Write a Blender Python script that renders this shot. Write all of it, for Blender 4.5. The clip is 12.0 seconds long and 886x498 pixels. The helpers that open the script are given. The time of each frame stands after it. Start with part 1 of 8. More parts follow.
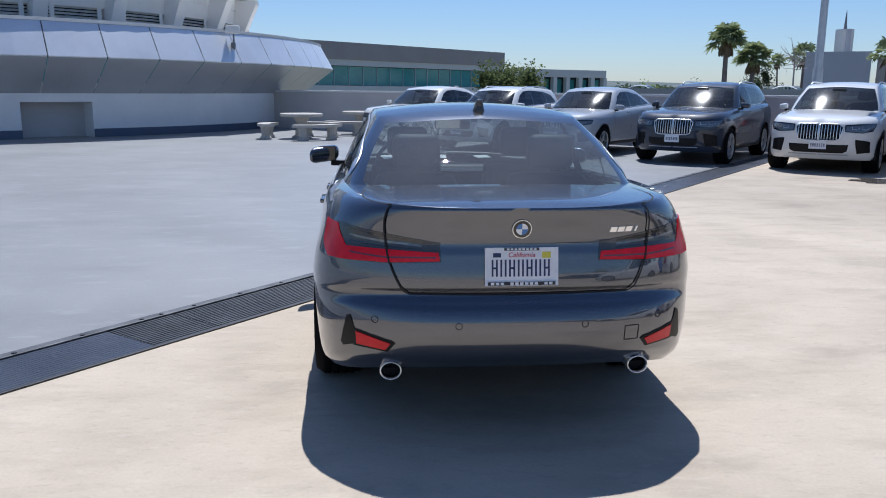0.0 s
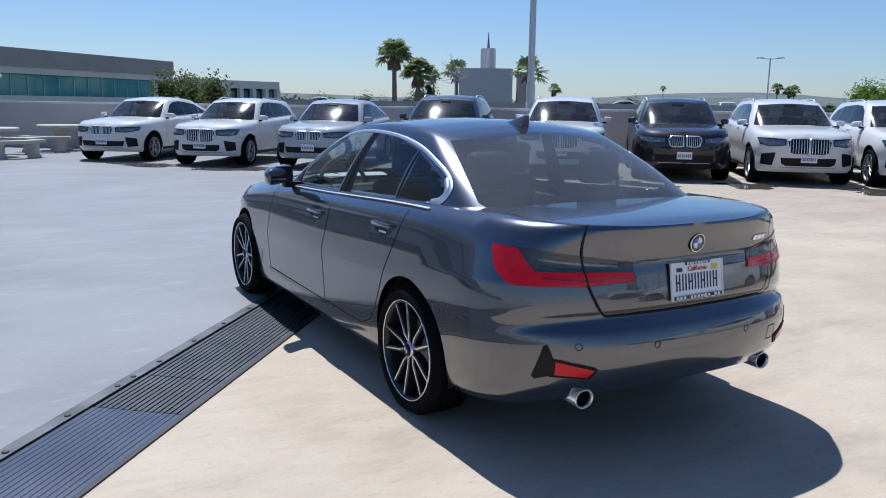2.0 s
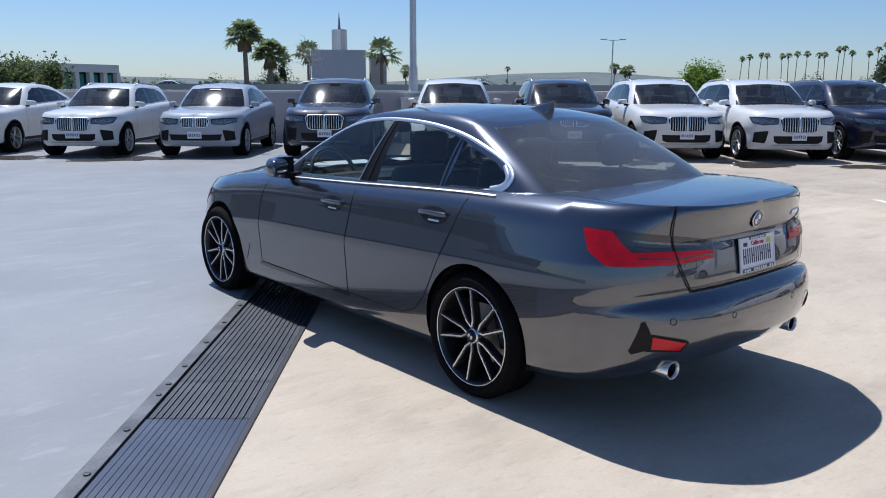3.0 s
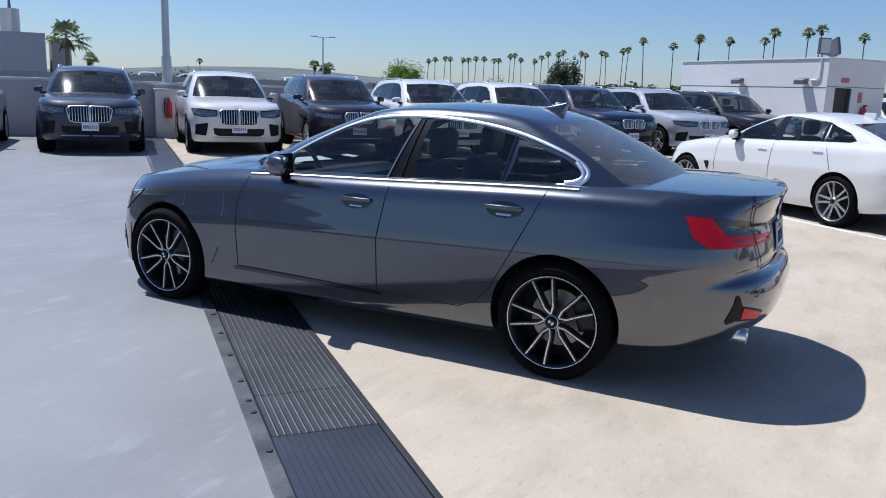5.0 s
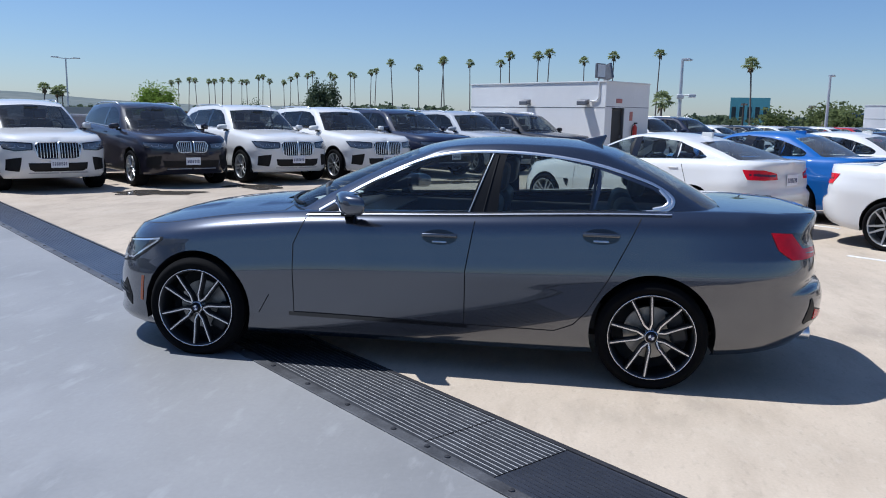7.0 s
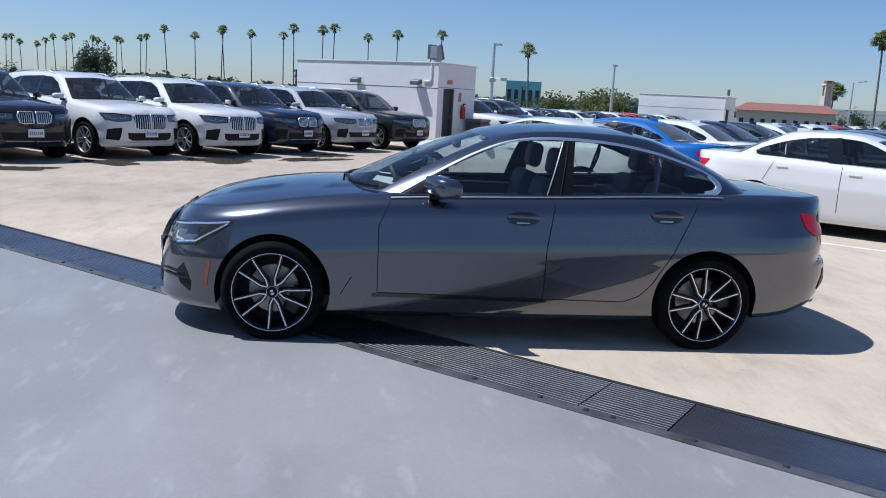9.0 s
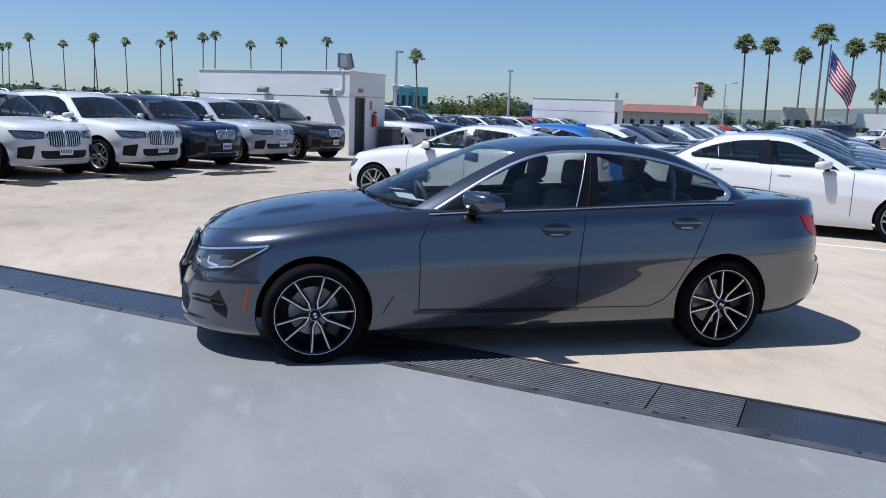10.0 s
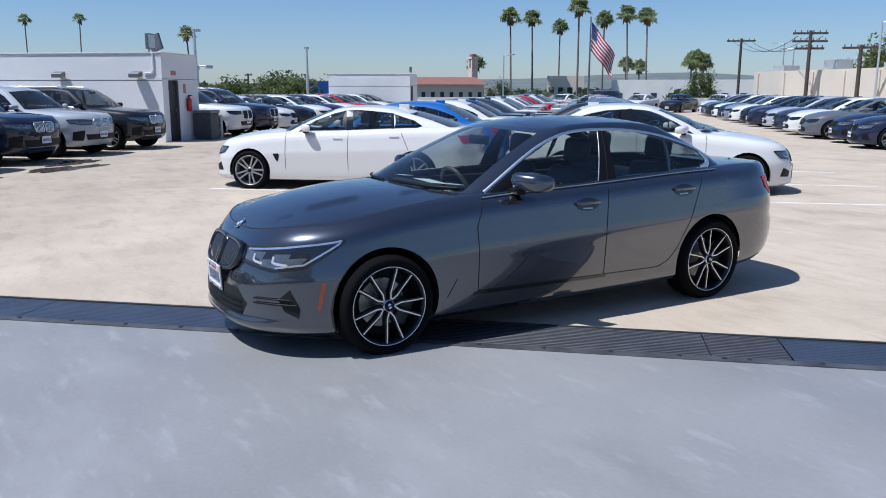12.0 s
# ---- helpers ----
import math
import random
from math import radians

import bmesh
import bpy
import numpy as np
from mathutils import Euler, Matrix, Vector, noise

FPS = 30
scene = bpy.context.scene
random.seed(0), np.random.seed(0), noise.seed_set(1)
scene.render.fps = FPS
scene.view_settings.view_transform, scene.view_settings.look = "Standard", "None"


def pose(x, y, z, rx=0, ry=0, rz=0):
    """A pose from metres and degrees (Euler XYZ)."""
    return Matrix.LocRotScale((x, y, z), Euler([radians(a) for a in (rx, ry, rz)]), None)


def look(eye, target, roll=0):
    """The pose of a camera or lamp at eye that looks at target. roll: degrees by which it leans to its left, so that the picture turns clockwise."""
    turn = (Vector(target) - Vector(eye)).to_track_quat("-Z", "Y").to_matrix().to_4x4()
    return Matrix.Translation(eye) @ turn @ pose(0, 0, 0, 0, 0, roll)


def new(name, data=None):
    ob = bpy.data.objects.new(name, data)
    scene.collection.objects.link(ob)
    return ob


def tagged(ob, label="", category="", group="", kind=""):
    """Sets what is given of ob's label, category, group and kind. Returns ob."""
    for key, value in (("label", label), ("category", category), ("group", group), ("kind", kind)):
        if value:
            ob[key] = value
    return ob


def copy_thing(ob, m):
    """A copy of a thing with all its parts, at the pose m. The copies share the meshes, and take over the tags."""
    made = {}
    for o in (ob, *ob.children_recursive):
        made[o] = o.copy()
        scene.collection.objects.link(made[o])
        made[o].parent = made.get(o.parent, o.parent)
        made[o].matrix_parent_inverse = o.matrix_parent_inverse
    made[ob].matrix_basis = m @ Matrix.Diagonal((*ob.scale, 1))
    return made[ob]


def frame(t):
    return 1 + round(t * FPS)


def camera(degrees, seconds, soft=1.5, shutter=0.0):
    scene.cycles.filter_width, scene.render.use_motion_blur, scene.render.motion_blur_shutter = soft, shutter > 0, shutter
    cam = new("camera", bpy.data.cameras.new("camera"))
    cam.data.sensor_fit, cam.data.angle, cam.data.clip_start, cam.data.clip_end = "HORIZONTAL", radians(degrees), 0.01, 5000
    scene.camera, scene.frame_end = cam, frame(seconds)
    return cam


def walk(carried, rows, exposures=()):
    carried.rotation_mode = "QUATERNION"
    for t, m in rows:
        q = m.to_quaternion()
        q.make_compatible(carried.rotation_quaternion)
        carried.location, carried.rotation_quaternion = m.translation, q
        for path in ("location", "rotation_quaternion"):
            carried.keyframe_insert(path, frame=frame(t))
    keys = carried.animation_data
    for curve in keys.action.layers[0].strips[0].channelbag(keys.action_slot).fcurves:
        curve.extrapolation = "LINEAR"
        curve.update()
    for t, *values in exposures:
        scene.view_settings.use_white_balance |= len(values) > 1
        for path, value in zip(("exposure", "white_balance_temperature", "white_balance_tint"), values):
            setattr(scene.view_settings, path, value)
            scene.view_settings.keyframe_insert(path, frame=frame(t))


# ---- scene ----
cam = camera(58.3, 12.0, 1.0)
PATH = [
    (0, (-0.67, -5.65, 1.518), (-0.467, -3.7, 1.123), 0.5),
    (0.5, (-1.16, -5.442, 1.517), (-0.746, -3.528, 1.112), 0.7),
    (1, (-1.659, -5.275, 1.525), (-1.017, -3.423, 1.129), 0.8),
    (1.5, (-2.152, -5.027, 1.508), (-1.35, -3.234, 1.132), 0.9),
    (2, (-2.636, -4.795, 1.517), (-1.655, -3.09, 1.158), 0.8),
    (2.5, (-3.094, -4.526, 1.515), (-1.97, -2.915, 1.137), 0.3),
    (3, (-3.494, -4.235, 1.541), (-2.218, -2.748, 1.141), 0.2),
    (3.2, (-3.671, -4.13, 1.547), (-2.329, -2.704, 1.143), 0.4),
    (4.8, (-4.742, -2.976, 1.526), (-3.042, -2.003, 1.123), 1.8),
    (5, (-4.797, -2.785, 1.516), (-3.057, -1.881, 1.121), 2.1),
    (5.5, (-4.988, -2.357, 1.526), (-3.168, -1.614, 1.161), 1.9),
    (6, (-5.169, -1.892, 1.549), (-3.296, -1.285, 1.2), 1.4),
    (6.5, (-5.312, -1.423, 1.553), (-3.4, -0.938, 1.221), 1.6),
    (7, (-5.53, -0.985, 1.56), (-3.586, -0.648, 1.231), 1.2),
    (7.2, (-5.601, -0.812, 1.561), (-3.648, -0.536, 1.225), 0.9),
    (8.8, (-5.848, 0.723, 1.561), (-3.889, 0.568, 1.189), 3.2),
    (9, (-5.855, 0.899, 1.562), (-3.901, 0.685, 1.195), 3.2),
    (9.5, (-5.841, 1.394, 1.586), (-3.906, 1.037, 1.231), 3.0),
    (10, (-5.729, 1.849, 1.59), (-3.819, 1.364, 1.249), 2.1),
    (10.5, (-5.64, 2.302, 1.593), (-3.783, 1.638, 1.261), 2.7),
    (11, (-5.517, 2.739, 1.596), (-3.707, 1.968, 1.239), 1.9),
    (11.5, (-5.359, 3.125, 1.605), (-3.591, 2.27, 1.228), 0.6),
    (12, (-5.211, 3.535, 1.63), (-3.512, 2.553, 1.24), 0.1),
]
walk(cam, [(t, look(eye, target, roll)) for t, eye, target, roll in PATH], [(0, 0.0, 5820, 10), (12, 0.0, 5820, 10)])


# ---- world ----
SUN_DIR = Vector((0.07, 0.52, 1.0)).normalized()   # towards the sun
world = bpy.data.worlds.new("sky")
scene.world = world
world.use_nodes = True
wn = world.node_tree.nodes
sky = wn.new("ShaderNodeTexSky")
sky.sky_type = "NISHITA"
sky.sun_disc = False
sky.sun_elevation = math.asin(SUN_DIR.z)
sky.sun_rotation = math.atan2(SUN_DIR.x, SUN_DIR.y)
sky.air_density, sky.dust_density, sky.ozone_density = 1.0, 0.3, 6.0
wn["Background"].inputs["Strength"].default_value = 0.092
tint = wn.new("ShaderNodeMix")
tint.data_type, tint.blend_type = "RGBA", "MULTIPLY"
tint.inputs["Factor"].default_value = 1.0
tint.inputs["B"].default_value = (0.985, 1.01, 1.085, 1)
world.node_tree.links.new(sky.outputs["Color"], tint.inputs["A"])
world.node_tree.links.new(tint.outputs["Result"], wn["Background"].inputs["Color"])
sun = new("sun", bpy.data.lights.new("sun", "SUN"))
sun.data.energy, sun.data.angle, sun.data.color = 5.0, radians(0.53), (1.0, 0.97, 0.93)
sun.matrix_world = look(SUN_DIR * 60, (0, 0, 0))


# ---- materials ----
def material(name, color, rough=0.5, metal=0.0, coat=0.0, spec=0.5, vary=0.0, scale=4.0, bump=0.0, fine=60.0, stain=None, stain_scale=0.6, stain_amount=0.5, tint=False):
    """A surface with colour variation at two scales, fine relief, and stains of a second colour."""
    m = bpy.data.materials.new(name)
    m.use_nodes = True
    t = m.node_tree
    n, link = t.nodes, t.links.new
    b = n["Principled BSDF"]
    b.inputs["Roughness"].default_value, b.inputs["Metallic"].default_value = rough, metal
    b.inputs["Coat Weight"].default_value, b.inputs["Coat Roughness"].default_value = coat, 0.03
    b.inputs["Specular IOR Level"].default_value = spec
    out = None
    if tint:
        info = n.new("ShaderNodeObjectInfo")
        out = info.outputs["Color"]
    else:
        rgb = n.new("ShaderNodeRGB")
        rgb.outputs[0].default_value = (*color, 1)
        out = rgb.outputs[0]
    if vary or stain or bump:
        pos = n.new("ShaderNodeNewGeometry").outputs["Position"]
    if stain:
        f = n.new("ShaderNodeTexNoise")
        f.inputs["Scale"].default_value, f.inputs["Detail"].default_value, f.inputs["Roughness"].default_value = stain_scale, 8, 0.62
        link(pos, f.inputs["Vector"])
        ramp = n.new("ShaderNodeValToRGB")
        ramp.color_ramp.elements[0].position, ramp.color_ramp.elements[1].position = 0.42, 0.68
        ramp.color_ramp.elements[1].color = (stain_amount,) * 3 + (1,)
        link(f.outputs["Fac"], ramp.inputs["Fac"])
        mix = n.new("ShaderNodeMix")
        mix.data_type = "RGBA"
        link(ramp.outputs["Color"], mix.inputs["Factor"])
        link(out, mix.inputs["A"])
        mix.inputs["B"].default_value = (*stain, 1)
        out = mix.outputs["Result"]
    if vary:
        for sc, amount in ((scale, vary), (fine, vary * 0.6)):
            f = n.new("ShaderNodeTexNoise")
            f.inputs["Scale"].default_value, f.inputs["Detail"].default_value = sc, 5
            link(pos, f.inputs["Vector"])
            r = n.new("ShaderNodeMapRange")
            r.inputs["From Min"].default_value, r.inputs["From Max"].default_value = 0.25, 0.75
            r.inputs["To Min"].default_value, r.inputs["To Max"].default_value = 1 - amount, 1 + amount
            link(f.outputs["Fac"], r.inputs["Value"])
            mul = n.new("ShaderNodeMix")
            mul.data_type, mul.blend_type = "RGBA", "MULTIPLY"
            mul.inputs["Factor"].default_value = 1
            link(out, mul.inputs["A"])
            link(r.outputs["Result"], mul.inputs["B"])
            out = mul.outputs["Result"]
    link(out, b.inputs["Base Color"])
    if bump:
        f = n.new("ShaderNodeTexNoise")
        f.inputs["Scale"].default_value, f.inputs["Detail"].default_value = fine, 4
        link(pos, f.inputs["Vector"])
        bm_ = n.new("ShaderNodeBump")
        bm_.inputs["Strength"].default_value, bm_.inputs["Distance"].default_value = bump, 0.01
        link(f.outputs["Fac"], bm_.inputs["Height"])
        link(bm_.outputs["Normal"], b.inputs["Normal"])
    return m


def glass(name, tint, rough=0.0, ior=1.5, dust_sheen=0.0):
    """A thin pane: tinted see-through with a mirror-like gloss by Fresnel, under a pale film for dust and sheen."""
    m = bpy.data.materials.new(name)
    m.use_nodes = True
    t = m.node_tree
    n, link = t.nodes, t.links.new
    n.remove(n["Principled BSDF"])
    tr, gl, lw, pw, sc, mx = (n.new("ShaderNode" + k) for k in ("BsdfTransparent", "BsdfGlossy", "LayerWeight", "Math", "MapRange", "MixShader"))
    tr.inputs["Color"].default_value = (*tint, 1)
    gl.inputs["Roughness"].default_value = rough
    lw.inputs["Blend"].default_value = 0.5
    pw.operation, pw.inputs[1].default_value = "POWER", 5.0
    link(lw.outputs["Facing"], pw.inputs[0])
    sc.inputs["To Min"].default_value = ((ior - 1) / (ior + 1)) ** 2
    link(pw.outputs["Value"], sc.inputs["Value"])
    link(sc.outputs["Result"], mx.inputs["Fac"])
    link(tr.outputs["BSDF"], mx.inputs[1])
    link(gl.outputs["BSDF"], mx.inputs[2])
    if dust_sheen:
        df, d2, ns, mr = (n.new("ShaderNode" + k) for k in ("BsdfDiffuse", "MixShader", "TexNoise", "MapRange"))
        df.inputs["Color"].default_value = (0.62, 0.61, 0.58, 1)
        ns.inputs["Scale"].default_value, ns.inputs["Detail"].default_value = 3.0, 6
        link(n.new("ShaderNodeNewGeometry").outputs["Position"], ns.inputs["Vector"])
        mr.inputs["From Min"].default_value, mr.inputs["From Max"].default_value = 0.3, 0.7
        mr.inputs["To Min"].default_value, mr.inputs["To Max"].default_value = dust_sheen * 0.7, dust_sheen * 1.3
        link(ns.outputs["Fac"], mr.inputs["Value"])
        link(mr.outputs["Result"], d2.inputs["Fac"])
        link(mx.outputs["Shader"], d2.inputs[1])
        link(df.outputs["BSDF"], d2.inputs[2])
        mx = d2
    link(mx.outputs["Shader"], n["Material Output"].inputs["Surface"])
    return m


def foliage(name, color, vary=0.35):
    """Leaves: half reflected, half passed through, uneven in tone."""
    m = bpy.data.materials.new(name)
    m.use_nodes = True
    t = m.node_tree
    n, link = t.nodes, t.links.new
    n.remove(n["Principled BSDF"])
    df, tl, ad, ns, mr, mul = (n.new(k) for k in ("ShaderNodeBsdfDiffuse", "ShaderNodeBsdfTranslucent", "ShaderNodeMixShader", "ShaderNodeTexNoise", "ShaderNodeMapRange", "ShaderNodeMix"))
    ns.inputs["Scale"].default_value, ns.inputs["Detail"].default_value = 1.4, 5
    link(n.new("ShaderNodeNewGeometry").outputs["Position"], ns.inputs["Vector"])
    mr.inputs["From Min"].default_value, mr.inputs["From Max"].default_value = 0.25, 0.75
    mr.inputs["To Min"].default_value, mr.inputs["To Max"].default_value = 1 - vary, 1 + vary
    link(ns.outputs["Fac"], mr.inputs["Value"])
    mul.data_type, mul.blend_type = "RGBA", "MULTIPLY"
    mul.inputs["Factor"].default_value = 1
    mul.inputs["A"].default_value = (*color, 1)
    link(mr.outputs["Result"], mul.inputs["B"])
    for b in (df, tl):
        link(mul.outputs["Result"], b.inputs["Color"])
    ad.inputs["Fac"].default_value = 0.45
    link(df.outputs["BSDF"], ad.inputs[1])
    link(tl.outputs["BSDF"], ad.inputs[2])
    link(ad.outputs["Shader"], n["Material Output"].inputs["Surface"])
    return m


def weathered(m, layers, turn=-49.8):
    """Adds more stains to a floor: (colour, scale, stretch along the deck's grain, low, high, amount) each."""
    t = m.node_tree
    n, link = t.nodes, t.links.new
    b = n["Principled BSDF"]
    src = b.inputs["Base Color"].links[0].from_socket
    geo = n.new("ShaderNodeNewGeometry")
    for color, scale, stretch, low, high, amount in layers:
        mp = n.new("ShaderNodeMapping")
        mp.inputs["Rotation"].default_value = (0, 0, radians(turn))
        mp.inputs["Scale"].default_value = (scale / stretch, scale, scale)
        link(geo.outputs["Position"], mp.inputs["Vector"])
        f = n.new("ShaderNodeTexNoise")
        f.inputs["Scale"].default_value, f.inputs["Detail"].default_value, f.inputs["Roughness"].default_value = 1.0, 7, 0.6
        link(mp.outputs["Vector"], f.inputs["Vector"])
        r = n.new("ShaderNodeMapRange")
        r.inputs["From Min"].default_value, r.inputs["From Max"].default_value = low, high
        r.inputs["To Min"].default_value, r.inputs["To Max"].default_value = 0.0, amount
        link(f.outputs["Fac"], r.inputs["Value"])
        mx = n.new("ShaderNodeMix")
        mx.data_type = "RGBA"
        link(r.outputs["Result"], mx.inputs["Factor"])
        link(src, mx.inputs["A"])
        mx.inputs["B"].default_value = (*color, 1)
        src = mx.outputs["Result"]
    link(src, b.inputs["Base Color"])
    return m


M = {}
M["concrete"] = material("beige_concrete", (0.53, 0.44, 0.335), 0.85, vary=0.09, scale=1.2, fine=60, bump=0.12, stain=(0.41, 0.335, 0.25), stain_scale=0.35, stain_amount=0.7)
M["coating"] = material("grey_deck_coating", (0.25, 0.248, 0.243), 0.45, vary=0.07, scale=0.7, fine=36, bump=0.07, stain=(0.31, 0.306, 0.30), stain_scale=0.45, stain_amount=0.8)
weathered(M["concrete"], [((0.36, 0.29, 0.215), 5.0, 3.5, 0.50, 0.72, 0.5), ((0.29, 0.24, 0.185), 1.6, 2.0, 0.54, 0.74, 0.65), ((0.60, 0.52, 0.41), 0.9, 1.3, 0.55, 0.75, 0.55), ((0.30, 0.25, 0.195), 26.0, 2.2, 0.55, 0.74, 0.4),
                          ((0.64, 0.56, 0.45), 17.0, 2.2, 0.56, 0.74, 0.3), ((0.14, 0.115, 0.10), 11.0, 1.4, 0.71, 0.79, 0.55)], 40.2)
weathered(M["coating"], [((0.335, 0.332, 0.33), 1.6, 2.2, 0.52, 0.70, 0.6), ((0.175, 0.178, 0.18), 0.9, 2.6, 0.54, 0.74, 0.55), ((0.41, 0.41, 0.405), 6.0, 3.0, 0.57, 0.74, 0.55), ((0.37, 0.37, 0.365), 22.0, 3.0, 0.60, 0.76, 0.4),
                         ((0.12, 0.12, 0.125), 10.0, 1.3, 0.73, 0.81, 0.55)])
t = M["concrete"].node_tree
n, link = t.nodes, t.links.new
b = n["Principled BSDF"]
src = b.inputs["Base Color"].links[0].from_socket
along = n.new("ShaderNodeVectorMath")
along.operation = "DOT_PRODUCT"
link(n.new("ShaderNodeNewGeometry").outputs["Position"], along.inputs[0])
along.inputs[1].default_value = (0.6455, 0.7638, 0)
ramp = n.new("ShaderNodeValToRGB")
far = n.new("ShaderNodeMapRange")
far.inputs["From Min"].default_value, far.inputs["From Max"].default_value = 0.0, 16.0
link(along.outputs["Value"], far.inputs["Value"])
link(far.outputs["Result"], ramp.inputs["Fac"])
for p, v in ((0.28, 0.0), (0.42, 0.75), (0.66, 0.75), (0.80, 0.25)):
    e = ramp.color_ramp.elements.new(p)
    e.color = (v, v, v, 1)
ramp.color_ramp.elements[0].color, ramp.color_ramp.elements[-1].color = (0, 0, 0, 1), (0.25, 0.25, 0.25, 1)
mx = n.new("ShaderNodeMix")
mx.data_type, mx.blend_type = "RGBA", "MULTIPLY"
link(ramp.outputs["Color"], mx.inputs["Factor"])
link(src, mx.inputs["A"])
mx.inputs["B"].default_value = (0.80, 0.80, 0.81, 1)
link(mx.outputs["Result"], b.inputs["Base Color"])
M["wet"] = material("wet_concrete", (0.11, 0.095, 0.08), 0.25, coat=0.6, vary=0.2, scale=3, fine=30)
M["grate"] = material("dark_steel_grate", (0.060, 0.064, 0.073), 0.54, metal=0.75, vary=0.25, scale=3, fine=90, bump=0.15, stain=(0.12, 0.12, 0.125), stain_scale=1.2, stain_amount=0.45)
# paler crest metal puts the sun's glint along the ribs into the colour
M["crest"] = material("bare_steel_crest", (0.24, 0.242, 0.25), 0.45, metal=0.8, vary=0.3, scale=9, fine=90)
M["edge_grey"] = material("scuffed_steel_edge", (0.13, 0.132, 0.138), 0.5, metal=0.5, vary=0.3, scale=5, fine=70, bump=0.15, stain=(0.05, 0.05, 0.055), stain_scale=4.0, stain_amount=0.7)
# bluish tone puts the sky's sheen on the smooth plates into their colour
M["grate_sheen"] = material("worn_steel_plate", (0.125, 0.136, 0.165), 0.32, metal=0.8, vary=0.2, scale=2, fine=90, bump=0.1, stain=(0.2, 0.2, 0.21), stain_scale=1.6, stain_amount=0.4)
M["steel_edge"] = material("steel_edge", (0.045, 0.045, 0.05), 0.5, metal=0.4, vary=0.25, scale=6, fine=120, bump=0.1)
M["stucco"] = material("white_stucco", (0.82, 0.81, 0.79), 0.85, vary=0.05, scale=0.8, fine=25, bump=0.12, stain=(0.72, 0.70, 0.67), stain_scale=0.5, stain_amount=0.4)
M["parapet"] = material("pale_grey_plaster", (0.54, 0.52, 0.51), 0.85, vary=0.07, scale=0.9, fine=30, bump=0.1, stain=(0.42, 0.40, 0.38), stain_scale=0.6, stain_amount=0.5)
M["coping"] = material("white_coping", (0.72, 0.71, 0.69), 0.7, vary=0.06, scale=1.2, fine=30)
M["gray_paint"] = material("dark_gray_metallic_paint", (0.070, 0.076, 0.093), 0.26, metal=0.85, coat=1.0, vary=0.03, scale=900, fine=1800)
M["gray_paint"].node_tree.nodes["Principled BSDF"].inputs["Coat IOR"].default_value = 1.85
M["gray_paint"].node_tree.nodes["Principled BSDF"].inputs["Coat Roughness"].default_value = 0.0
M["paint"] = material("car_paint", (0.5, 0.5, 0.5), 0.45, metal=0.0, coat=1.0, spec=0.15, tint=True)
M["glass"] = glass("car_glass", (0.68, 0.74, 0.725), 0.0, 1.65, 0.004)
# the rear pane's pale film stands for reflected sky as well as dust
M["rear_glass"] = glass("dusty_rear_glass", (0.54, 0.60, 0.60), 0.0, 2.1, 0.085)
M["screen"] = glass("laminated_windscreen", (0.55, 0.60, 0.585), 0.09, 1.8, 0.02)
M["tinted"] = glass("privacy_glass", (0.26, 0.285, 0.29), 0.015, 1.75, 0.01)
M["window"] = material("teal_glazing", (0.08, 0.33, 0.32), 0.10, coat=0.5, vary=0.15, scale=0.7, fine=5)
M["rubber"] = material("tyre_rubber", (0.005, 0.005, 0.0055), 0.85, spec=0.1, vary=0.2, scale=15, fine=150, bump=0.1)
M["trim"] = material("black_trim", (0.008, 0.008, 0.009), 0.42, spec=0.2, vary=0.1, scale=30, fine=200)
M["gloss_black"] = material("gloss_black", (0.008, 0.008, 0.009), 0.12, coat=0.6)
M["grille_bar"] = material("gloss_black_grille_bar", (0.10, 0.104, 0.112), 0.18, metal=0.6, coat=1.0)
M["faint_lamp"] = material("pale_lamp_line", (0.42, 0.43, 0.45), 0.3, coat=0.6)
M["gap"] = material("panel_gap", (0.006, 0.006, 0.007), 0.8)
M["chrome"] = material("satin_chrome", (0.88, 0.88, 0.88), 0.34, metal=1.0, vary=0.03, scale=30, fine=200)
M["alloy"] = material("machined_alloy", (0.72, 0.72, 0.73), 0.26, metal=0.9, vary=0.05, scale=40, fine=300)
M["dark_alloy"] = material("dark_alloy", (0.03, 0.031, 0.034), 0.4, metal=0.5, vary=0.1, scale=20, fine=200)
M["silver_alloy"] = material("silver_alloy", (0.42, 0.43, 0.44), 0.35, metal=0.8, vary=0.06, scale=20, fine=200)
M["disc"] = material("brake_disc_steel", (0.34, 0.33, 0.31), 0.38, metal=0.8, vary=0.2, scale=25, fine=200)
M["mirror"] = material("mirror", (0.85, 0.86, 0.87), 0.02, metal=1.0)
M["red_lens"] = material("red_lens", (0.60, 0.002, 0.012), 0.22, spec=0.25, coat=0.3, vary=0.12, scale=25, fine=120)
M["dark_red"] = material("dark_red_lens", (0.10, 0.006, 0.010), 0.15, coat=1.0)
M["smoke"] = material("smoked_lens", (0.035, 0.034, 0.033), 0.15, coat=0.7, vary=0.2, scale=30, fine=90)
M["lamp_dark"] = material("headlamp_housing", (0.012, 0.012, 0.014), 0.1, coat=1.0, vary=0.2, scale=20, fine=90)
M["lamp_inner"] = material("headlamp_inner", (0.16, 0.165, 0.175), 0.22, metal=0.6, coat=1.0, vary=0.3, scale=30, fine=90)
M["lamp_bright"] = material("headlamp_reflector", (0.75, 0.77, 0.80), 0.12, metal=0.8, coat=1.0, vary=0.15, scale=40, fine=120)
M["amber"] = material("amber_marker", (0.36, 0.065, 0.012), 0.2, coat=0.8, vary=0.1, scale=40, fine=120)
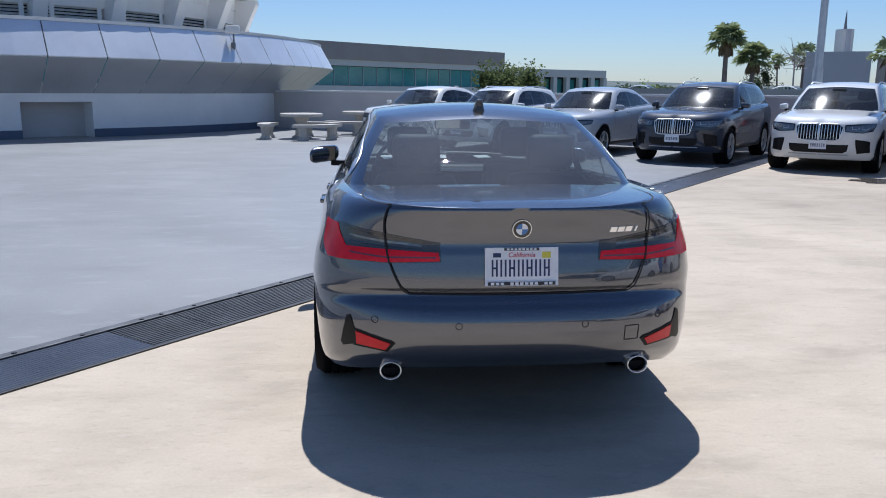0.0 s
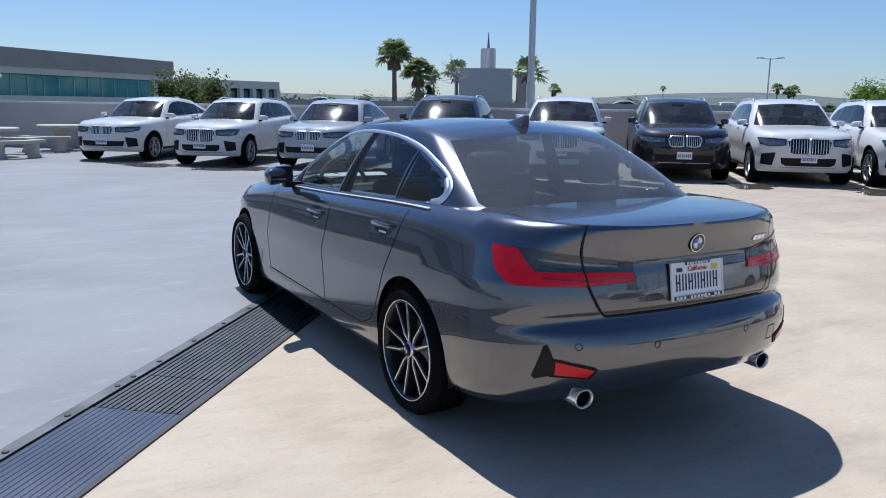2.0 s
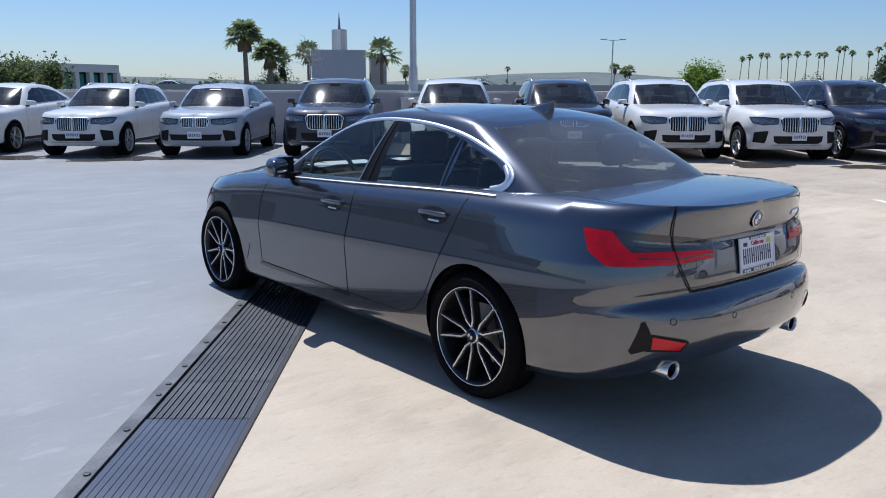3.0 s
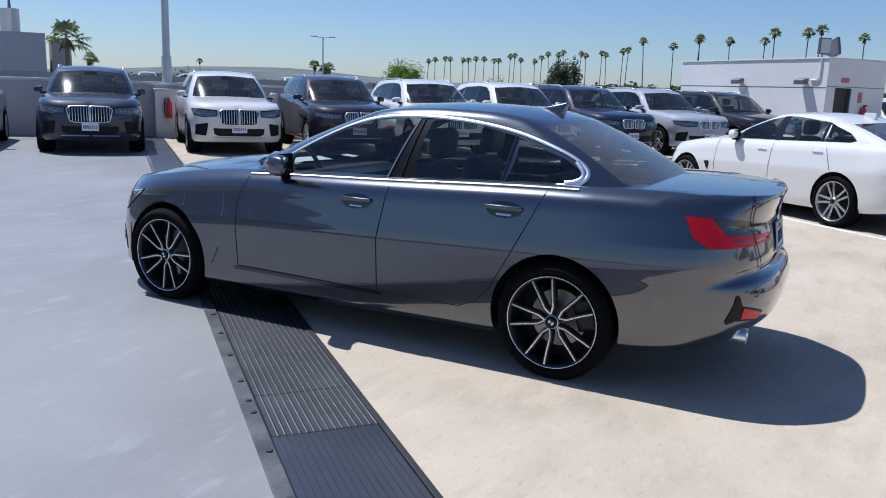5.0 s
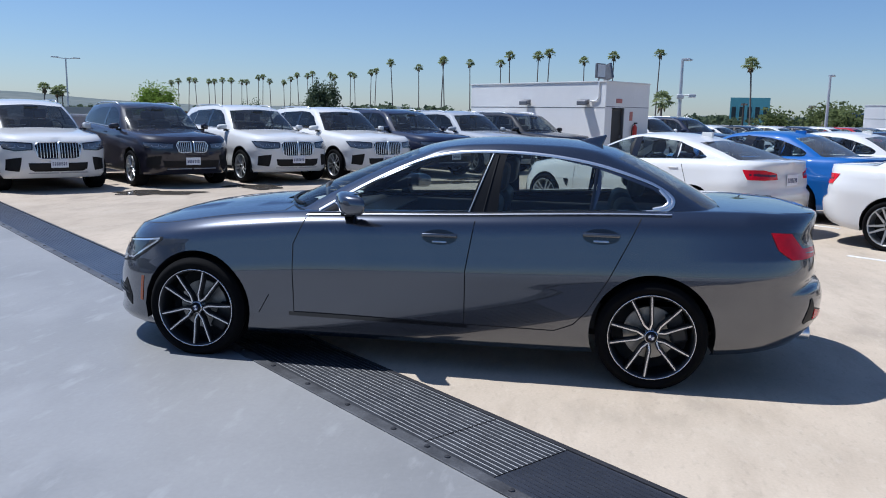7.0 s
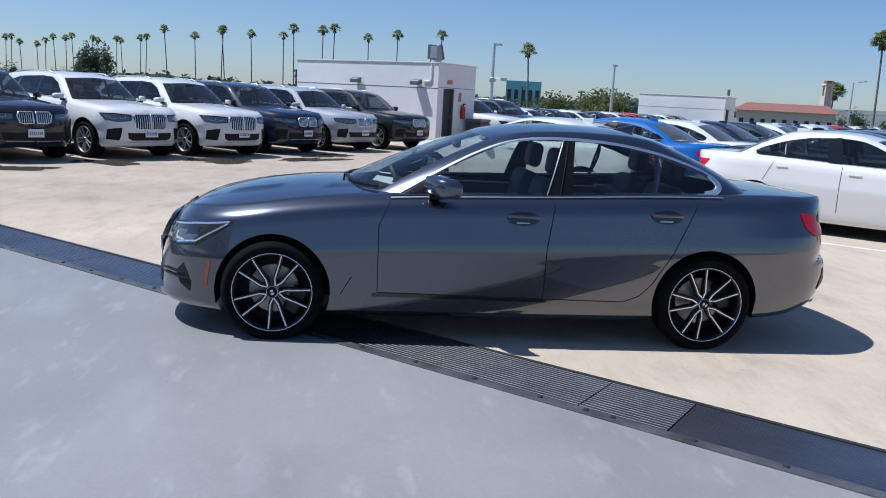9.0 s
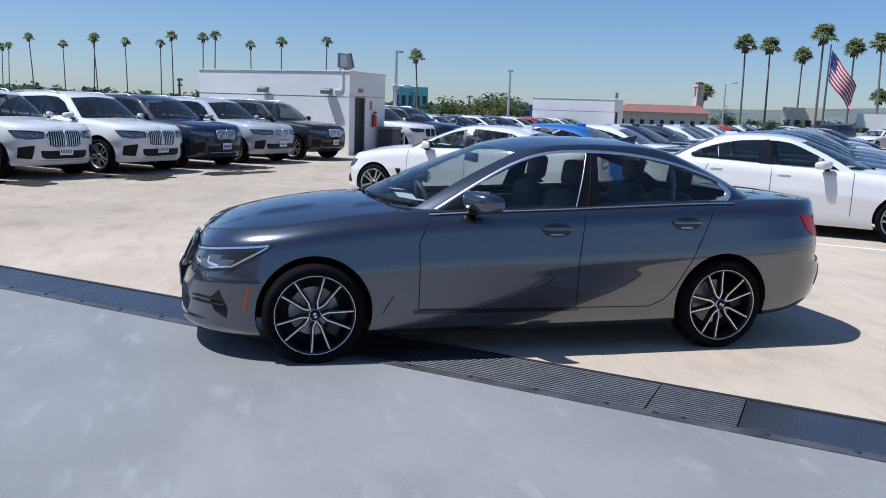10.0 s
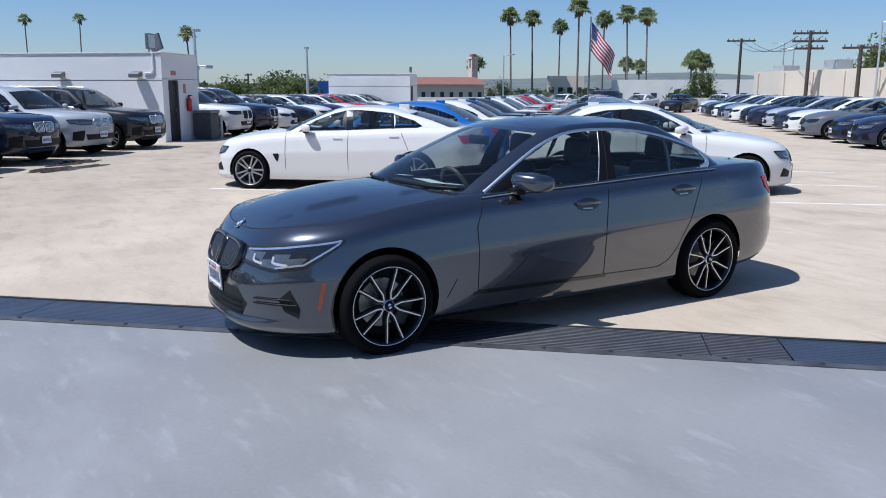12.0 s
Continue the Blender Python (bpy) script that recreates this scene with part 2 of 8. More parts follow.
M["plate"] = material("plate_white", (0.74, 0.75, 0.78), 0.4, vary=0.04, scale=30, fine=120)
M["plate_blue"] = material("plate_blue_ink", (0.02, 0.03, 0.10), 0.5)
M["plate_red"] = material("plate_red_ink", (0.5, 0.05, 0.07), 0.5)
M["sticker"] = material("yellow_sticker", (0.62, 0.55, 0.06), 0.5)
M["ink_black"] = material("black_frame", (0.015, 0.015, 0.017), 0.4)
M["leather"] = material("black_leather", (0.022, 0.022, 0.024), 0.55, vary=0.1, scale=14, fine=160, bump=0.2)
M["cabin"] = material("cabin_plastic", (0.03, 0.03, 0.032), 0.6, vary=0.08, scale=20, fine=160)
M["paper"] = material("white_paper", (0.82, 0.82, 0.80), 0.8, vary=0.03, scale=10, fine=60)
M["blue_badge"] = material("badge_blue", (0.03, 0.16, 0.42), 0.3, coat=0.6)
M["white_badge"] = material("badge_white", (0.78, 0.78, 0.78), 0.3, coat=0.6)


# ---- tools ----
def part(name, bm, material, parent=None, label="", smooth=False):
    """One mesh object from a bmesh, under a thing or a part."""
    me = bpy.data.meshes.new(name)
    bm.normal_update()
    bm.to_mesh(me)
    bm.free()
    me.materials.append(material)
    if smooth:
        me.shade_smooth()
    ob = new(name, me)
    if parent:
        ob.parent = parent
    return tagged(ob, label)


def from_data(name, verts, faces, material, parent=None, label="", smooth=False, normals=None):
    me = bpy.data.meshes.new(name)
    me.from_pydata([tuple(map(float, v)) for v in verts], [], [tuple(int(i) for i in f) for f in faces])
    me.materials.append(material)
    if smooth or normals is not None:
        me.shade_smooth()
    if normals is not None:
        me.normals_split_custom_set_from_vertices([tuple(map(float, v)) for v in normals])
    ob = new(name, me)
    if parent:
        ob.parent = parent
    return tagged(ob, label)


def shared(name, source, parent, m=None):
    """Another object on the same mesh."""
    ob = new(name, source.data)
    ob.parent = parent
    if m is not None:
        ob.matrix_basis = m
    if "label" in source:
        ob["label"] = source["label"]
    return ob


def empty(name, label, category, group="", kind=""):
    ob = new(name)
    ob.empty_display_size = 0.2
    return tagged(ob, label, category, group, kind)


def box(bm, x0, x1, y0, y1, z0, z1, bevel=0.0, m=None):
    """Adds a box, bevelled if wanted, to bm."""
    r = bmesh.ops.create_cube(bm, size=1.0)
    vs = r["verts"]
    for v in vs:
        v.co = Vector(((x0 + x1) / 2 + v.co.x * (x1 - x0), (y0 + y1) / 2 + v.co.y * (y1 - y0), (z0 + z1) / 2 + v.co.z * (z1 - z0)))
        if m is not None:
            v.co = m @ v.co
    if bevel:
        es = list({e for v in vs for e in v.link_edges})
        bmesh.ops.bevel(bm, geom=es, offset=bevel, segments=2, affect="EDGES", profile=0.6)
    return bm


def new_box(*a, **k):
    return box(bmesh.new(), *a, **k)


def tube(bm, pts, r, sides=8, caps=True):
    """A round bar along points; r is one radius or one for each point."""
    pts = [Vector(p) for p in pts]
    rs = r if isinstance(r, (list, tuple)) else [r] * len(pts)
    rings, up = [], None
    for i, p in enumerate(pts):
        d = (pts[min(i + 1, len(pts) - 1)] - pts[max(i - 1, 0)]).normalized()
        if up is None:
            up = Vector((0, 0, 1)) if abs(d.z) < 0.9 else Vector((1, 0, 0))
        a = d.cross(up).normalized()
        up = a.cross(d).normalized()
        rings.append([bm.verts.new(p + rs[i] * (math.cos(2 * math.pi * k / sides) * a + math.sin(2 * math.pi * k / sides) * up)) for k in range(sides)])
    for a, b in zip(rings, rings[1:]):
        for k in range(sides):
            bm.faces.new((a[k], a[(k + 1) % sides], b[(k + 1) % sides], b[k]))
    if caps:
        bm.faces.new(rings[0][::-1])
        bm.faces.new(rings[-1])
    return bm


def lathe(bm, profile, steps=32, axis="x"):
    """Turns a profile of (along the axis, radius) round the x or z axis."""
    rings = []
    for a, r in profile:
        ring = []
        for k in range(steps):
            c, s = math.cos(2 * math.pi * k / steps) * r, math.sin(2 * math.pi * k / steps) * r
            ring.append(bm.verts.new((a, c, s) if axis == "x" else (c, s, a)))
        rings.append(ring)
    for a, b in zip(rings, rings[1:]):
        for k in range(steps):
            bm.faces.new((a[k], b[k], b[(k + 1) % steps], a[(k + 1) % steps]))
    return bm


def curve(*pts):
    """A smooth curve through (x, y) points that doesn't overshoot."""
    xs, ys = np.array([p[0] for p in pts], float), np.array([p[1] for p in pts], float)
    if xs[0] > xs[-1]:
        xs, ys = xs[::-1], ys[::-1]
    h, d = np.diff(xs), np.diff(ys) / np.diff(xs)
    m = np.zeros(len(xs))
    m[0], m[-1] = d[0], d[-1]
    for i in range(1, len(xs) - 1):
        if d[i - 1] * d[i] > 0:
            w1, w2 = 2 * h[i] + h[i - 1], h[i] + 2 * h[i - 1]
            m[i] = (w1 + w2) / (w1 / d[i - 1] + w2 / d[i])

    def f(x):
        x = np.clip(np.asarray(x, float), xs[0], xs[-1])
        i = np.clip(np.searchsorted(xs, x, side="right") - 1, 0, len(xs) - 2)
        t = (x - xs[i]) / h[i]
        return (ys[i] * (1 + 2 * t) * (1 - t) ** 2 + m[i] * h[i] * t * (1 - t) ** 2 + ys[i + 1] * t * t * (3 - 2 * t) + m[i + 1] * h[i] * t * t * (t - 1))
    return f


def inside(p, poly):
    x, y, hit = p[0], p[1], False
    for (x0, y0), (x1, y1) in zip(poly, poly[1:] + poly[:1]):
        if (y0 > y) != (y1 > y) and x < (x1 - x0) * (y - y0) / (y1 - y0) + x0:
            hit = not hit
    return hit


def rounded(pts, times=2):
    """An open line with its corners cut to a smooth curve."""
    for _ in range(times):
        out = [pts[0]]
        for a, b in zip(pts, pts[1:]):
            out += [(a[0] * 0.75 + b[0] * 0.25, a[1] * 0.75 + b[1] * 0.25), (a[0] * 0.25 + b[0] * 0.75, a[1] * 0.25 + b[1] * 0.75)]
        pts = out + [pts[-1]]
    return pts


def densify(poly, step, closed=True):
    out = []
    pairs = list(zip(poly, poly[1:] + poly[:1])) if closed else list(zip(poly, poly[1:]))
    for a, b in pairs:
        n = max(1, int(math.ceil(math.dist(a, b) / step)))
        out += [tuple(a[k] + (b[k] - a[k]) * i / n for k in range(len(a))) for i in range(n)]
    return out if closed else out + [tuple(poly[-1])]


# ---- car bodies ----
def ring(s, w, yr, yf, ar, nr, af, nf):
    """The half outline of a car in plan: s runs 0..10 from the rear's middle round the side to the front's middle."""
    s = np.asarray(s, float)

    def ease(t, n):
        e = n / 2
        return t ** e / (t ** e + (1 - t) ** e)
    t = np.clip(s / 2.5, 0, 1)
    a = ease(t, nr) * np.pi / 2
    xr, y_r = w * np.sin(a) ** (2 / nr), yr + ar * (1 - np.clip(np.cos(a), 0, 1) ** (2 / nr))
    t = np.clip((10 - s) / 2.5, 0, 1)
    b = ease(t, nf) * np.pi / 2
    xf, y_f = w * np.sin(b) ** (2 / nf), yf - af * (1 - np.clip(np.cos(b), 0, 1) ** (2 / nf))
    k = np.clip((s - 2.5) / 5, 0, 1)
    ym = (yr + ar) + k * ((yf - af) - (yr + ar))
    return np.where(s < 2.5, xr, np.where(s > 7.5, xf, w)), np.where(s < 2.5, y_r, np.where(s > 7.5, y_f, ym))


class Skin:
    """A smooth surface over (s, v), its normals and the way back from two of its coordinates."""

    def __init__(self, f, soft=None):
        self.f, self.soft = f, soft
        s, v = np.meshgrid(np.linspace(0, 10, 321), np.linspace(0, 1, 81), indexing="ij")
        self.s, self.v, self.p = s.ravel(), v.ravel(), f(s.ravel(), v.ravel())

    def normal(self, s, v):
        s, v = np.asarray(s, float), np.asarray(v, float)
        e = 2e-3
        s0, s1, v0, v1 = np.clip(s - e, 0, 10), np.clip(s + e, 0, 10), np.clip(v - e, 0, 1), np.clip(v + e, 0, 1)
        n = np.cross(self.f(s1, v) - self.f(s0, v), self.f(s, v1) - self.f(s, v0))
        n /= np.maximum(np.linalg.norm(n, axis=-1, keepdims=True), 1e-12)
        if self.soft:
            n = self.soft(s, v, n)
        return n

    def find(self, axes, a, b, side=None):
        """(s, v) at which the coordinates named by axes are a, b."""
        i, j = axes
        d = (self.p[:, i] - a) ** 2 + (self.p[:, j] - b) ** 2
        if side:
            d = d + np.where((self.s >= side[0]) & (self.s <= side[1]), 0, 9)
        k = int(np.argmin(d))
        s, v = self.s[k], self.v[k]
        for _ in range(3):
            e = 1e-3
            p, ps, pv = (self.f(np.array([q]), np.array([r]))[0] for q, r in ((s, v), (s + e, v), (s, v + e)))
            m = np.array([[ps[i] - p[i], pv[i] - p[i]], [ps[j] - p[j], pv[j] - p[j]]]) / e
            if abs(np.linalg.det(m)) < 1e-6:
                break
            ds, dv = np.linalg.solve(m, (a - p[i], b - p[j]))
            s, v = float(np.clip(s + np.clip(ds, -0.1, 0.1), 0.0, 9.99)), float(np.clip(v + np.clip(dv, -0.03, 0.03), 0, 0.999))
        return s, v

    def poly(self, axes, pts, side=None, step=0.0):
        if step:
            pts = densify(pts, step)
        return [self.find(axes, a, b, side) for a, b in pts]


def cut(bm, poly, clear=False):
    """Cuts a flat sheet along a polygon's edges; clear: what lies outside goes (convex polygons)."""
    area = sum(a[0] * b[1] - b[0] * a[1] for a, b in zip(poly, poly[1:] + poly[:1]))
    for a, b in zip(poly, poly[1:] + poly[:1]):
        d = Vector((b[0] - a[0], b[1] - a[1], 0))
        if d.length < 1e-6:
            continue
        no = Vector((d.y, -d.x, 0)).normalized() * (1 if area > 0 else -1)
        if clear:
            geom = bm.verts[:] + bm.edges[:] + bm.faces[:]
        else:
            mx0, mx1, my0, my1 = min(a[0], b[0]), max(a[0], b[0]), min(a[1], b[1]), max(a[1], b[1])
            fs = []
            for f in bm.faces:
                fx, fy = [v.co.x for v in f.verts], [v.co.y for v in f.verts]
                if max(fx) >= mx0 - 1e-6 and min(fx) <= mx1 + 1e-6 and max(fy) >= my0 - 1e-6 and min(fy) <= my1 + 1e-6:
                    fs.append(f)
            geom = list({v for f in fs for v in f.verts}) + list({e for f in fs for e in f.edges}) + fs
        bmesh.ops.bisect_plane(bm, geom=geom, dist=1e-5, plane_co=(a[0], a[1], 0), plane_no=no, clear_outer=clear)


def sheet(ss, vs, regions):
    """A flat sheet over the grid lines, cut into the named regions: {name: (list of points, list of faces)}."""
    bm = bmesh.new()
    grid = [[bm.verts.new((s, v, 0)) for v in vs] for s in ss]
    for a, b in zip(grid, grid[1:]):
        for k in range(len(vs) - 1):
            bm.faces.new((a[k], b[k], b[k + 1], a[k + 1]))
    for name, poly in regions:
        cut(bm, poly)
    boxes = [(name, poly, min(p[0] for p in poly), max(p[0] for p in poly), min(p[1] for p in poly), max(p[1] for p in poly)) for name, poly in regions]
    out = {}
    bm.verts.index_update()
    for f in bm.faces:
        c = f.calc_center_median()
        key = "body"
        for name, poly, x0, x1, y0, y1 in boxes:
            if x0 <= c.x <= x1 and y0 <= c.y <= y1 and inside((c.x, c.y), poly):
                key = name
                break
        pts, faces, seen = out.setdefault(key, ([], [], {}))
        idx = []
        for v in f.verts:
            if v.index not in seen:
                seen[v.index] = len(pts)
                pts.append((v.co.x, v.co.y))
            idx.append(seen[v.index])
        faces.append(idx)
    bm.free()
    return {k: (a, b) for k, (a, b, _) in out.items()}


class Build:
    """Collects points, faces and normals, on both sides of the car or one."""

    def __init__(self):
        self.v, self.f, self.n = [], [], []

    def add(self, skin, pts, faces, sides=(-1, 1)):
        s, v = np.array([p[0] for p in pts]), np.array([p[1] for p in pts])
        p, n = skin.f(s, v), skin.normal(s, v)
        for side in sides:
            k = len(self.v)
            q = np.array([side, 1, 1])
            self.v += list(p * q)
            self.n += list(n * q)
            self.f += [[k + i for i in (f if side > 0 else f[::-1])] for f in faces]
        return self

    def done(self, name, material, parent, label=""):
        return from_data(name, self.v, self.f, material, parent, label, normals=self.n)


def patch(skin, poly, off, name, material, parent, label="", side=1, steps=(10, 6), skirt=0.012):
    """A thin shell that follows the skin inside a convex polygon, raised by off, with a rim going back into the body."""
    xs, ys = [p[0] for p in poly], [p[1] for p in poly]
    bm = bmesh.new()
    grid = [[bm.verts.new((x, y, 0)) for y in np.linspace(min(ys), max(ys), steps[1] + 1)] for x in np.linspace(min(xs), max(xs), steps[0] + 1)]
    for a, b in zip(grid, grid[1:]):
        for k in range(steps[1]):
            bm.faces.new((a[k], b[k], b[k + 1], a[k + 1]))
    cut(bm, poly, clear=True)
    bm.verts.index_update()
    s, v = np.array([q.co.x for q in bm.verts]), np.array([q.co.y for q in bm.verts])
    p, n = skin.f(s, v), skin.normal(s, v)
    for q, a, b in zip(bm.verts, p, n):
        q.co = Vector(a + b * off) * 1
    rim = [e for e in bm.edges if len(e.link_faces) == 1]
    nn = {q: Vector(b) for q, b in zip(bm.verts, n)}
    made = bmesh.ops.extrude_edge_only(bm, edges=rim)
    new_v = [g for g in made["geom"] if isinstance(g, bmesh.types.BMVert)]
    for q in new_v:
        near = min((o for e in q.link_edges for o in (e.other_vert(q),) if o in nn), key=lambda o: (o.co - q.co).length)
        q.co -= nn[near] * (off + skirt)
    if side < 0:
        for q in bm.verts:
            q.co.x = -q.co.x
    bmesh.ops.recalc_face_normals(bm, faces=bm.faces[:])
    return part(name, bm, material, parent, label)


def ribbon(skin, pts, width, off, name, material, parent, sides=(-1, 1), thick=0.0, closed=False, label=""):
    """A narrow strip along a line on the skin; thick: a raised bar."""
    if len(sides) == 2:
        ribbon(skin, pts, width, off, name, material, parent, sides[:1], thick, closed, label)
        sides = sides[1:]
    s, v = np.array([p[0] for p in pts]), np.array([p[1] for p in pts])
    p, n = skin.f(s, v), skin.normal(s, v)
    if closed:
        t = np.roll(p, -1, 0) - np.roll(p, 1, 0)
    else:
        t = np.gradient(p, axis=0)
    t /= np.maximum(np.linalg.norm(t, axis=1, keepdims=True), 1e-9)
    b = np.cross(t, n)
    vs, fs = [], []
    for side in sides:
        q = np.array([side, 1, 1])
        k = len(vs)
        if thick:
            rows = [p + b * width / 2 + n * off, p + b * width * 0.42 + n * (off + thick), p - b * width * 0.42 + n * (off + thick), p - b * width / 2 + n * off]
        else:
            rows = [p + b * width / 2 + n * off, p - b * width / 2 + n * off]
        m = len(rows)
        for i in range(len(p)):
            vs += [r[i] * q for r in rows]
        for i in range(len(p) if closed else len(p) - 1):
            j = (i + 1) % len(p)
            for c in range(m - 1):
                f = [k + i * m + c, k + j * m + c, k + j * m + c + 1, k + i * m + c + 1]
                fs.append(f if side > 0 else f[::-1])
    return from_data(name, vs, fs, material, parent, label, smooth=bool(thick))


def skins(P):
    """The four surfaces of a car: lower body, hood and deck, greenhouse, roof."""
    zbot, ztop, zc, dx, yf, yr, bow = (P[k] for k in ("zbot", "ztop", "zc", "dx", "yf", "yr", "bow"))

    y_rear, y_front = float(yr(np.array(0.3))) + P["ar"], float(yf(np.array(0.4))) - P["af"]   # where the flanks begin

    def low(s, v):
        rear, front = yr(v), yf(v)
        if "yr_side" in P:
            k = np.clip((np.asarray(s, float) - 1.1) / 0.9, 0, 1)
            rear = rear + (P["yr_side"](v) - rear) * k * k * (3 - 2 * k)
        x, y = ring(s, P["W"] - dx(v), rear, front, y_rear - rear, P["nr"] + P.get("nr_top", 0.0) * np.clip((v - 0.55) / 0.35, 0, 1), front - y_front, P["nf"])
        x = x * bow(y) * (1 - P.get("tuck", 0.0) * np.clip((-1.55 - y) / 0.8, 0, 1) * np.clip((v - 0.68) / 0.32, 0, 1))
        b, t = zbot(y), ztop(y)
        t = t + (zc(y) - t) * (1 - np.clip(x / P["W"], 0, 1) ** 3)
        return np.stack((x, y, b + v * (t - b)), -1)
    edge = low(np.linspace(0, 10, 401), np.ones(401))
    edge_y, edge_x, edge_z = edge[:, 1], edge[:, 0], edge[:, 2]

    def lid_z(x, y):
        xe, ze = np.interp(y, edge_y, edge_x), np.interp(y, edge_y, edge_z)
        return ze + (zc(y) - ze) * (1 - np.clip(x / np.maximum(xe, 0.01), 0, 1) ** 2.2)

    def lid(s, v):
        e = low(s, np.ones_like(s))
        x, y = e[..., 0] * (1 - v), e[..., 1]
        rise = P.get("hood_rise", 0.0) * np.clip((y - 0.75) / 0.5, 0, 1) * np.clip((2.05 - y) / 0.4, 0, 1) * np.clip((0.47 + 0.10 * (1.2 - y) - x) / 0.05, 0, 1)
        return np.stack((x, y, e[..., 2] + (zc(y) - e[..., 2]) * (1 - (1 - v) ** 2.2) + rise), -1)

    zr, cr = P["zroof"], P["crown"]

    def roof_z(x, y):
        return zr(y) - cr * (x / P["wt"]) ** 2

    def green(s, v):
        xb, yb = ring(s, P["wb"], P["gb"][0], P["gb"][1], P["gar"], P["gnr"], P["gaf"], P["gnf"])
        xt, yt = ring(s, P["wt"], P["gt"][0], P["gt"][1], P["tar"], P["gnr"], P["taf"], P["gnf"])
        xb = xb * P["gbow"](yb)
        xt = xt * P["gbow"](yt)
        zb, zt = lid_z(xb, yb) - 0.012, roof_z(xt, yt)
        u = np.sin(np.pi * v)
        x, y, z = xb + (xt - xb) * v, yb + (yt - yb) * v, zb + (zt - zb) * v
        return np.stack((x * (1 + P["bulge"] * u), y + (yb - np.clip(yb, P["gt"][0], P["gt"][1])) * P["bulge"] * 1.2 * u, z + P["bulge"] * 0.5 * u), -1)

    def roof(s, v):
        e = green(s, np.ones_like(s))
        x = e[..., 0] * (1 - v)
        return np.stack((x, e[..., 1], roof_z(x, e[..., 1])), -1)
    raw = {k: Skin(f) for k, f in (("low", low), ("lid", lid), ("green", green), ("roof", roof))}

    def joint(a, b):
        def at(s):
            n = raw[a].normal(s, np.full_like(s, 0.97)) + raw[b].normal(s, np.full_like(s, 0.05))
            return n / np.maximum(np.linalg.norm(n, axis=-1, keepdims=True), 1e-9)

        def up(s, v, n):
            k = np.where(s < 2.2, P.get("lip", 0.10), 0.10)
            w = np.clip((v - 1 + k) / k, 0, 1)[..., None]
            m = n * (1 - w) + at(s) * w
            return m / np.maximum(np.linalg.norm(m, axis=-1, keepdims=True), 1e-9)

        def down(s, v, n):
            k = np.where(s < 2.2, P.get("lip", 0.10), 0.10)
            w = np.clip((k - v) / k, 0, 1)[..., None]
            m = n * (1 - w) + at(s) * w
            return m / np.maximum(np.linalg.norm(m, axis=-1, keepdims=True), 1e-9)
        return up, down
    u, d = joint("low", "lid")
    out = {"low": Skin(low, u), "lid": Skin(lid, d)}
    u, d = joint("green", "roof")
    out["green"], out["roof"] = Skin(green, u), Skin(roof, d)
    return out


def arch_poly(S, y, z, r, n=30):
    """The wheel opening in (s, v): an arc closed below the sill."""
    pts = []
    for k in range(n + 1):
        a = math.pi * (1.0 + 0.16) - (math.pi * 1.32) * k / n
        pts.append((y + r * math.cos(a), z + r * math.sin(a)))
    poly = [S.find((1, 2), a, b, (1.2, 8.9)) for a, b in pts]
    return [(poly[0][0], -0.05)] + [(s, v) for s, v in poly if v > 0.004] + [(poly[-1][0], -0.05)]


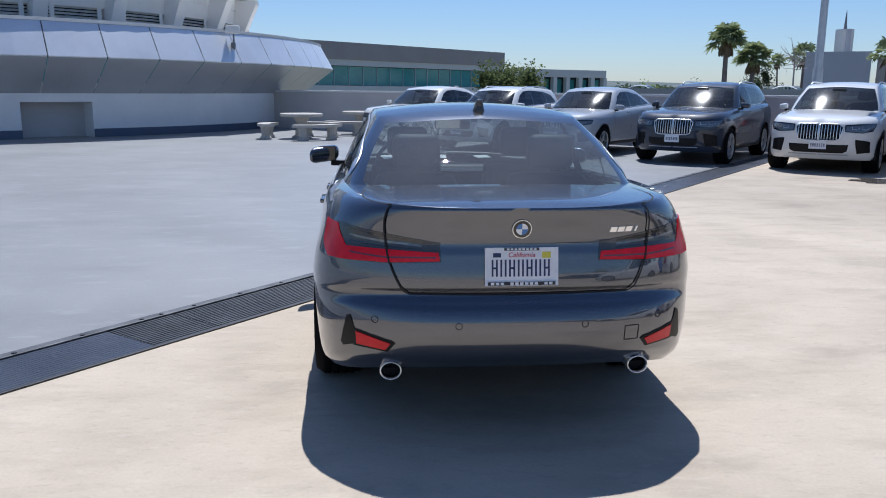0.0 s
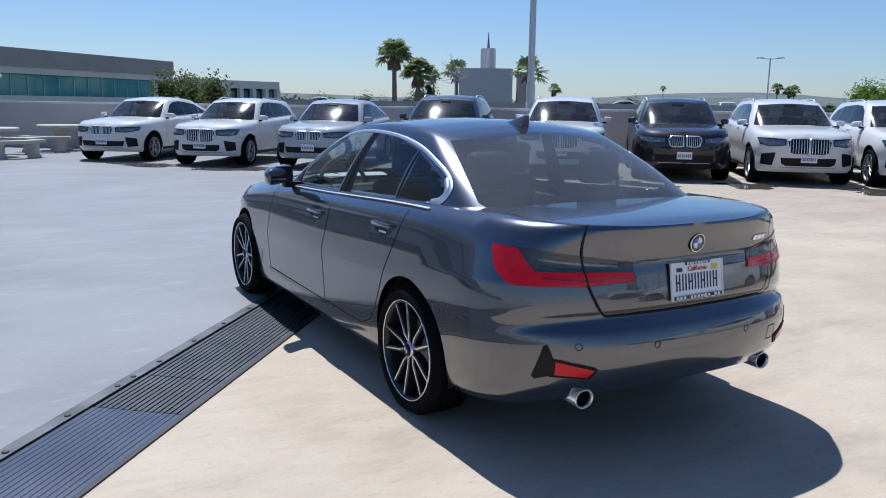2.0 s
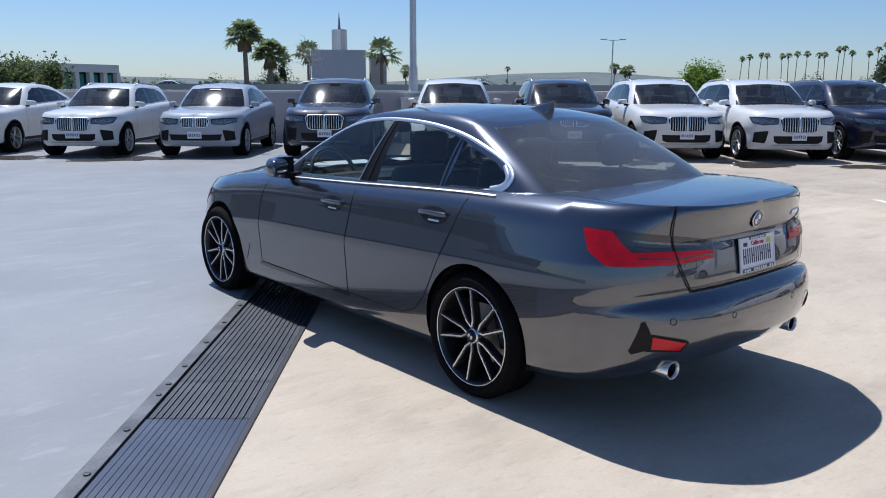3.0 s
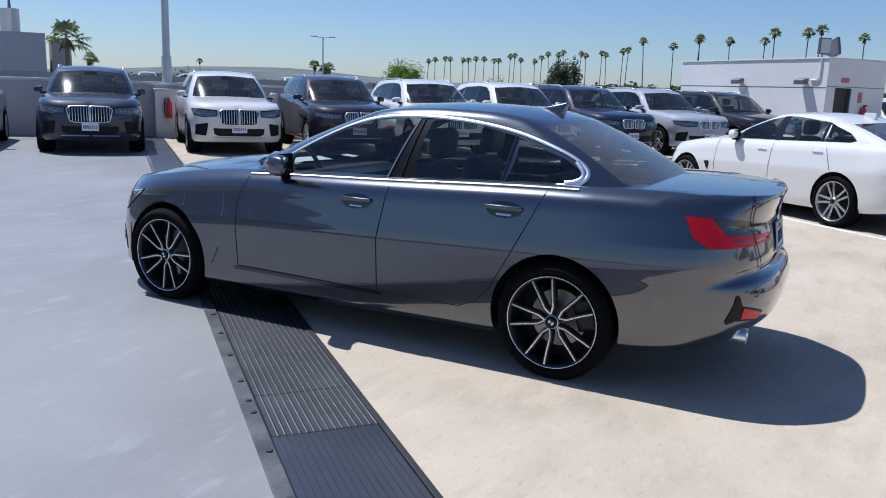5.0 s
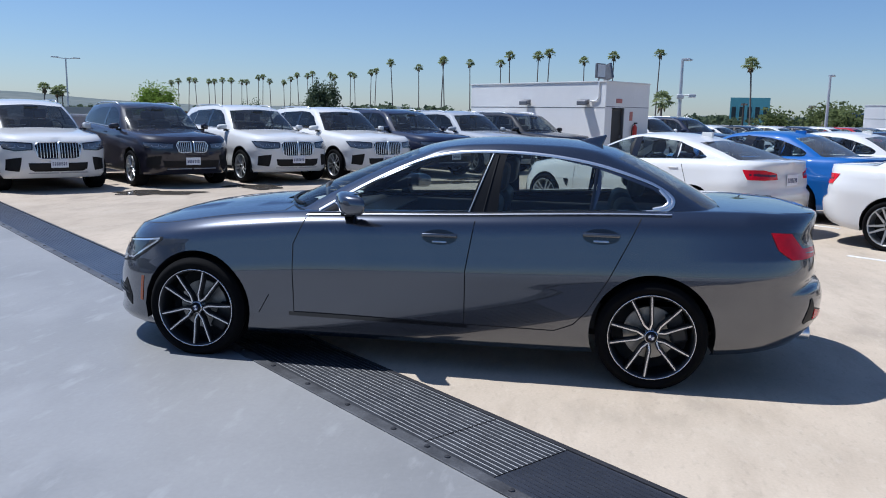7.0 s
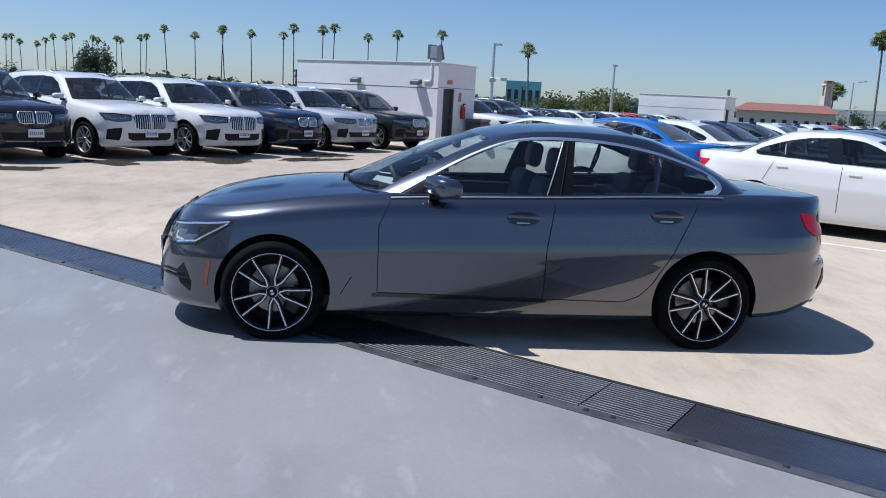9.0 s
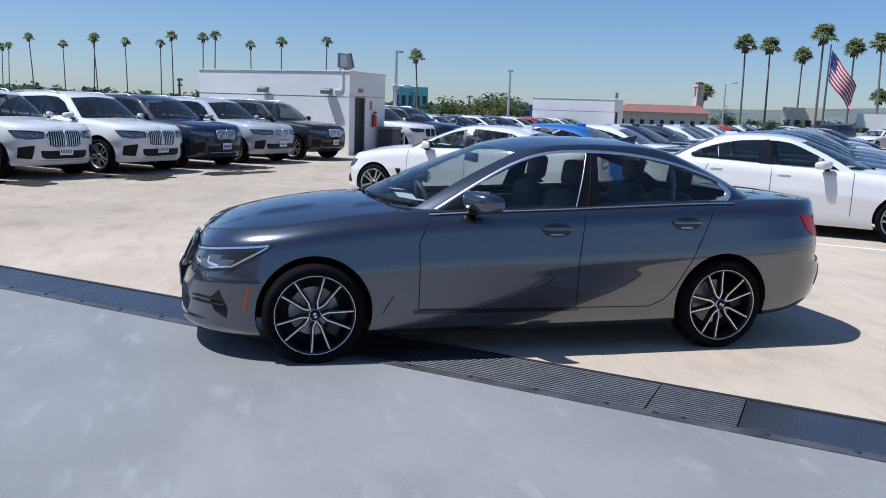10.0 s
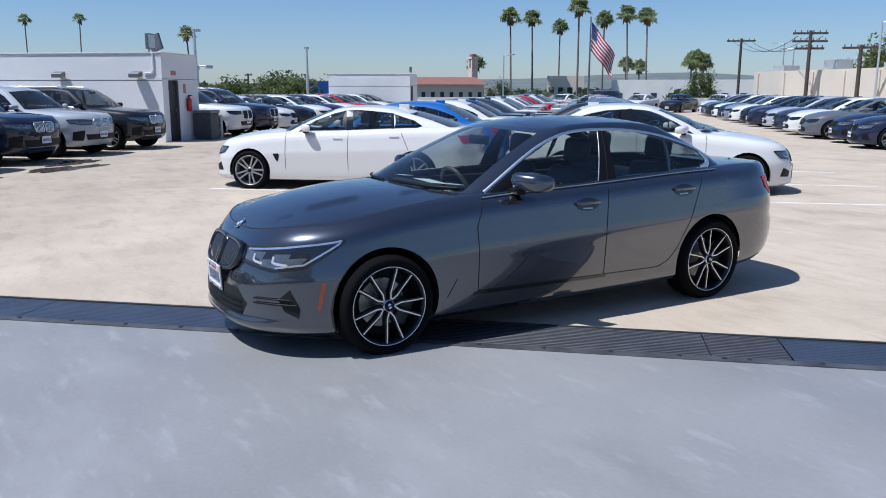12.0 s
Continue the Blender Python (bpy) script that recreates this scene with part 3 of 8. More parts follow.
def make_wheel(parent, R, rim, width, style, detail, name="wheel"):
    """A wheel whose outer face looks towards -x: rim barrel with tyre, spokes, hub cap and brake disc as its parts."""
    n = 40 if detail else 24
    h = width / 2
    bm = bmesh.new()
    lathe(bm, [(-h + 0.012, rim * 0.985), (-h + 0.004, rim * 1.0), (-h - 0.004, rim * 1.0), (-h, rim * 0.955), (-h + 0.03, rim * 0.93), (h * 0.6, rim * 0.88), (h, rim * 0.95)], n)
    w = part(name, bm, M["dark_alloy"] if style == "v" else M["silver_alloy"], parent, "", True)
    if style == "v":
        bm = bmesh.new()
        lathe(bm, [(-h + 0.002, rim * 1.004), (-h - 0.006, rim * 1.0), (-h - 0.006, rim * 0.985), (-h + 0.004, rim * 0.979)], n)
        part("rim_edge", bm, M["alloy"], w, "", True)
    bm = bmesh.new()
    side = [(-h + 0.006, rim), (-h - 0.012, rim + (R - rim) * 0.35), (-h - 0.014, rim + (R - rim) * 0.6), (-h + 0.004, R - 0.018), (-h + 0.022, R - 0.004)]
    tread = []
    if detail:
        for k in range(4):
            a = -h + 0.03 + k * (width - 0.06) / 4
            b = a + (width - 0.06) / 4
            tread += [(a, R), (b - 0.012, R), (b - 0.010, R - 0.007), (b - 0.002, R - 0.007)]
    else:
        tread = [(-h + 0.03, R), (h - 0.03, R)]
    lathe(bm, side + tread + [(-a, r) for a, r in side[::-1]], n)
    part("tyre", bm, M["rubber"], w, "", True)
    bm = bmesh.new()
    if style == "v":
        lathe(bm, [(h * 0.1, 0.0), (h * 0.1, rim * 0.62), (h * 0.1 + 0.02, rim * 0.62), (h * 0.1 + 0.02, 0.0)], n)
        part("brake_disc", bm, M["disc"], w)
        bm = bmesh.new()
    lathe(bm, [(h * 0.35, 0.02), (h * 0.35, rim * 0.93)], n)
    part("back_plate", bm, M["gap"], w)
    if detail:
        bm = bmesh.new()
        box(bm, -0.03, 0.06, -rim * 0.82, -rim * 0.42, -0.09, 0.09, 0.015)
        part("brake_caliper", bm, M["dark_alloy"], w)
    if style == "far":
        bm = bmesh.new()
        for k in range(5):
            a = 2 * math.pi * k / 5
            box(bm, -h + 0.006, -h + 0.03, -0.03, 0.03, 0.03, rim * 0.95, m=pose(0, 0, 0, math.degrees(a), 0, 0))
        part("spokes", bm, M["silver_alloy"], w)
        return w
    # spokes: pairs that leave the hub together, bend, and run on to the rim
    cast = bmesh.new()
    for k in range(10):
        pair, half = (k // 2, -1 if k % 2 == 0 else 1)
        c = 2 * math.pi * pair / 5 + math.pi / 2
        if style == "v":
            stops = ((3, 0.17), (17, 0.33), (14.2, 0.66), (13.8, 0.975))
        else:
            stops = ((24, 0.20), (14, 0.42), (12, 0.70), (11, 0.965))
        pts = [Vector((0, math.cos(c + half * radians(q)) * rim * r, math.sin(c + half * radians(q)) * rim * r)) for q, r in stops]
        kinds = ((0.0036, -h + 0.003, 0.006, "alloy", "spoke"), (0.0100, -h + 0.0085, 0.04, "dark_alloy", "spoke_side")) if style == "v" else ((0.0105, -h + 0.004, 0.008, "silver_alloy", "spoke"),)
        for wd, xo, dep, mat_, nm in kinds:
            bm = bmesh.new() if style == "v" else cast
            rows = []
            for i, p in enumerate(pts):
                d = (pts[min(i + 1, 3)] - pts[max(i - 1, 0)]).normalized()
                q = Vector((0, -d.z, d.y))
                dip = 0.016 * (1 - i / 3)
                ww = wd * (1.2 - 0.2 * i / 3)
                rows.append([bm.verts.new(p + q * ww + Vector((xo + dip, 0, 0))), bm.verts.new(p - q * ww + Vector((xo + dip, 0, 0))),
                             bm.verts.new(p - q * ww * 1.3 + Vector((xo + dip + dep, 0, 0))), bm.verts.new(p + q * ww * 1.3 + Vector((xo + dip + dep, 0, 0)))])
            for a, b in zip(rows, rows[1:]):
                for j in range(4):
                    bm.faces.new((a[j], a[(j + 1) % 4], b[(j + 1) % 4], b[j]))
            bm.faces.new(rows[0])
            bm.faces.new(rows[-1][::-1])
            bmesh.ops.recalc_face_normals(bm, faces=bm.faces[:])
            if style == "v":
                part(nm, bm, M[mat_], w)
    if style != "v":
        part("spokes", cast, M["silver_alloy"], w)
    bm = bmesh.new()
    k = 0.82 if style == "v" else 1.0
    lathe(bm, [(-h + 0.06, 0.052 * k), (-h + 0.024, 0.050 * k), (-h + 0.012, 0.038), (-h + 0.010, 0.034)], 20)
    part("hub", bm, M["alloy"] if style == "v" else M["silver_alloy"], w, "", True)
    bm = bmesh.new()
    lathe(bm, [(-h + 0.012, 0.034), (-h + 0.004, 0.033), (-h + 0.002, 0.001)], 16)
    part("hub_cap", bm, M["trim"], w, "", True)
    if detail:
        for q, mt in ((0, "white_badge"), (1, "plate_blue"), (2, "white_badge"), (3, "plate_blue")):
            bm = bmesh.new()
            vs = [bm.verts.new((-h - 0.0005, 0, 0))] + [bm.verts.new((-h - 0.0005, 0.017 * math.cos(radians(90 * q + 15 * i)), 0.017 * math.sin(radians(90 * q + 15 * i)))) for i in range(7)]
            bm.faces.new(vs)
            part("badge_quarter", bm, M[mt], w)
    return w


def put_wheels(car, P, style, detail):
    """Four wheels; the two of the other side are turned round."""
    w = make_wheel(car, P["R"], P["rim"], P["tw"], style, detail)
    spots = [(-1, P["fa"]), (-1, P["ra"]), (1, P["fa"]), (1, P["ra"])]
    for k, (side, y) in enumerate(spots):
        m = pose(side * P["track"], y, P.get("hub", P["R"]), P.get("turns", (0, 13, 26, 39))[k], 0, 0) @ (pose(0, 0, 0) if side < 0 else pose(0, 0, 0, 0, 0, 180))
        if k == 0:
            w.matrix_basis = m
            continue
        c = new("wheel", w.data)
        c.parent, c.matrix_basis = car, m
        for ch in w.children:
            o = new(ch.name.split(".")[0], ch.data)
            o.parent = c


def bevel_block(x0, x1, y0, y1, z0, z1, r, squash=None):
    """A soft rounded block; squash(co) may reshape it."""
    bm = bmesh.new()
    box(bm, x0, x1, y0, y1, z0, z1)
    bmesh.ops.bevel(bm, geom=bm.edges[:], offset=r, segments=4, affect="EDGES", profile=0.5)
    if squash:
        for v in bm.verts:
            v.co = Vector(squash(v.co.copy()))
    return bm


def shell(car, P, S, paint, fine):
    """Body shell with its panes: cuts wheel openings, doors, hood, trunk and windows, and makes each an object."""
    nr, ns, nf, lv = (20, 44, 20, 40) if fine else (8, 20, 9, 11)
    ss = np.concatenate((np.linspace(0, 2.5, nr + 1), np.linspace(2.5, 7.5, ns + 1)[1:], np.linspace(7.5, 10, nf + 1)[1:]))
    vs = np.linspace(0, 1, lv + 1)
    low, lid, green, roof = S["low"], S["lid"], S["green"], S["roof"]
    void = [("void", arch_poly(low, y, P.get("hub", P["R"]) + 0.008, P["arch"], 30 if fine else 18)) for y in (P["fa"], P["ra"])]
    doors = [(n, low.poly((1, 2), p, (2.0, 8.4))) for n, p in P["doors"]] if fine else []
    trunk = [("trunk_lid", P["trunk"](low))] if fine else []
    got = sheet(ss, vs, void + doors + trunk)
    body = Build()
    panels = {}
    for key, (pts, faces) in got.items():
        if key == "body":
            body.add(low, pts, faces)
        elif key != "void":
            panels.setdefault(key, []).append((low, pts, faces))
    # hood and deck
    top = []
    if fine:
        sh, st = lid.find((0, 1), 0.3, P["hood_y"], (5, 10))[0], lid.find((0, 1), 0.3, P["deck_y"], (0, 4))[0]
        top = [("hood", [(sh, 0.10), (7.2, 0.075), (8.2, 0.03), (10.1, 0.03), (10.1, 1.1), (sh, 1.1)]), ("trunk_lid", [(-0.1, -0.1), (P["trunk_s"], -0.1), (st, 0.16), (st, 1.1), (-0.1, 1.1)])]
    got = sheet(ss, np.linspace(0, 1, 11 if fine else 6), top)
    gb = green.f(np.linspace(0, 10, 200), np.zeros(200))
    for key, (pts, faces) in got.items():
        s, v = np.array([p[0] for p in pts]), np.array([p[1] for p in pts])
        p3 = lid.f(s, v)
        keep = []
        for f in faces:
            c = p3[f].mean(0)
            xe = np.interp(c[1], gb[:, 1], gb[:, 0], left=0, right=0)
            if p3[f][:, 0].max() > xe - 0.02 or not (gb[0, 1] + 0.03 < c[1] < gb[-1, 1] - 0.03):
                keep.append(f)
        if key == "body":
            body.add(lid, pts, keep)
        else:
            panels.setdefault(key, []).append((lid, pts, keep))
    # greenhouse
    panes = []
    for n, p in P["panes"]:
        panes.append((n, green.poly((1, 2), p, (1.2, 8.8))))
    ws, bg = P["screen"], P["backlight"]
    panes += [("windscreen", ws), ("rear_window", bg)]
    got = sheet(ss, np.linspace(0, 1, 13 if fine else 7), panes)
    for key, (pts, faces) in got.items():
        if key == "body":
            body.add(green, pts, faces)
        elif key in ("windscreen", "rear_window"):
            Build().add(green, pts, faces).done(key, M[P.get("glass_" + key, "glass")], car)
        else:
            for side in (-1, 1):
                Build().add(green, pts, faces, (side,)).done(key, M["trim" if key == "door_pillar" else P.get("side_glass", "glass")], car)
    got = sheet(ss, np.linspace(0, 1, 9 if fine else 5), [])
    body.add(roof, *got["body"])
    body.done("body", paint, car)
    for key, items in panels.items():
        if key in ("hood", "trunk_lid"):
            b = Build()
            for sk, pts, faces in items:
                b.add(sk, pts, faces)
            b.done(key, paint, car)
        else:
            for side in (-1, 1):
                b = Build()
                for sk, pts, faces in items:
                    b.add(sk, pts, faces, (side,))
                b.done(key, paint, car)
    # wheel housings, floor
    for y in (P["fa"], P["ra"]):
        for side in (-1, 1):
            bm = bmesh.new()
            n = 14
            rows = []
            for k in range(n + 1):
                a = math.pi * (-0.08 + 1.16 * k / n)
                c, q = math.cos(a) * (P["arch"] + 0.004), math.sin(a) * (P["arch"] + 0.004)
                rows.append([bm.verts.new((side * (P["W"] - i), y + c, P.get("hub", P["R"]) + q)) for i in (0.046, 0.34)])
            for a, b in zip(rows, rows[1:]):
                bm.faces.new((a[0], b[0], b[1], a[1]))
            bm.faces.new([r[1] for r in rows])
            part("wheel_housing", bm, M["gap"], car)
    part("underbody", new_box(-P["W"] + 0.085, P["W"] - 0.085, P["ra"] + P["arch"], P["fa"] - P["arch"], P["zs"] + 0.01, P["zs"] + 0.06), M["gap"], car)
    part("underbody", new_box(-P["W"] + 0.36, P["W"] - 0.36, P["ra"] - P["arch"], P["fa"] + P["arch"], P["zs"] + 0.065, P["zs"] + 0.12), M["gap"], car)
    part("underbody", new_box(-P["W"] + 0.25, P["W"] - 0.25, P["yrear"] + 0.32, P["ra"] - P["arch"] - 0.02, P["zs"] + 0.13, P["zs"] + 0.19), M["gap"], car)
    part("underbody", new_box(-P["W"] + 0.25, P["W"] - 0.25, P["fa"] + P["arch"] + 0.02, P["yfront"] - 0.28, P["zs"] + 0.03, P["zs"] + 0.09), M["gap"], car)
    if fine:
        for poly in [p for _, p in doors]:
            d = [q for q in densify(poly, 0.06)]
            ribbon(low, [(s, min(v, 0.999)) for s, v in d], 0.006, 0.0012, "panel_gap", M["gap"], car, closed=True)
        for n, poly in top[:1]:
            line = densify([(sh, 0.99), (sh, 0.10), (7.2, 0.075), (8.2, 0.03), (9.9, 0.03)], 0.1, False)
            ribbon(lid, line, 0.006, 0.0012, "panel_gap", M["gap"], car)
        line = densify([(st, 0.16), (P["trunk_s"], 0.0)], 0.05, False)
        ribbon(lid, line, 0.006, 0.0012, "panel_gap", M["gap"], car)
        line = densify(P["trunk_line"](low), 0.05, False)
        ribbon(low, line, 0.008, 0.0082, "panel_gap", M["gap"], car)


def seat(car, x, y, z, head=True):
    s = part("seat", bevel_block(x - 0.24, x + 0.24, y - 0.24, y + 0.28, z, z + 0.18, 0.06), M["leather"], car, "", True)
    bm = bevel_block(-0.23, 0.23, -0.07, 0.07, 0.0, 0.62, 0.06)
    bm.transform(pose(x, y - 0.22, z + 0.10, 14, 0, 0))
    part("backrest", bm, M["leather"], s, "", True)
    if head:
        bm = bevel_block(-0.13, 0.13, -0.05, 0.05, 0.0, 0.19, 0.045)
        bm.transform(pose(x, y - 0.40, z + 0.73, 8, 0, 0))
        part("headrest", bm, M["leather"], s, "", True)


def cabin(car, P, detail):
    """Seats, dashboard and steering wheel behind the glass."""
    z, wi = P["seat_z"], P["wb"] - 0.09
    for x in (-0.37, 0.37):
        seat(car, x, P["seat_y"], z)
        seat(car, x, P["seat_y"] - 0.86, z)
    part("rear_shelf", new_box(-wi - 0.01, wi + 0.01, P["gb"][0] + 0.14, P["seat_y"] - 1.02, P["belt_z"] - 0.08, P["belt_z"] - 0.04, 0.01), M["cabin"], car)
    y0 = P["seat_y"] + 0.58

    def slope(c):
        k = max(0.0, (c.y - y0) / 0.4)
        return (c.x * (1 - 0.22 * k * k), c.y, c.z - (0.05 * k + 0.05 * (c.x / wi) ** 2 if c.z > P["belt_z"] - 0.2 else 0))
    bm = bevel_block(-wi, wi, y0, P["gb"][1] - 0.10, P["belt_z"] - 0.35, P["belt_z"] + 0.005, 0.06, slope)
    part("dashboard", bm, M["cabin"], car, "", True)
    part("cabin_floor", new_box(-P["W"] + 0.05, P["W"] - 0.05, P["ra"] + P["arch"] + 0.03, P["fa"] - P["arch"] - 0.03, P["zs"] + 0.10, P["zs"] + 0.14), M["cabin"], car)
    for side in (-1, 1):
        part("door_lining", new_box(side * wi - 0.03, side * wi + 0.03, P["seat_y"] - 1.1, P["seat_y"] + 1.0, P["zs"] + 0.1, P["belt_z"] - 0.06, 0.01), M["cabin"], car)
    bm = bmesh.new()
    n = 24
    tube(bm, [(-0.37 + 0.18 * math.cos(2 * math.pi * k / n), 0.18 * 0.45 * math.sin(2 * math.pi * k / n), 0.18 * math.sin(2 * math.pi * k / n)) for k in range(n + 1)], 0.016, 8, False)
    bmesh.ops.translate(bm, verts=bm.verts[:], vec=(0, P["seat_y"] + 0.66, P["belt_z"] - 0.06))
    w = part("steering_wheel", bm, M["cabin"], car, "", True)
    bm = bevel_block(-0.46, -0.28, P["seat_y"] + 0.64, P["seat_y"] + 0.69, P["belt_z"] - 0.12, P["belt_z"] - 0.02, 0.02)
    part("hub", bm, M["cabin"], w, "", True)
    bm = bevel_block(-0.13, 0.13, P["gt"][1] + 0.14, P["gt"][1] + 0.17, P["roof_h"] - 0.20, P["roof_h"] - 0.13, 0.014)
    mir = part("rear_view_mirror", bm, M["gloss_black"], car)
    y = P["gt"][1] + 0.137
    bm = new_box(-0.122, 0.122, y - 0.004, y, P["roof_h"] - 0.195, P["roof_h"] - 0.135, 0.001)
    part("mirror_glass", bm, M["mirror"], mir, "silvered mirror glass")


def door_mirror(car, P, paint, side, simple=False):
    x, y, z = P["mirror"]

    def shape(c):
        t = (c.x - x) / 0.2
        return (c.x * 1.0 * side, c.y - 0.10 * t * t, c.z - 0.02 * t)
    bm = bevel_block(x, x + P.get("mw", 0.21), y - 0.07, y + 0.08, z - 0.058, z + 0.058, 0.045, shape)
    bmesh.ops.recalc_face_normals(bm, faces=bm.faces[:])
    m = part("door_mirror", bm, paint, car, "", True)
    if simple:
        return
    bm = new_box(min(side * (x - 0.07), side * (x + 0.06)), max(side * (x - 0.07), side * (x + 0.06)), y - 0.03, y + 0.04, z - 0.10, z - 0.06, 0.012)
    part("mirror_foot", bm, M["trim"], m)
    # the mirror's dark reflection is put into this pane's black colour
    bm = new_box(min(side * (x + 0.02), side * (x + 0.14)), max(side * (x + 0.02), side * (x + 0.14)), y - 0.086, y - 0.066, z - 0.055, z + 0.05, 0.006)
    part("mirror_glass", bm, M["gloss_black"], m)


def badge(car, at, radius, turn):
    """A round two-coloured badge: ring and four quarters."""
    m = pose(*at, *turn)
    bm = bmesh.new()
    lathe(bm, [(0.0, radius), (0.006, radius), (0.008, radius * 0.94), (0.008, 0.001)], 28, "z")
    bm.transform(m)
    b = part("round_badge", bm, M["gloss_black"], car, "", False)
    bm = bmesh.new()
    lathe(bm, [(0.006, radius * 1.03), (0.0095, radius * 1.0), (0.0095, radius * 0.93)], 28, "z")
    bm.transform(m)
    part("badge_ring", bm, M["chrome"], b)
    for q, mt in enumerate(("white_badge", "blue_badge", "white_badge", "blue_badge")):
        bm = bmesh.new()
        vs = [bm.verts.new((0, 0, 0.0092))] + [bm.verts.new((radius * 0.62 * math.cos(radians(90 * q + 15 * i)), radius * 0.62 * math.sin(radians(90 * q + 15 * i)), 0.0092)) for i in range(7)]
        bm.faces.new(vs)
        bm.transform(m)
        part("badge_quarter", bm, M[mt], b)


def lettering(name, text, size, depth, m, mat_, parent):
    """Raised letters, centred, standing on their baseline."""
    cu = bpy.data.curves.new(name, "FONT")
    cu.body, cu.size, cu.extrude, cu.align_x, cu.shear = text, size, depth, "CENTER", 0.2
    ob = bpy.data.objects.new(name, cu)
    me = bpy.data.meshes.new_from_object(ob)
    bm = bmesh.new()
    bm.from_mesh(me)
    bpy.data.objects.remove(ob)
    bpy.data.curves.remove(cu)
    bpy.data.meshes.remove(me)
    bm.transform(m)
    return part(name, bm, mat_, parent)


def number_plate(car, at, turn, full=True):
    """A plate in a frame; its writing as plain bars."""
    m = pose(*at, *turn)

    def bit(name, x0, x1, z0, z1, y0, y1, mat_, parent):
        bm = new_box(x0, x1, y0, y1, z0, z1)
        bm.transform(m)
        return part(name, bm, mat_, parent)
    p = bit("number_plate", -0.152, 0.152, -0.076, 0.076, -0.003, 0.0, M["plate"], car)
    if not full:
        bm = bmesh.new()
        for k in range(7):
            x = -0.125 + k * 0.0375
            box(bm, x, x + 0.009, -0.0045, -0.003, -0.036, 0.028)
            box(bm, x + 0.014, x + 0.023, -0.0045, -0.003, -0.036, 0.028)
        bm.transform(m)
        part("plate_bar", bm, M["plate_blue"], p)
        return
    for k in range(7):
        x = -0.128 + k * 0.0372
        for dx in (0.0, 0.0185):
            bit("plate_bar", x + dx, x + dx + 0.0075, -0.042, 0.03, -0.0045, -0.003, M["plate_blue"], p)
        if k % 2 == 0:
            bit("plate_bar", x, x + 0.026, -0.010, -0.002, -0.0046, -0.003, M["plate_blue"], p)
    lettering("state_name", "California", 0.030, 0.0012, m @ pose(0, -0.0042, 0.040, 90, 0, 0), M["plate_red"], p)
    bit("plate_bar", -0.122, -0.088, 0.040, 0.058, -0.0045, -0.003, M["plate_blue"], p)
    bit("plate_sticker", 0.088, 0.125, 0.036, 0.062, -0.0048, -0.003, M["sticker"], p)
    bit("plate_frame", -0.157, 0.157, 0.070, 0.081, -0.007, 0.001, M["plate"], p)
    bit("plate_frame", -0.157, 0.157, -0.081, -0.062, -0.007, 0.001, M["plate"], p)
    bit("plate_frame", -0.157, -0.149, -0.0615, 0.0695, -0.007, 0.001, M["plate"], p)
    bit("plate_frame", 0.149, 0.157, -0.0615, 0.0695, -0.007, 0.001, M["plate"], p)
    bit("plate_bar", -0.145, 0.145, -0.079, -0.064, -0.0085, -0.007, M["ink_black"], p)
    bit("plate_bar", -0.075, 0.075, 0.068, 0.080, -0.0085, -0.007, M["ink_black"], p)
    for k in range(13):
        if k not in (3, 10):
            x = -0.132 + k * 0.0208
            bit("plate_bar", x, x + 0.014, -0.077, -0.066, -0.0095, -0.0085, M["plate"], p)
    for k in range(8):
        bit("plate_bar", -0.064 + k * 0.0165, -0.053 + k * 0.0165, 0.070, 0.078, -0.0095, -0.0085, M["plate"], p)


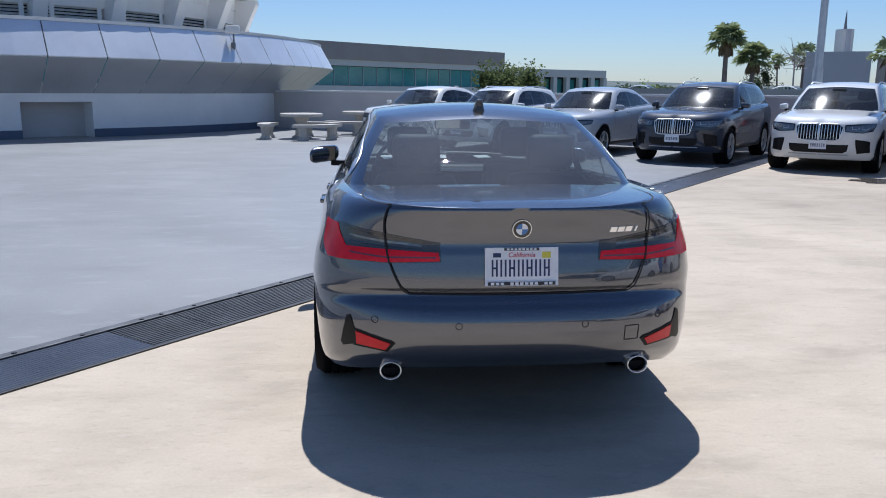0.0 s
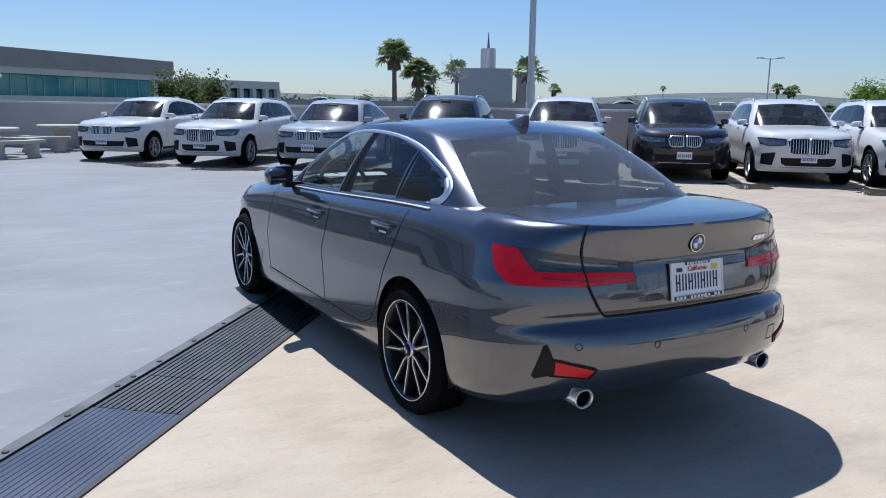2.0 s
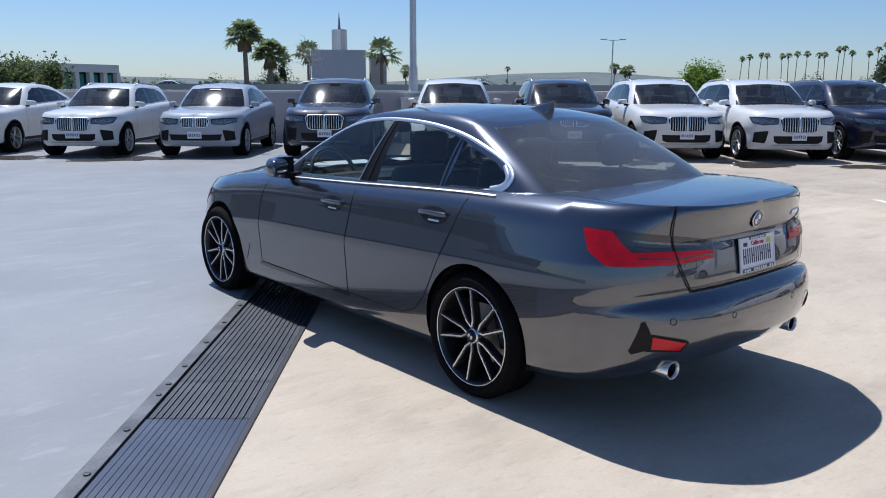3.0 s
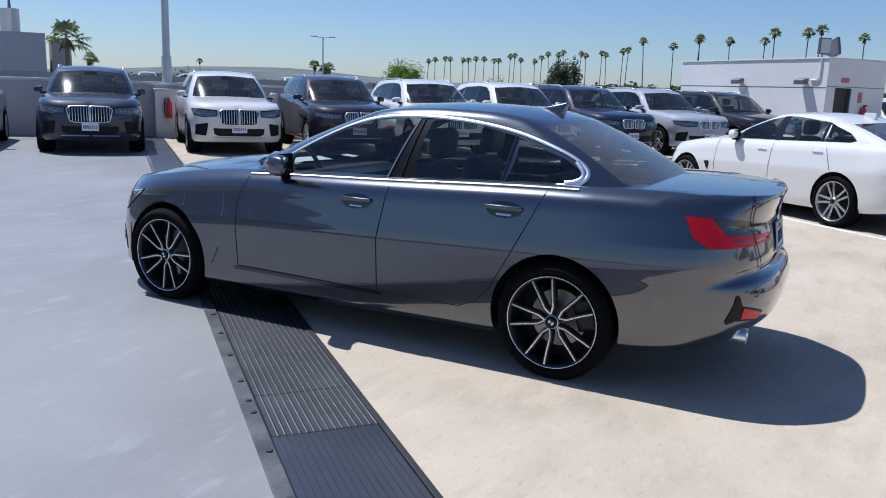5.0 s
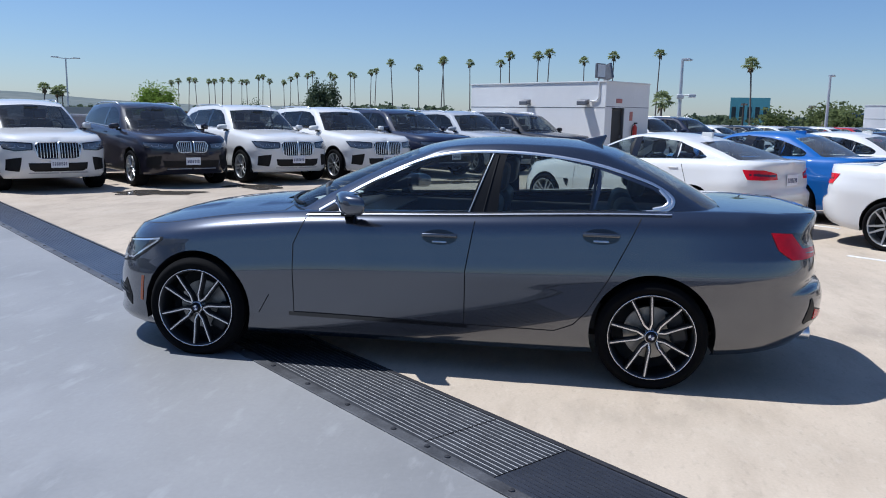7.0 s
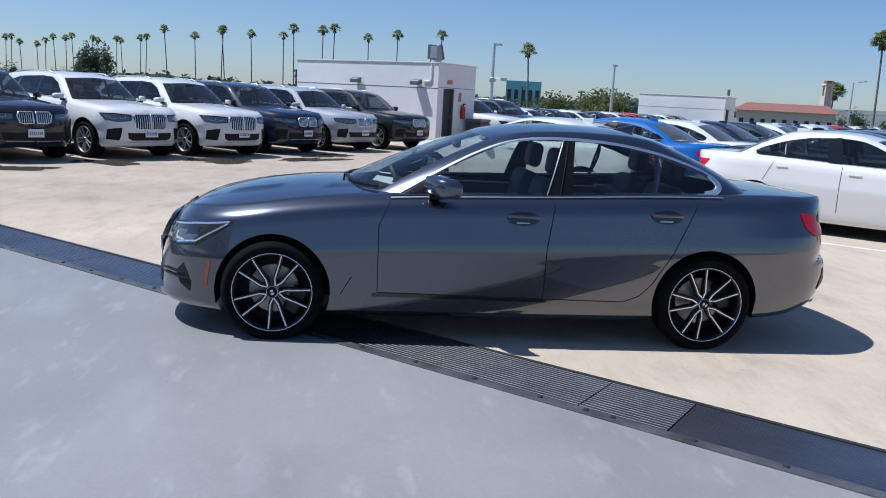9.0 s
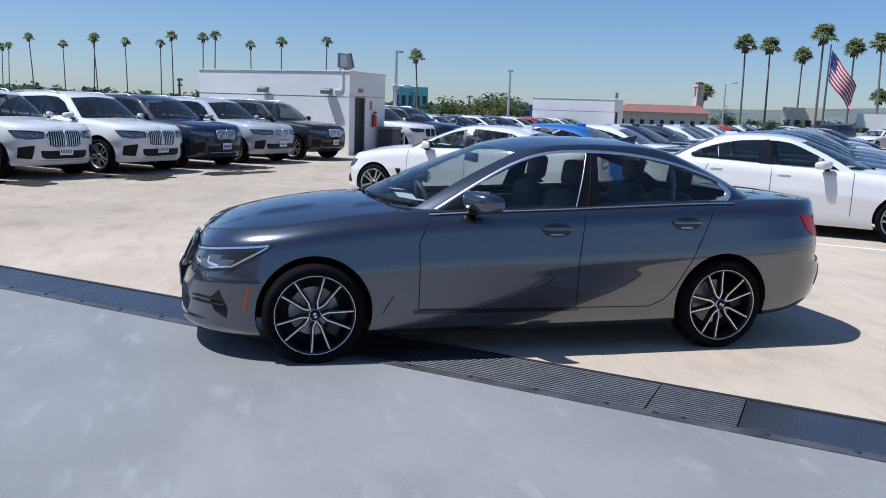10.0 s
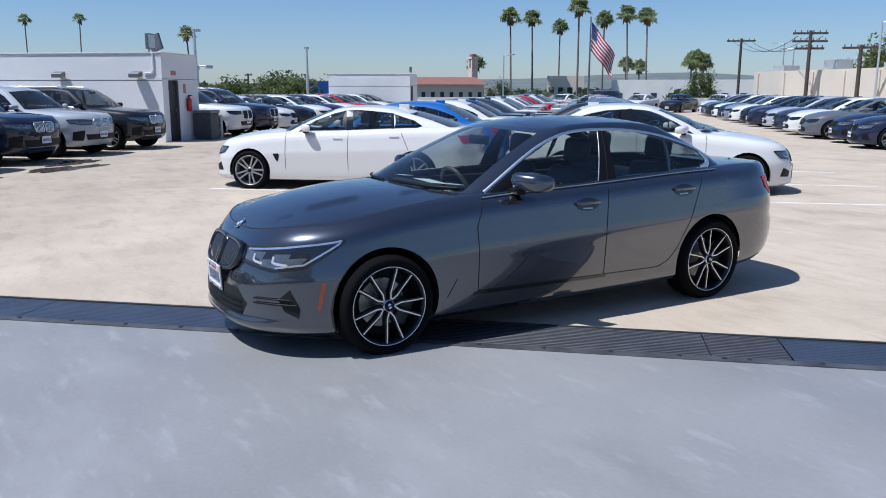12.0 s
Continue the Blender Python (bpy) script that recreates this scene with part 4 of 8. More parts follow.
# ---- the grey sedan ----
SEDAN = dict(
    W=0.912, R=0.325, rim=0.253, hub=0.314, tw=0.225, track=0.790, fa=1.4255, ra=-1.4255, arch=0.362, zs=0.20, yrear=-2.48, yfront=2.21,
    ar=0.68, nr=3.0, nr_top=0.1, tuck=0.085, af=0.88, nf=2.6,
    bow=curve((-2.5, 0.985), (-1.4, 0.995), (-0.2, 1.0), (1.4, 0.985), (2.2, 0.97)),
    zbot=curve((-2.5, 0.345), (-2.40, 0.335), (-2.2, 0.280), (-1.85, 0.222), (-1.5, 0.200), (-1.0, 0.182), (1.0, 0.165), (1.8, 0.145), (2.25, 0.140)),
    ztop=curve((2.22, 0.682), (2.0, 0.712), (1.7, 0.772), (1.4, 0.835), (1.0, 0.893), (0.65, 0.935), (-0.3, 0.985), (-1.4, 1.03), (-2.0, 1.035), (-2.3, 1.015), (-2.45, 1.0)),
    zc=curve((2.22, 0.682), (2.1, 0.757), (1.9, 0.852), (1.5, 0.935), (1.06, 0.98), (0.85, 0.99), (0.0, 1.0), (-1.5, 1.055), (-1.8, 1.062), (-2.15, 1.056), (-2.32, 1.048), (-2.43, 1.032)),
    dx=curve((0, 0.075), (0.05, 0.040), (0.12, 0.027), (0.22, 0.018), (0.45, 0.006), (0.565, 0.0), (0.585, 0.0015), (0.70, 0.016), (0.80, 0.029), (0.86, 0.037), (0.90, 0.046), (0.96, 0.070), (1.0, 0.105)),
    yf=curve((0, 2.185), (0.05, 2.25), (0.12, 2.28), (0.22, 2.262), (0.45, 2.26), (0.65, 2.24), (0.8, 2.205), (0.92, 2.155), (1.0, 2.095)),
    yr=curve((0, -2.40), (0.05, -2.44), (0.10, -2.468), (0.29, -2.492), (0.36, -2.482), (0.425, -2.456), (0.445, -2.420), (0.475, -2.412), (0.51, -2.428), (0.70, -2.410), (0.787, -2.398), (0.95, -2.424), (0.985, -2.432), (1.0, -2.422)),
    yr_side=curve((0, -2.40), (0.05, -2.44), (0.10, -2.466), (0.29, -2.488), (0.40, -2.472), (0.55, -2.445), (0.70, -2.430), (0.80, -2.420), (0.95, -2.420), (1.0, -2.412)),
    zroof=curve((0.06, 1.372), (-0.1, 1.405), (-0.3, 1.428), (-0.55, 1.437), (-0.85, 1.430), (-1.05, 1.408), (-1.22, 1.370)), crown=0.045,
    gb=(-1.85, 1.03), gt=(-1.20, 0.05), wb=0.795, wt=0.585, gar=0.40, gnr=3.4, gaf=0.55, gnf=2.4, tar=0.20, taf=0.20,
    gbow=curve((-1.9, 0.93), (-1.2, 0.965), (-0.4, 1.0), (0.4, 0.985), (1.1, 0.95)), bulge=0.022,
    doors=[("front_door", [(0.69, 0.95), (0.77, 0.76), (0.765, 0.33), (-0.318, 0.32), (-0.318, 0.65), (-0.37, 0.99)]),
           ("rear_door", [(-0.37, 0.99), (-0.318, 0.65), (-0.318, 0.32), (-0.86, 0.315), (-0.97, 0.36), (-1.05, 0.447), (-1.162, 0.643), (-1.276, 0.876), (-1.345, 1.03)])],
    panes=[("door_window", [(0.61, 0.95), (-0.312, 0.985), (-0.435, 1.343), (-0.28, 1.341), (-0.10, 1.318), (0.05, 1.265), (0.32, 1.14)]),
           ("door_pillar", [(-0.312, 0.985), (-0.495, 0.99), (-0.525, 1.343), (-0.435, 1.343)]),
           ("door_window", [(-0.495, 0.99), (-1.03, 1.01), (-1.065, 1.274), (-0.80, 1.326), (-0.525, 1.343)]),
           ("quarter_window", [(-1.055, 1.02), (-1.40, 1.038), (-1.475, 1.065), (-1.488, 1.105), (-1.38, 1.168), (-1.09, 1.264)])],
    screen=[(8.42, 0.05), (8.7, 0.02), (10.1, 0.02), (10.1, 0.95), (8.5, 0.93)],
    backlight=[(-0.1, 0.03), (1.36, 0.03), (1.44, 0.08), (1.46, 0.92), (-0.1, 0.95)],
    hood_y=0.88, deck_y=-1.88, trunk_s=1.42,
    trunk=lambda low: [(-0.1, low.find((0, 2), 0.05, 0.662, (0, 2.4))[1]), low.find((0, 2), 0.47, 0.664, (0, 2.4)), low.find((0, 2), 0.505, 0.69, (0, 2.4)), low.find((0, 2), 0.555, 0.80, (0, 2.4)), (low.find((0, 2), 0.59, 0.985, (0, 2.4))[0], 1.1), (-0.1, 1.1)],
    trunk_line=lambda low: [(0.0, low.find((0, 2), 0.05, 0.662, (0, 2.4))[1]), low.find((0, 2), 0.47, 0.664, (0, 2.4)), low.find((0, 2), 0.505, 0.69, (0, 2.4)), low.find((0, 2), 0.555, 0.80, (0, 2.4)), (low.find((0, 2), 0.59, 0.985, (0, 2.4))[0], 0.998)],
    seat_y=-0.05, seat_z=0.36, belt_z=0.98, roof_h=1.43, mirror=(0.835, 0.42, 1.045), lip=0.02, hood_rise=0.012)
SEDAN["glass_rear_window"] = "rear_glass"
SEDAN["turns"] = (27, -16, 10, 33)     # how far each wheel has rolled


def hero():
    P = SEDAN
    car = empty("sedan_car", "dark grey metallic four-door sedan parked across the deck drain", "car")
    S = skins(P)
    low, green = S["low"], S["green"]
    paint = M["gray_paint"]
    P["trunk_s"] = low.find((0, 2), 0.59, 0.985, (0, 2.4))[0]
    shell(car, P, S, paint, True)
    put_wheels(car, P, "v", True)
    cabin(car, P, True)
    XZ, YZ = (0, 2), (1, 2)
    for side in (-1, 1):
        door_mirror(car, P, paint, side)
        # door handles, each over a flat black patch for its cup's shade
        for y, z in ((-0.155, 0.848), (-1.11, 0.893)):
            c = [low.find(YZ, y + 0.108 * math.cos(a), z - 0.004 + 0.046 * math.sin(a), (2.5, 7.5)) for a in np.linspace(0, 2 * math.pi, 17)[:-1]]
            patch(low, c, 0.001, "handle_recess", M["gloss_black"], car, "", side, (8, 4), 0.002)
            x = low.f(np.array([c[0][0]]), np.array([c[0][1]]))[0][0]

            def bend(co, y=y):
                k = (co.y - y) / 0.11
                return (co.x - 0.012 * k * k, co.y, co.z)
            bm = bevel_block(x + 0.006, x + 0.034, y - 0.108, y + 0.108, z - 0.004, z + 0.020, 0.008, bend)
            if side < 0:
                bm.transform(Matrix.Diagonal((-1, 1, 1, 1)))
                bmesh.ops.reverse_faces(bm, faces=bm.faces[:])
            hd = part("door_handle", bm, paint, car, "", True)
            # added chrome chip stands for the ground's reflection in the painted cup
            bm = bevel_block(x + 0.000, x + 0.010, y - 0.045, y + 0.045, z - 0.036, z - 0.018, 0.004, lambda co, x=x: (co.x - 0.55 * (co.z - z + 0.036) * (co.x > x + 0.005), co.y, co.z))
            if side < 0:
                bm.transform(Matrix.Diagonal((-1, 1, 1, 1)))
                bmesh.ops.reverse_faces(bm, faces=bm.faces[:])
            part("handle_lining", bm, M["chrome"], hd, "bright lower lip of the handle cup")
        # dark strip painted for the shade under the door, above the sill
        ribbon(low, [low.find(YZ, y, 0.305 + 0.010 * (y + 0.95) / 1.8, (2.5, 7.5)) for y in np.linspace(-0.34, 0.80, 18)], 0.024, 0.0015, "sill_strip", M["gloss_black"], car, (side,))
        # tail lamps
        A = low.find(YZ, -2.055, 0.945, (0.8, 3.2))
        E_ = low.find(YZ, -2.18, 0.795, (0.8, 3.0))
        F_ = low.find(YZ, -2.10, 0.85, (0.8, 3.0))
        q = lambda x, z: low.find(XZ, x, z, (0, 2.2))
        patch(low, [A, q(0.745, 0.946), q(0.60, 0.922), q(0.345, 0.884), q(0.337, 0.803), q(0.57, 0.793), E_, F_], 0.003, "tail_lamp", M["smoke"], car, "smoked lens with a red band", side, (26, 10))
        patch(low, [q(0.350, 0.842), q(0.343, 0.807), q(0.57, 0.797), E_, q(0.74, 0.852)], 0.006, "lamp_band", M["red_lens"], car, "", side, (22, 6), 0.006)
        patch(low, [A, q(0.770, 0.940), q(0.735, 0.85), q(0.72, 0.80), E_, F_], 0.0062, "lamp_band", M["red_lens"], car, "", side, (14, 10), 0.006)
        ribbon(low, densify([q(0.36, 0.822), q(0.57, 0.818), q(0.72, 0.828)], 0.05, False), 0.007, 0.0066, "lamp_line", M["dark_red"], car, (side,))
        for dz, wd, mt in ((0.0, 0.005, "lamp_dark"), (-0.024, 0.009, "lamp_inner"), (-0.048, 0.004, "lamp_dark")):
            ribbon(low, densify([q(0.72, 0.925 + dz), q(0.60, 0.910 + dz), q(0.42, 0.884 + dz * 0.6)], 0.05, False), wd, 0.0042, "lamp_line", M[mt], car, (side,))
        # rear reflectors in black bezels
        patch(low, [q(0.725, 0.565), q(0.738, 0.560), q(0.765, 0.43), q(0.755, 0.415), q(0.695, 0.438), q(0.695, 0.48)], 0.003, "reflector_bezel", M["trim"], car, "", side, (8, 8))
        patch(low, [q(0.705, 0.508), q(0.55, 0.470), q(0.535, 0.458), q(0.565, 0.417), q(0.71, 0.428)], 0.0032, "reflector_bezel", M["trim"], car, "", side, (10, 4))
        patch(low, [q(0.698, 0.498), q(0.552, 0.459), q(0.575, 0.427), q(0.695, 0.440)], 0.007, "reflector", M["red_lens"], car, "red bumper reflector", side, (10, 4), 0.006)
        # parking sensors
        for x, z in ((0.62, 0.56), (0.27, 0.545)):
            c = [q(x + 0.014 * math.cos(a), z + 0.014 * math.sin(a)) for a in np.linspace(0, 2 * math.pi, 13)[:-1]]
            ribbon(low, c, 0.003, 0.001, "parking_sensor", M["gap"], car, (side,), closed=True)
        # exhaust tips
        bm = bmesh.new()
        lathe(bm, [(-0.09, 0.044), (0.0, 0.048), (0.004, 0.0465), (0.002, 0.042), (-0.012, 0.041)], 24, "z")
        for v in bm.verts:
            v.co.y *= 0.86
        bm.transform(pose(side * 0.552, -2.368, 0.316, 90, 0, 0))
        t = part("exhaust_tip", bm, M["chrome"], car, "", True)
        bm = bmesh.new()
        lathe(bm, [(-0.010, 0.0415), (-0.05, 0.039), (-0.05, 0.001)], 20, "z")
        bm.transform(pose(side * 0.552, -2.368, 0.316, 90, 0, 0))
        part("exhaust_bore", bm, M["gap"], t)
        # head lamps
        g = lambda x, z: low.find(XZ, x, z, (7.6, 10))
        h = lambda y, z: low.find(YZ, y, z, (6.8, 9.4))
        patch(low, [g(0.345, 0.664), g(0.360, 0.588), g(0.62, 0.556), h(1.93, 0.582), h(1.83, 0.645), h(1.68, 0.742), h(1.95, 0.705)], 0.003, "head_lamp", M["lamp_dark"], car, "", side, (30, 12))
        patch(low, [g(0.36, 0.652), g(0.37, 0.602), g(0.46, 0.592), g(0.50, 0.655)], 0.0040, "lamp_reflector", M["lamp_inner"], car, "", side, (6, 5), 0.003)
        patch(low, [g(0.51, 0.612), g(0.52, 0.578), g(0.62, 0.570), h(1.95, 0.592), h(1.90, 0.640)], 0.0040, "lamp_reflector", M["lamp_inner"], car, "", side, (8, 5), 0.003)
        for x0, x1 in ((0.455, 0.53), (0.60, 0.68)):
            patch(low, [g(x0, 0.652), g(x0 + 0.004, 0.618), g(x1, 0.612), g(x1 + 0.01, 0.660)], 0.0052, "lamp_projector", M["lamp_inner"], car, "", side, (5, 5), 0.003)
            ribbon(low, densify([g(x0 + 0.002, 0.640), g(x0 + 0.006, 0.606), g(x0 + 0.03, 0.598), g(x1 + 0.01, 0.592)], 0.03, False), 0.016, 0.0062, "lamp_line", M["faint_lamp"], car, (side,))
        ribbon(low, densify([g(0.37, 0.659), h(2.0, 0.694), h(1.84, 0.719), h(1.70, 0.739)], 0.06, False), 0.013, 0.0045, "lamp_line", M["lamp_bright"], car, (side,))
        ribbon(low, densify([h(1.71, 0.728), h(1.83, 0.658), h(1.925, 0.600), g(0.63, 0.572)], 0.04, False), 0.011, 0.0046, "lamp_line", M["lamp_bright"], car, (side,))
        ribbon(low, densify([g(0.345, 0.670), h(1.95, 0.710), h(1.68, 0.748)], 0.05, False), 0.010, 0.002, "lamp_seal", M["gap"], car, (side,))
        ribbon(low, densify([g(0.350, 0.584), g(0.62, 0.551), h(1.93, 0.577), h(1.82, 0.643), h(1.68, 0.740)], 0.05, False), 0.010, 0.002, "lamp_seal", M["gap"], car, (side,))
        # amber marker; dark line painted for the shade in the fender crease
        patch(low, [h(1.815, 0.492), h(1.838, 0.488), h(1.866, 0.325), h(1.845, 0.320)], 0.003, "side_marker", M["amber"], car, "amber side marker", side, (4, 8))
        ribbon(low, densify([low.find(YZ, 1.00, 0.31, (4, 8)), low.find(YZ, 0.93, 0.43, (4, 8))], 0.04, False), 0.006, 0.001, "fender_slit", M["gap"], car, (side,))
        # kidney grille halves
        K = rounded([g(0.018, 0.675), g(0.10, 0.682), g(0.25, 0.678), g(0.315, 0.655), g(0.325, 0.60), g(0.275, 0.52), g(0.10, 0.495), g(0.018, 0.51)])
        ribbon(low, densify(K, 0.05), 0.024, 0.014, "grille_frame", M["gloss_black"], car, (side,), thick=0.020, closed=True)
        patch(low, K, 0.0015, "kidney_grille", M["gap"], car, "black kidney grille half", side, (12, 8), 0.004)
        for k in range(8):
            x = 0.048 + k * 0.034
            zt = 0.672 if x < 0.22 else 0.672 - (x - 0.22) * 0.35
            zb = 0.510 + max(0, x - 0.12) * 0.30
            ribbon(low, densify([g(x, zb), g(x, (zb + zt) / 2), g(x, zt)], 0.03, False), 0.011, 0.006, "grille_bar", M["grille_bar"], car, (side,), thick=0.012)
        # bumper intakes
        patch(low, [g(0.0, 0.42), g(0.36, 0.415), g(0.45, 0.33), g(0.40, 0.25), g(0.0, 0.245)], 0.002, "lower_intake", M["gap"], car, "", side, (14, 6))
        for z in (0.275, 0.31, 0.345):
            ribbon(low, densify([g(0.01, z), g(0.41, z)], 0.05, False), 0.010, 0.004, "intake_bar", M["trim"], car, (side,), thick=0.006)
        patch(low, [g(0.665, 0.385), g(0.72, 0.45), g(0.752, 0.33), g(0.742, 0.27), g(0.69, 0.31)], 0.003, "side_intake", M["gap"], car, "", side, (8, 6))
        ribbon(low, densify([g(0.52, 0.352), g(0.74, 0.352)], 0.05, False), 0.012, 0.005, "intake_bar", M["trim"], car, (side,), thick=0.006)
        ribbon(low, densify([g(0.52, 0.382), g(0.72, 0.385)], 0.05, False), 0.010, 0.005, "intake_bar", M["trim"], car, (side,), thick=0.006)
        # chrome window surround and black pillar edge
        belt = [low.find(YZ, y, float(P["ztop"](np.array(y))) - 0.004, (2.2, 8.2)) for y in np.linspace(0.70, -1.505, 32)]
        ribbon(low, [(s, 0.984) for s, v in belt], 0.012, 0.005, "window_trim", M["chrome"], car, (side,))
        ribbon(green, [green.find(YZ, a, b, (1.2, 8.8)) for a, b in densify([(0.66, 0.948), (-0.312, 0.974), (-0.495, 0.979), (-1.03, 1.002), (-1.25, 1.018), (-1.36, 1.030), (-1.45, 1.042)], 0.05, False)], 0.018, 0.004, "window_trim", M["chrome"], car, (side,))
        dlo = [(-1.36, 1.030), (-1.45, 1.036), (-1.505, 1.058), (-1.525, 1.110), (-1.43, 1.178), (-1.26, 1.240), (-1.05, 1.300), (-0.75, 1.344), (-0.42, 1.356), (-0.15, 1.338), (0.07, 1.274), (0.33, 1.146), (0.64, 0.962)]
        line = [green.find(YZ, a, b, (1.2, 8.8)) for a, b in densify(rounded(dlo), 0.05, False)]
        ribbon(green, line, 0.022, 0.003, "window_trim", M["chrome"], car, (side,), thick=0.002, label="satin chrome window surround")
        ribbon(green, [green.find(YZ, a, b, (1.2, 8.8)) for a, b in densify(rounded([(-1.40, 1.045), (-1.475, 1.060), (-1.502, 1.098), (-1.44, 1.158)]), 0.02, False)], 0.026, 0.0015, "window_trim", M["chrome"], car, (side,), thick=0.005)
        ribbon(green, [green.find(YZ, -1.043 - 0.033 * k / 6, 1.02 + 0.25 * k / 6, (1.2, 8.8)) for k in range(7)], 0.020, 0.001, "window_divider", M["gloss_black"], car, (side,), thick=0.004)
        for y0, y1, wd, mt in ((-0.318, -0.441, 0.008, "silver_alloy"), (-0.405, -0.475, 0.006, "gap")):
            ribbon(green, [green.find(YZ, y0 + (y1 - y0) * k / 7, 0.99 + 0.35 * k / 7, (1.2, 8.8)) for k in range(8)], wd, 0.0025, "window_trim" if mt != "gap" else "panel_gap", M[mt], car, (side,), thick=0.003)
        patch(green, [green.find(YZ, a, b, (5, 8.9)) for a, b in ((0.60, 0.962), (0.40, 0.975), (0.40, 1.072), (0.50, 1.028))], 0.003, "mirror_base", M["trim"], car, "", side, (4, 4), 0.004)
    # plates, badges
    number_plate(car, (0, -2.424, 0.785), (-8, 0, 0))
    number_plate(car, (0, 2.272, 0.44), (3, 0, 180))
    part("plate_bracket", new_box(-0.16, 0.16, 2.21, 2.268, 0.36, 0.52, 0.006), M["trim"], car)
    badge(car, (0, -2.408, 0.945), 0.041, (101, 0, 0))
    badge(car, (0, 2.085, 0.762), 0.041, (-38, 0, 0))
    for k, (x, wd) in enumerate(((0.405, 0.03), (0.441, 0.03), (0.477, 0.03), (0.512, 0.008))):
        q = lambda a, b: low.find(XZ, a, b, (0, 2.2))
        patch(low, [q(x - wd / 2 + 0.004, 0.945), q(x + wd / 2 + 0.004, 0.945), q(x + wd / 2 - 0.004, 0.923), q(x - wd / 2 - 0.004, 0.923)], 0.004, "model_badge", M["chrome"], car, "", 1, (3, 2), 0.003)
    # roof fin, wipers, cowl, third lamp
    bm = bevel_block(-0.036, 0.036, -1.11, -0.89, 1.380, 1.462, 0.012)
    for v in bm.verts:
        k = min(1, max(0, (v.co.y + 1.11) / 0.22))
        top = max(0, (v.co.z - 1.40) / 0.062)
        v.co.z -= top * 0.058 * k ** 1.3
        v.co.x *= (1 - 0.55 * top) * (1 - 0.35 * k * k)
        v.co.y -= top * 0.03 * (1 - k)
    part("roof_fin", bm, paint, car, "", True)
    q = lambda x, z: low.find(XZ, x, z, (0, 2.2))
    bm = bevel_block(-0.70, 0.70, -2.41, -1.95, 0.275, 0.375, 0.03, lambda c: (c.x * (1.0 if c.y > -2.2 else 0.94), c.y + 0.16 * (c.x / 0.7) ** 2 + (0.05 if c.z < 0.32 else 0.0), c.z))
    part("rear_diffuser", bm, M["trim"], car, "", True)
    sq = [q(0.52, 0.46), q(0.455, 0.46), q(0.455, 0.525), q(0.52, 0.525)]
    ribbon(low, densify(sq, 0.05), 0.004, 0.001, "tow_cover", M["gap"], car, (1,), closed=True)
    bm = new_box(-0.78, 0.78, 0.30, 1.02, 0.895, 0.915, 0.005)
    part("cowl_panel", bm, M["trim"], car)
    ribbon(green, densify([(8.55, 0.075), (9.2, 0.055), (9.95, 0.05)], 0.1, False), 0.018, 0.004, "wiper", M["trim"], car, (-1,), thick=0.014)
    ribbon(green, densify([(8.75, 0.06), (9.4, 0.045), (9.9, 0.035)], 0.1, False), 0.018, 0.004, "wiper", M["trim"], car, (1,), thick=0.014)
    # unseen floor, added to stop sun leaking through the open shell
    rim = [low.f(np.array([q]), np.array([0.36]))[0] for q in np.linspace(0.0, 3.05, 26)]
    bm = bmesh.new()
    edge = [bm.verts.new((p[0] * 0.985, p[1] + 0.012, 0.50)) for p in rim] + [bm.verts.new((rim[-1][0] * 0.985, -1.12, 0.50))]
    edge += [bm.verts.new((-v.co.x, v.co.y, 0.50)) for v in edge[:0:-1]]
    bm.faces.new(edge)
    bmesh.ops.solidify(bm, geom=bm.faces[:], thickness=0.02)
    part("trunk_floor", bm, M["gap"], car)
    # papers behind the glass; the broad one stands for a pale reflection
    for x, y, w, d, t in ((-0.44, 0.68, 0.17, 0.13, 25), (-0.17, 0.73, 0.36, 0.13, -6), (0.30, 0.70, 0.12, 0.10, 15)):
        bm = new_box(-w / 2, w / 2, -d / 2, d / 2, 0, 0.002)
        bm.transform(pose(x, y, 0.988, 6, 0, t))
        part("dashboard_paper", bm, M["paper"], car, "white sheet of paper on the dashboard")
    return car


hero()


# ---- the other cars ----
def scaled(P, kx, ky, kz, **over):
    """A car of the same kind in another size."""
    Q = dict(P)
    ycurve = lambda f: (lambda y: f(np.asarray(y) / ky) * kz)
    for k in ("zbot", "ztop", "zc", "zroof"):
        Q[k] = ycurve(P[k])
    for k in ("bow", "gbow"):
        Q[k] = (lambda f: (lambda y: f(np.asarray(y) / ky)))(P[k])
    Q["dx"] = lambda v, f=P["dx"]: f(v) * kx
    for k in ("yf", "yr"):
        Q[k] = (lambda f: (lambda v: f(v) * ky))(P[k])
    for k in ("W", "wb", "wt", "track"):
        Q[k] = P[k] * kx
    for k in ("fa", "ra", "yrear", "yfront", "ar", "af", "gar", "gaf", "tar", "taf", "seat_y"):
        Q[k] = P[k] * ky
    for k in ("R", "rim", "arch", "zs", "belt_z", "roof_h", "seat_z", "crown"):
        Q[k] = P[k] * kz
    Q["gb"], Q["gt"] = tuple(v * ky for v in P["gb"]), tuple(v * ky for v in P["gt"])
    Q["panes"] = [(n, [(y * ky, z * kz) for y, z in p]) for n, p in P["panes"]]
    Q["mirror"] = (P["mirror"][0] * kx, P["mirror"][1] * ky, P["mirror"][2] * kz)
    Q["face"] = {k: [(x * kx, z * kz) for x, z in v] for k, v in P["face"].items()}
    Q.update(over)
    return Q


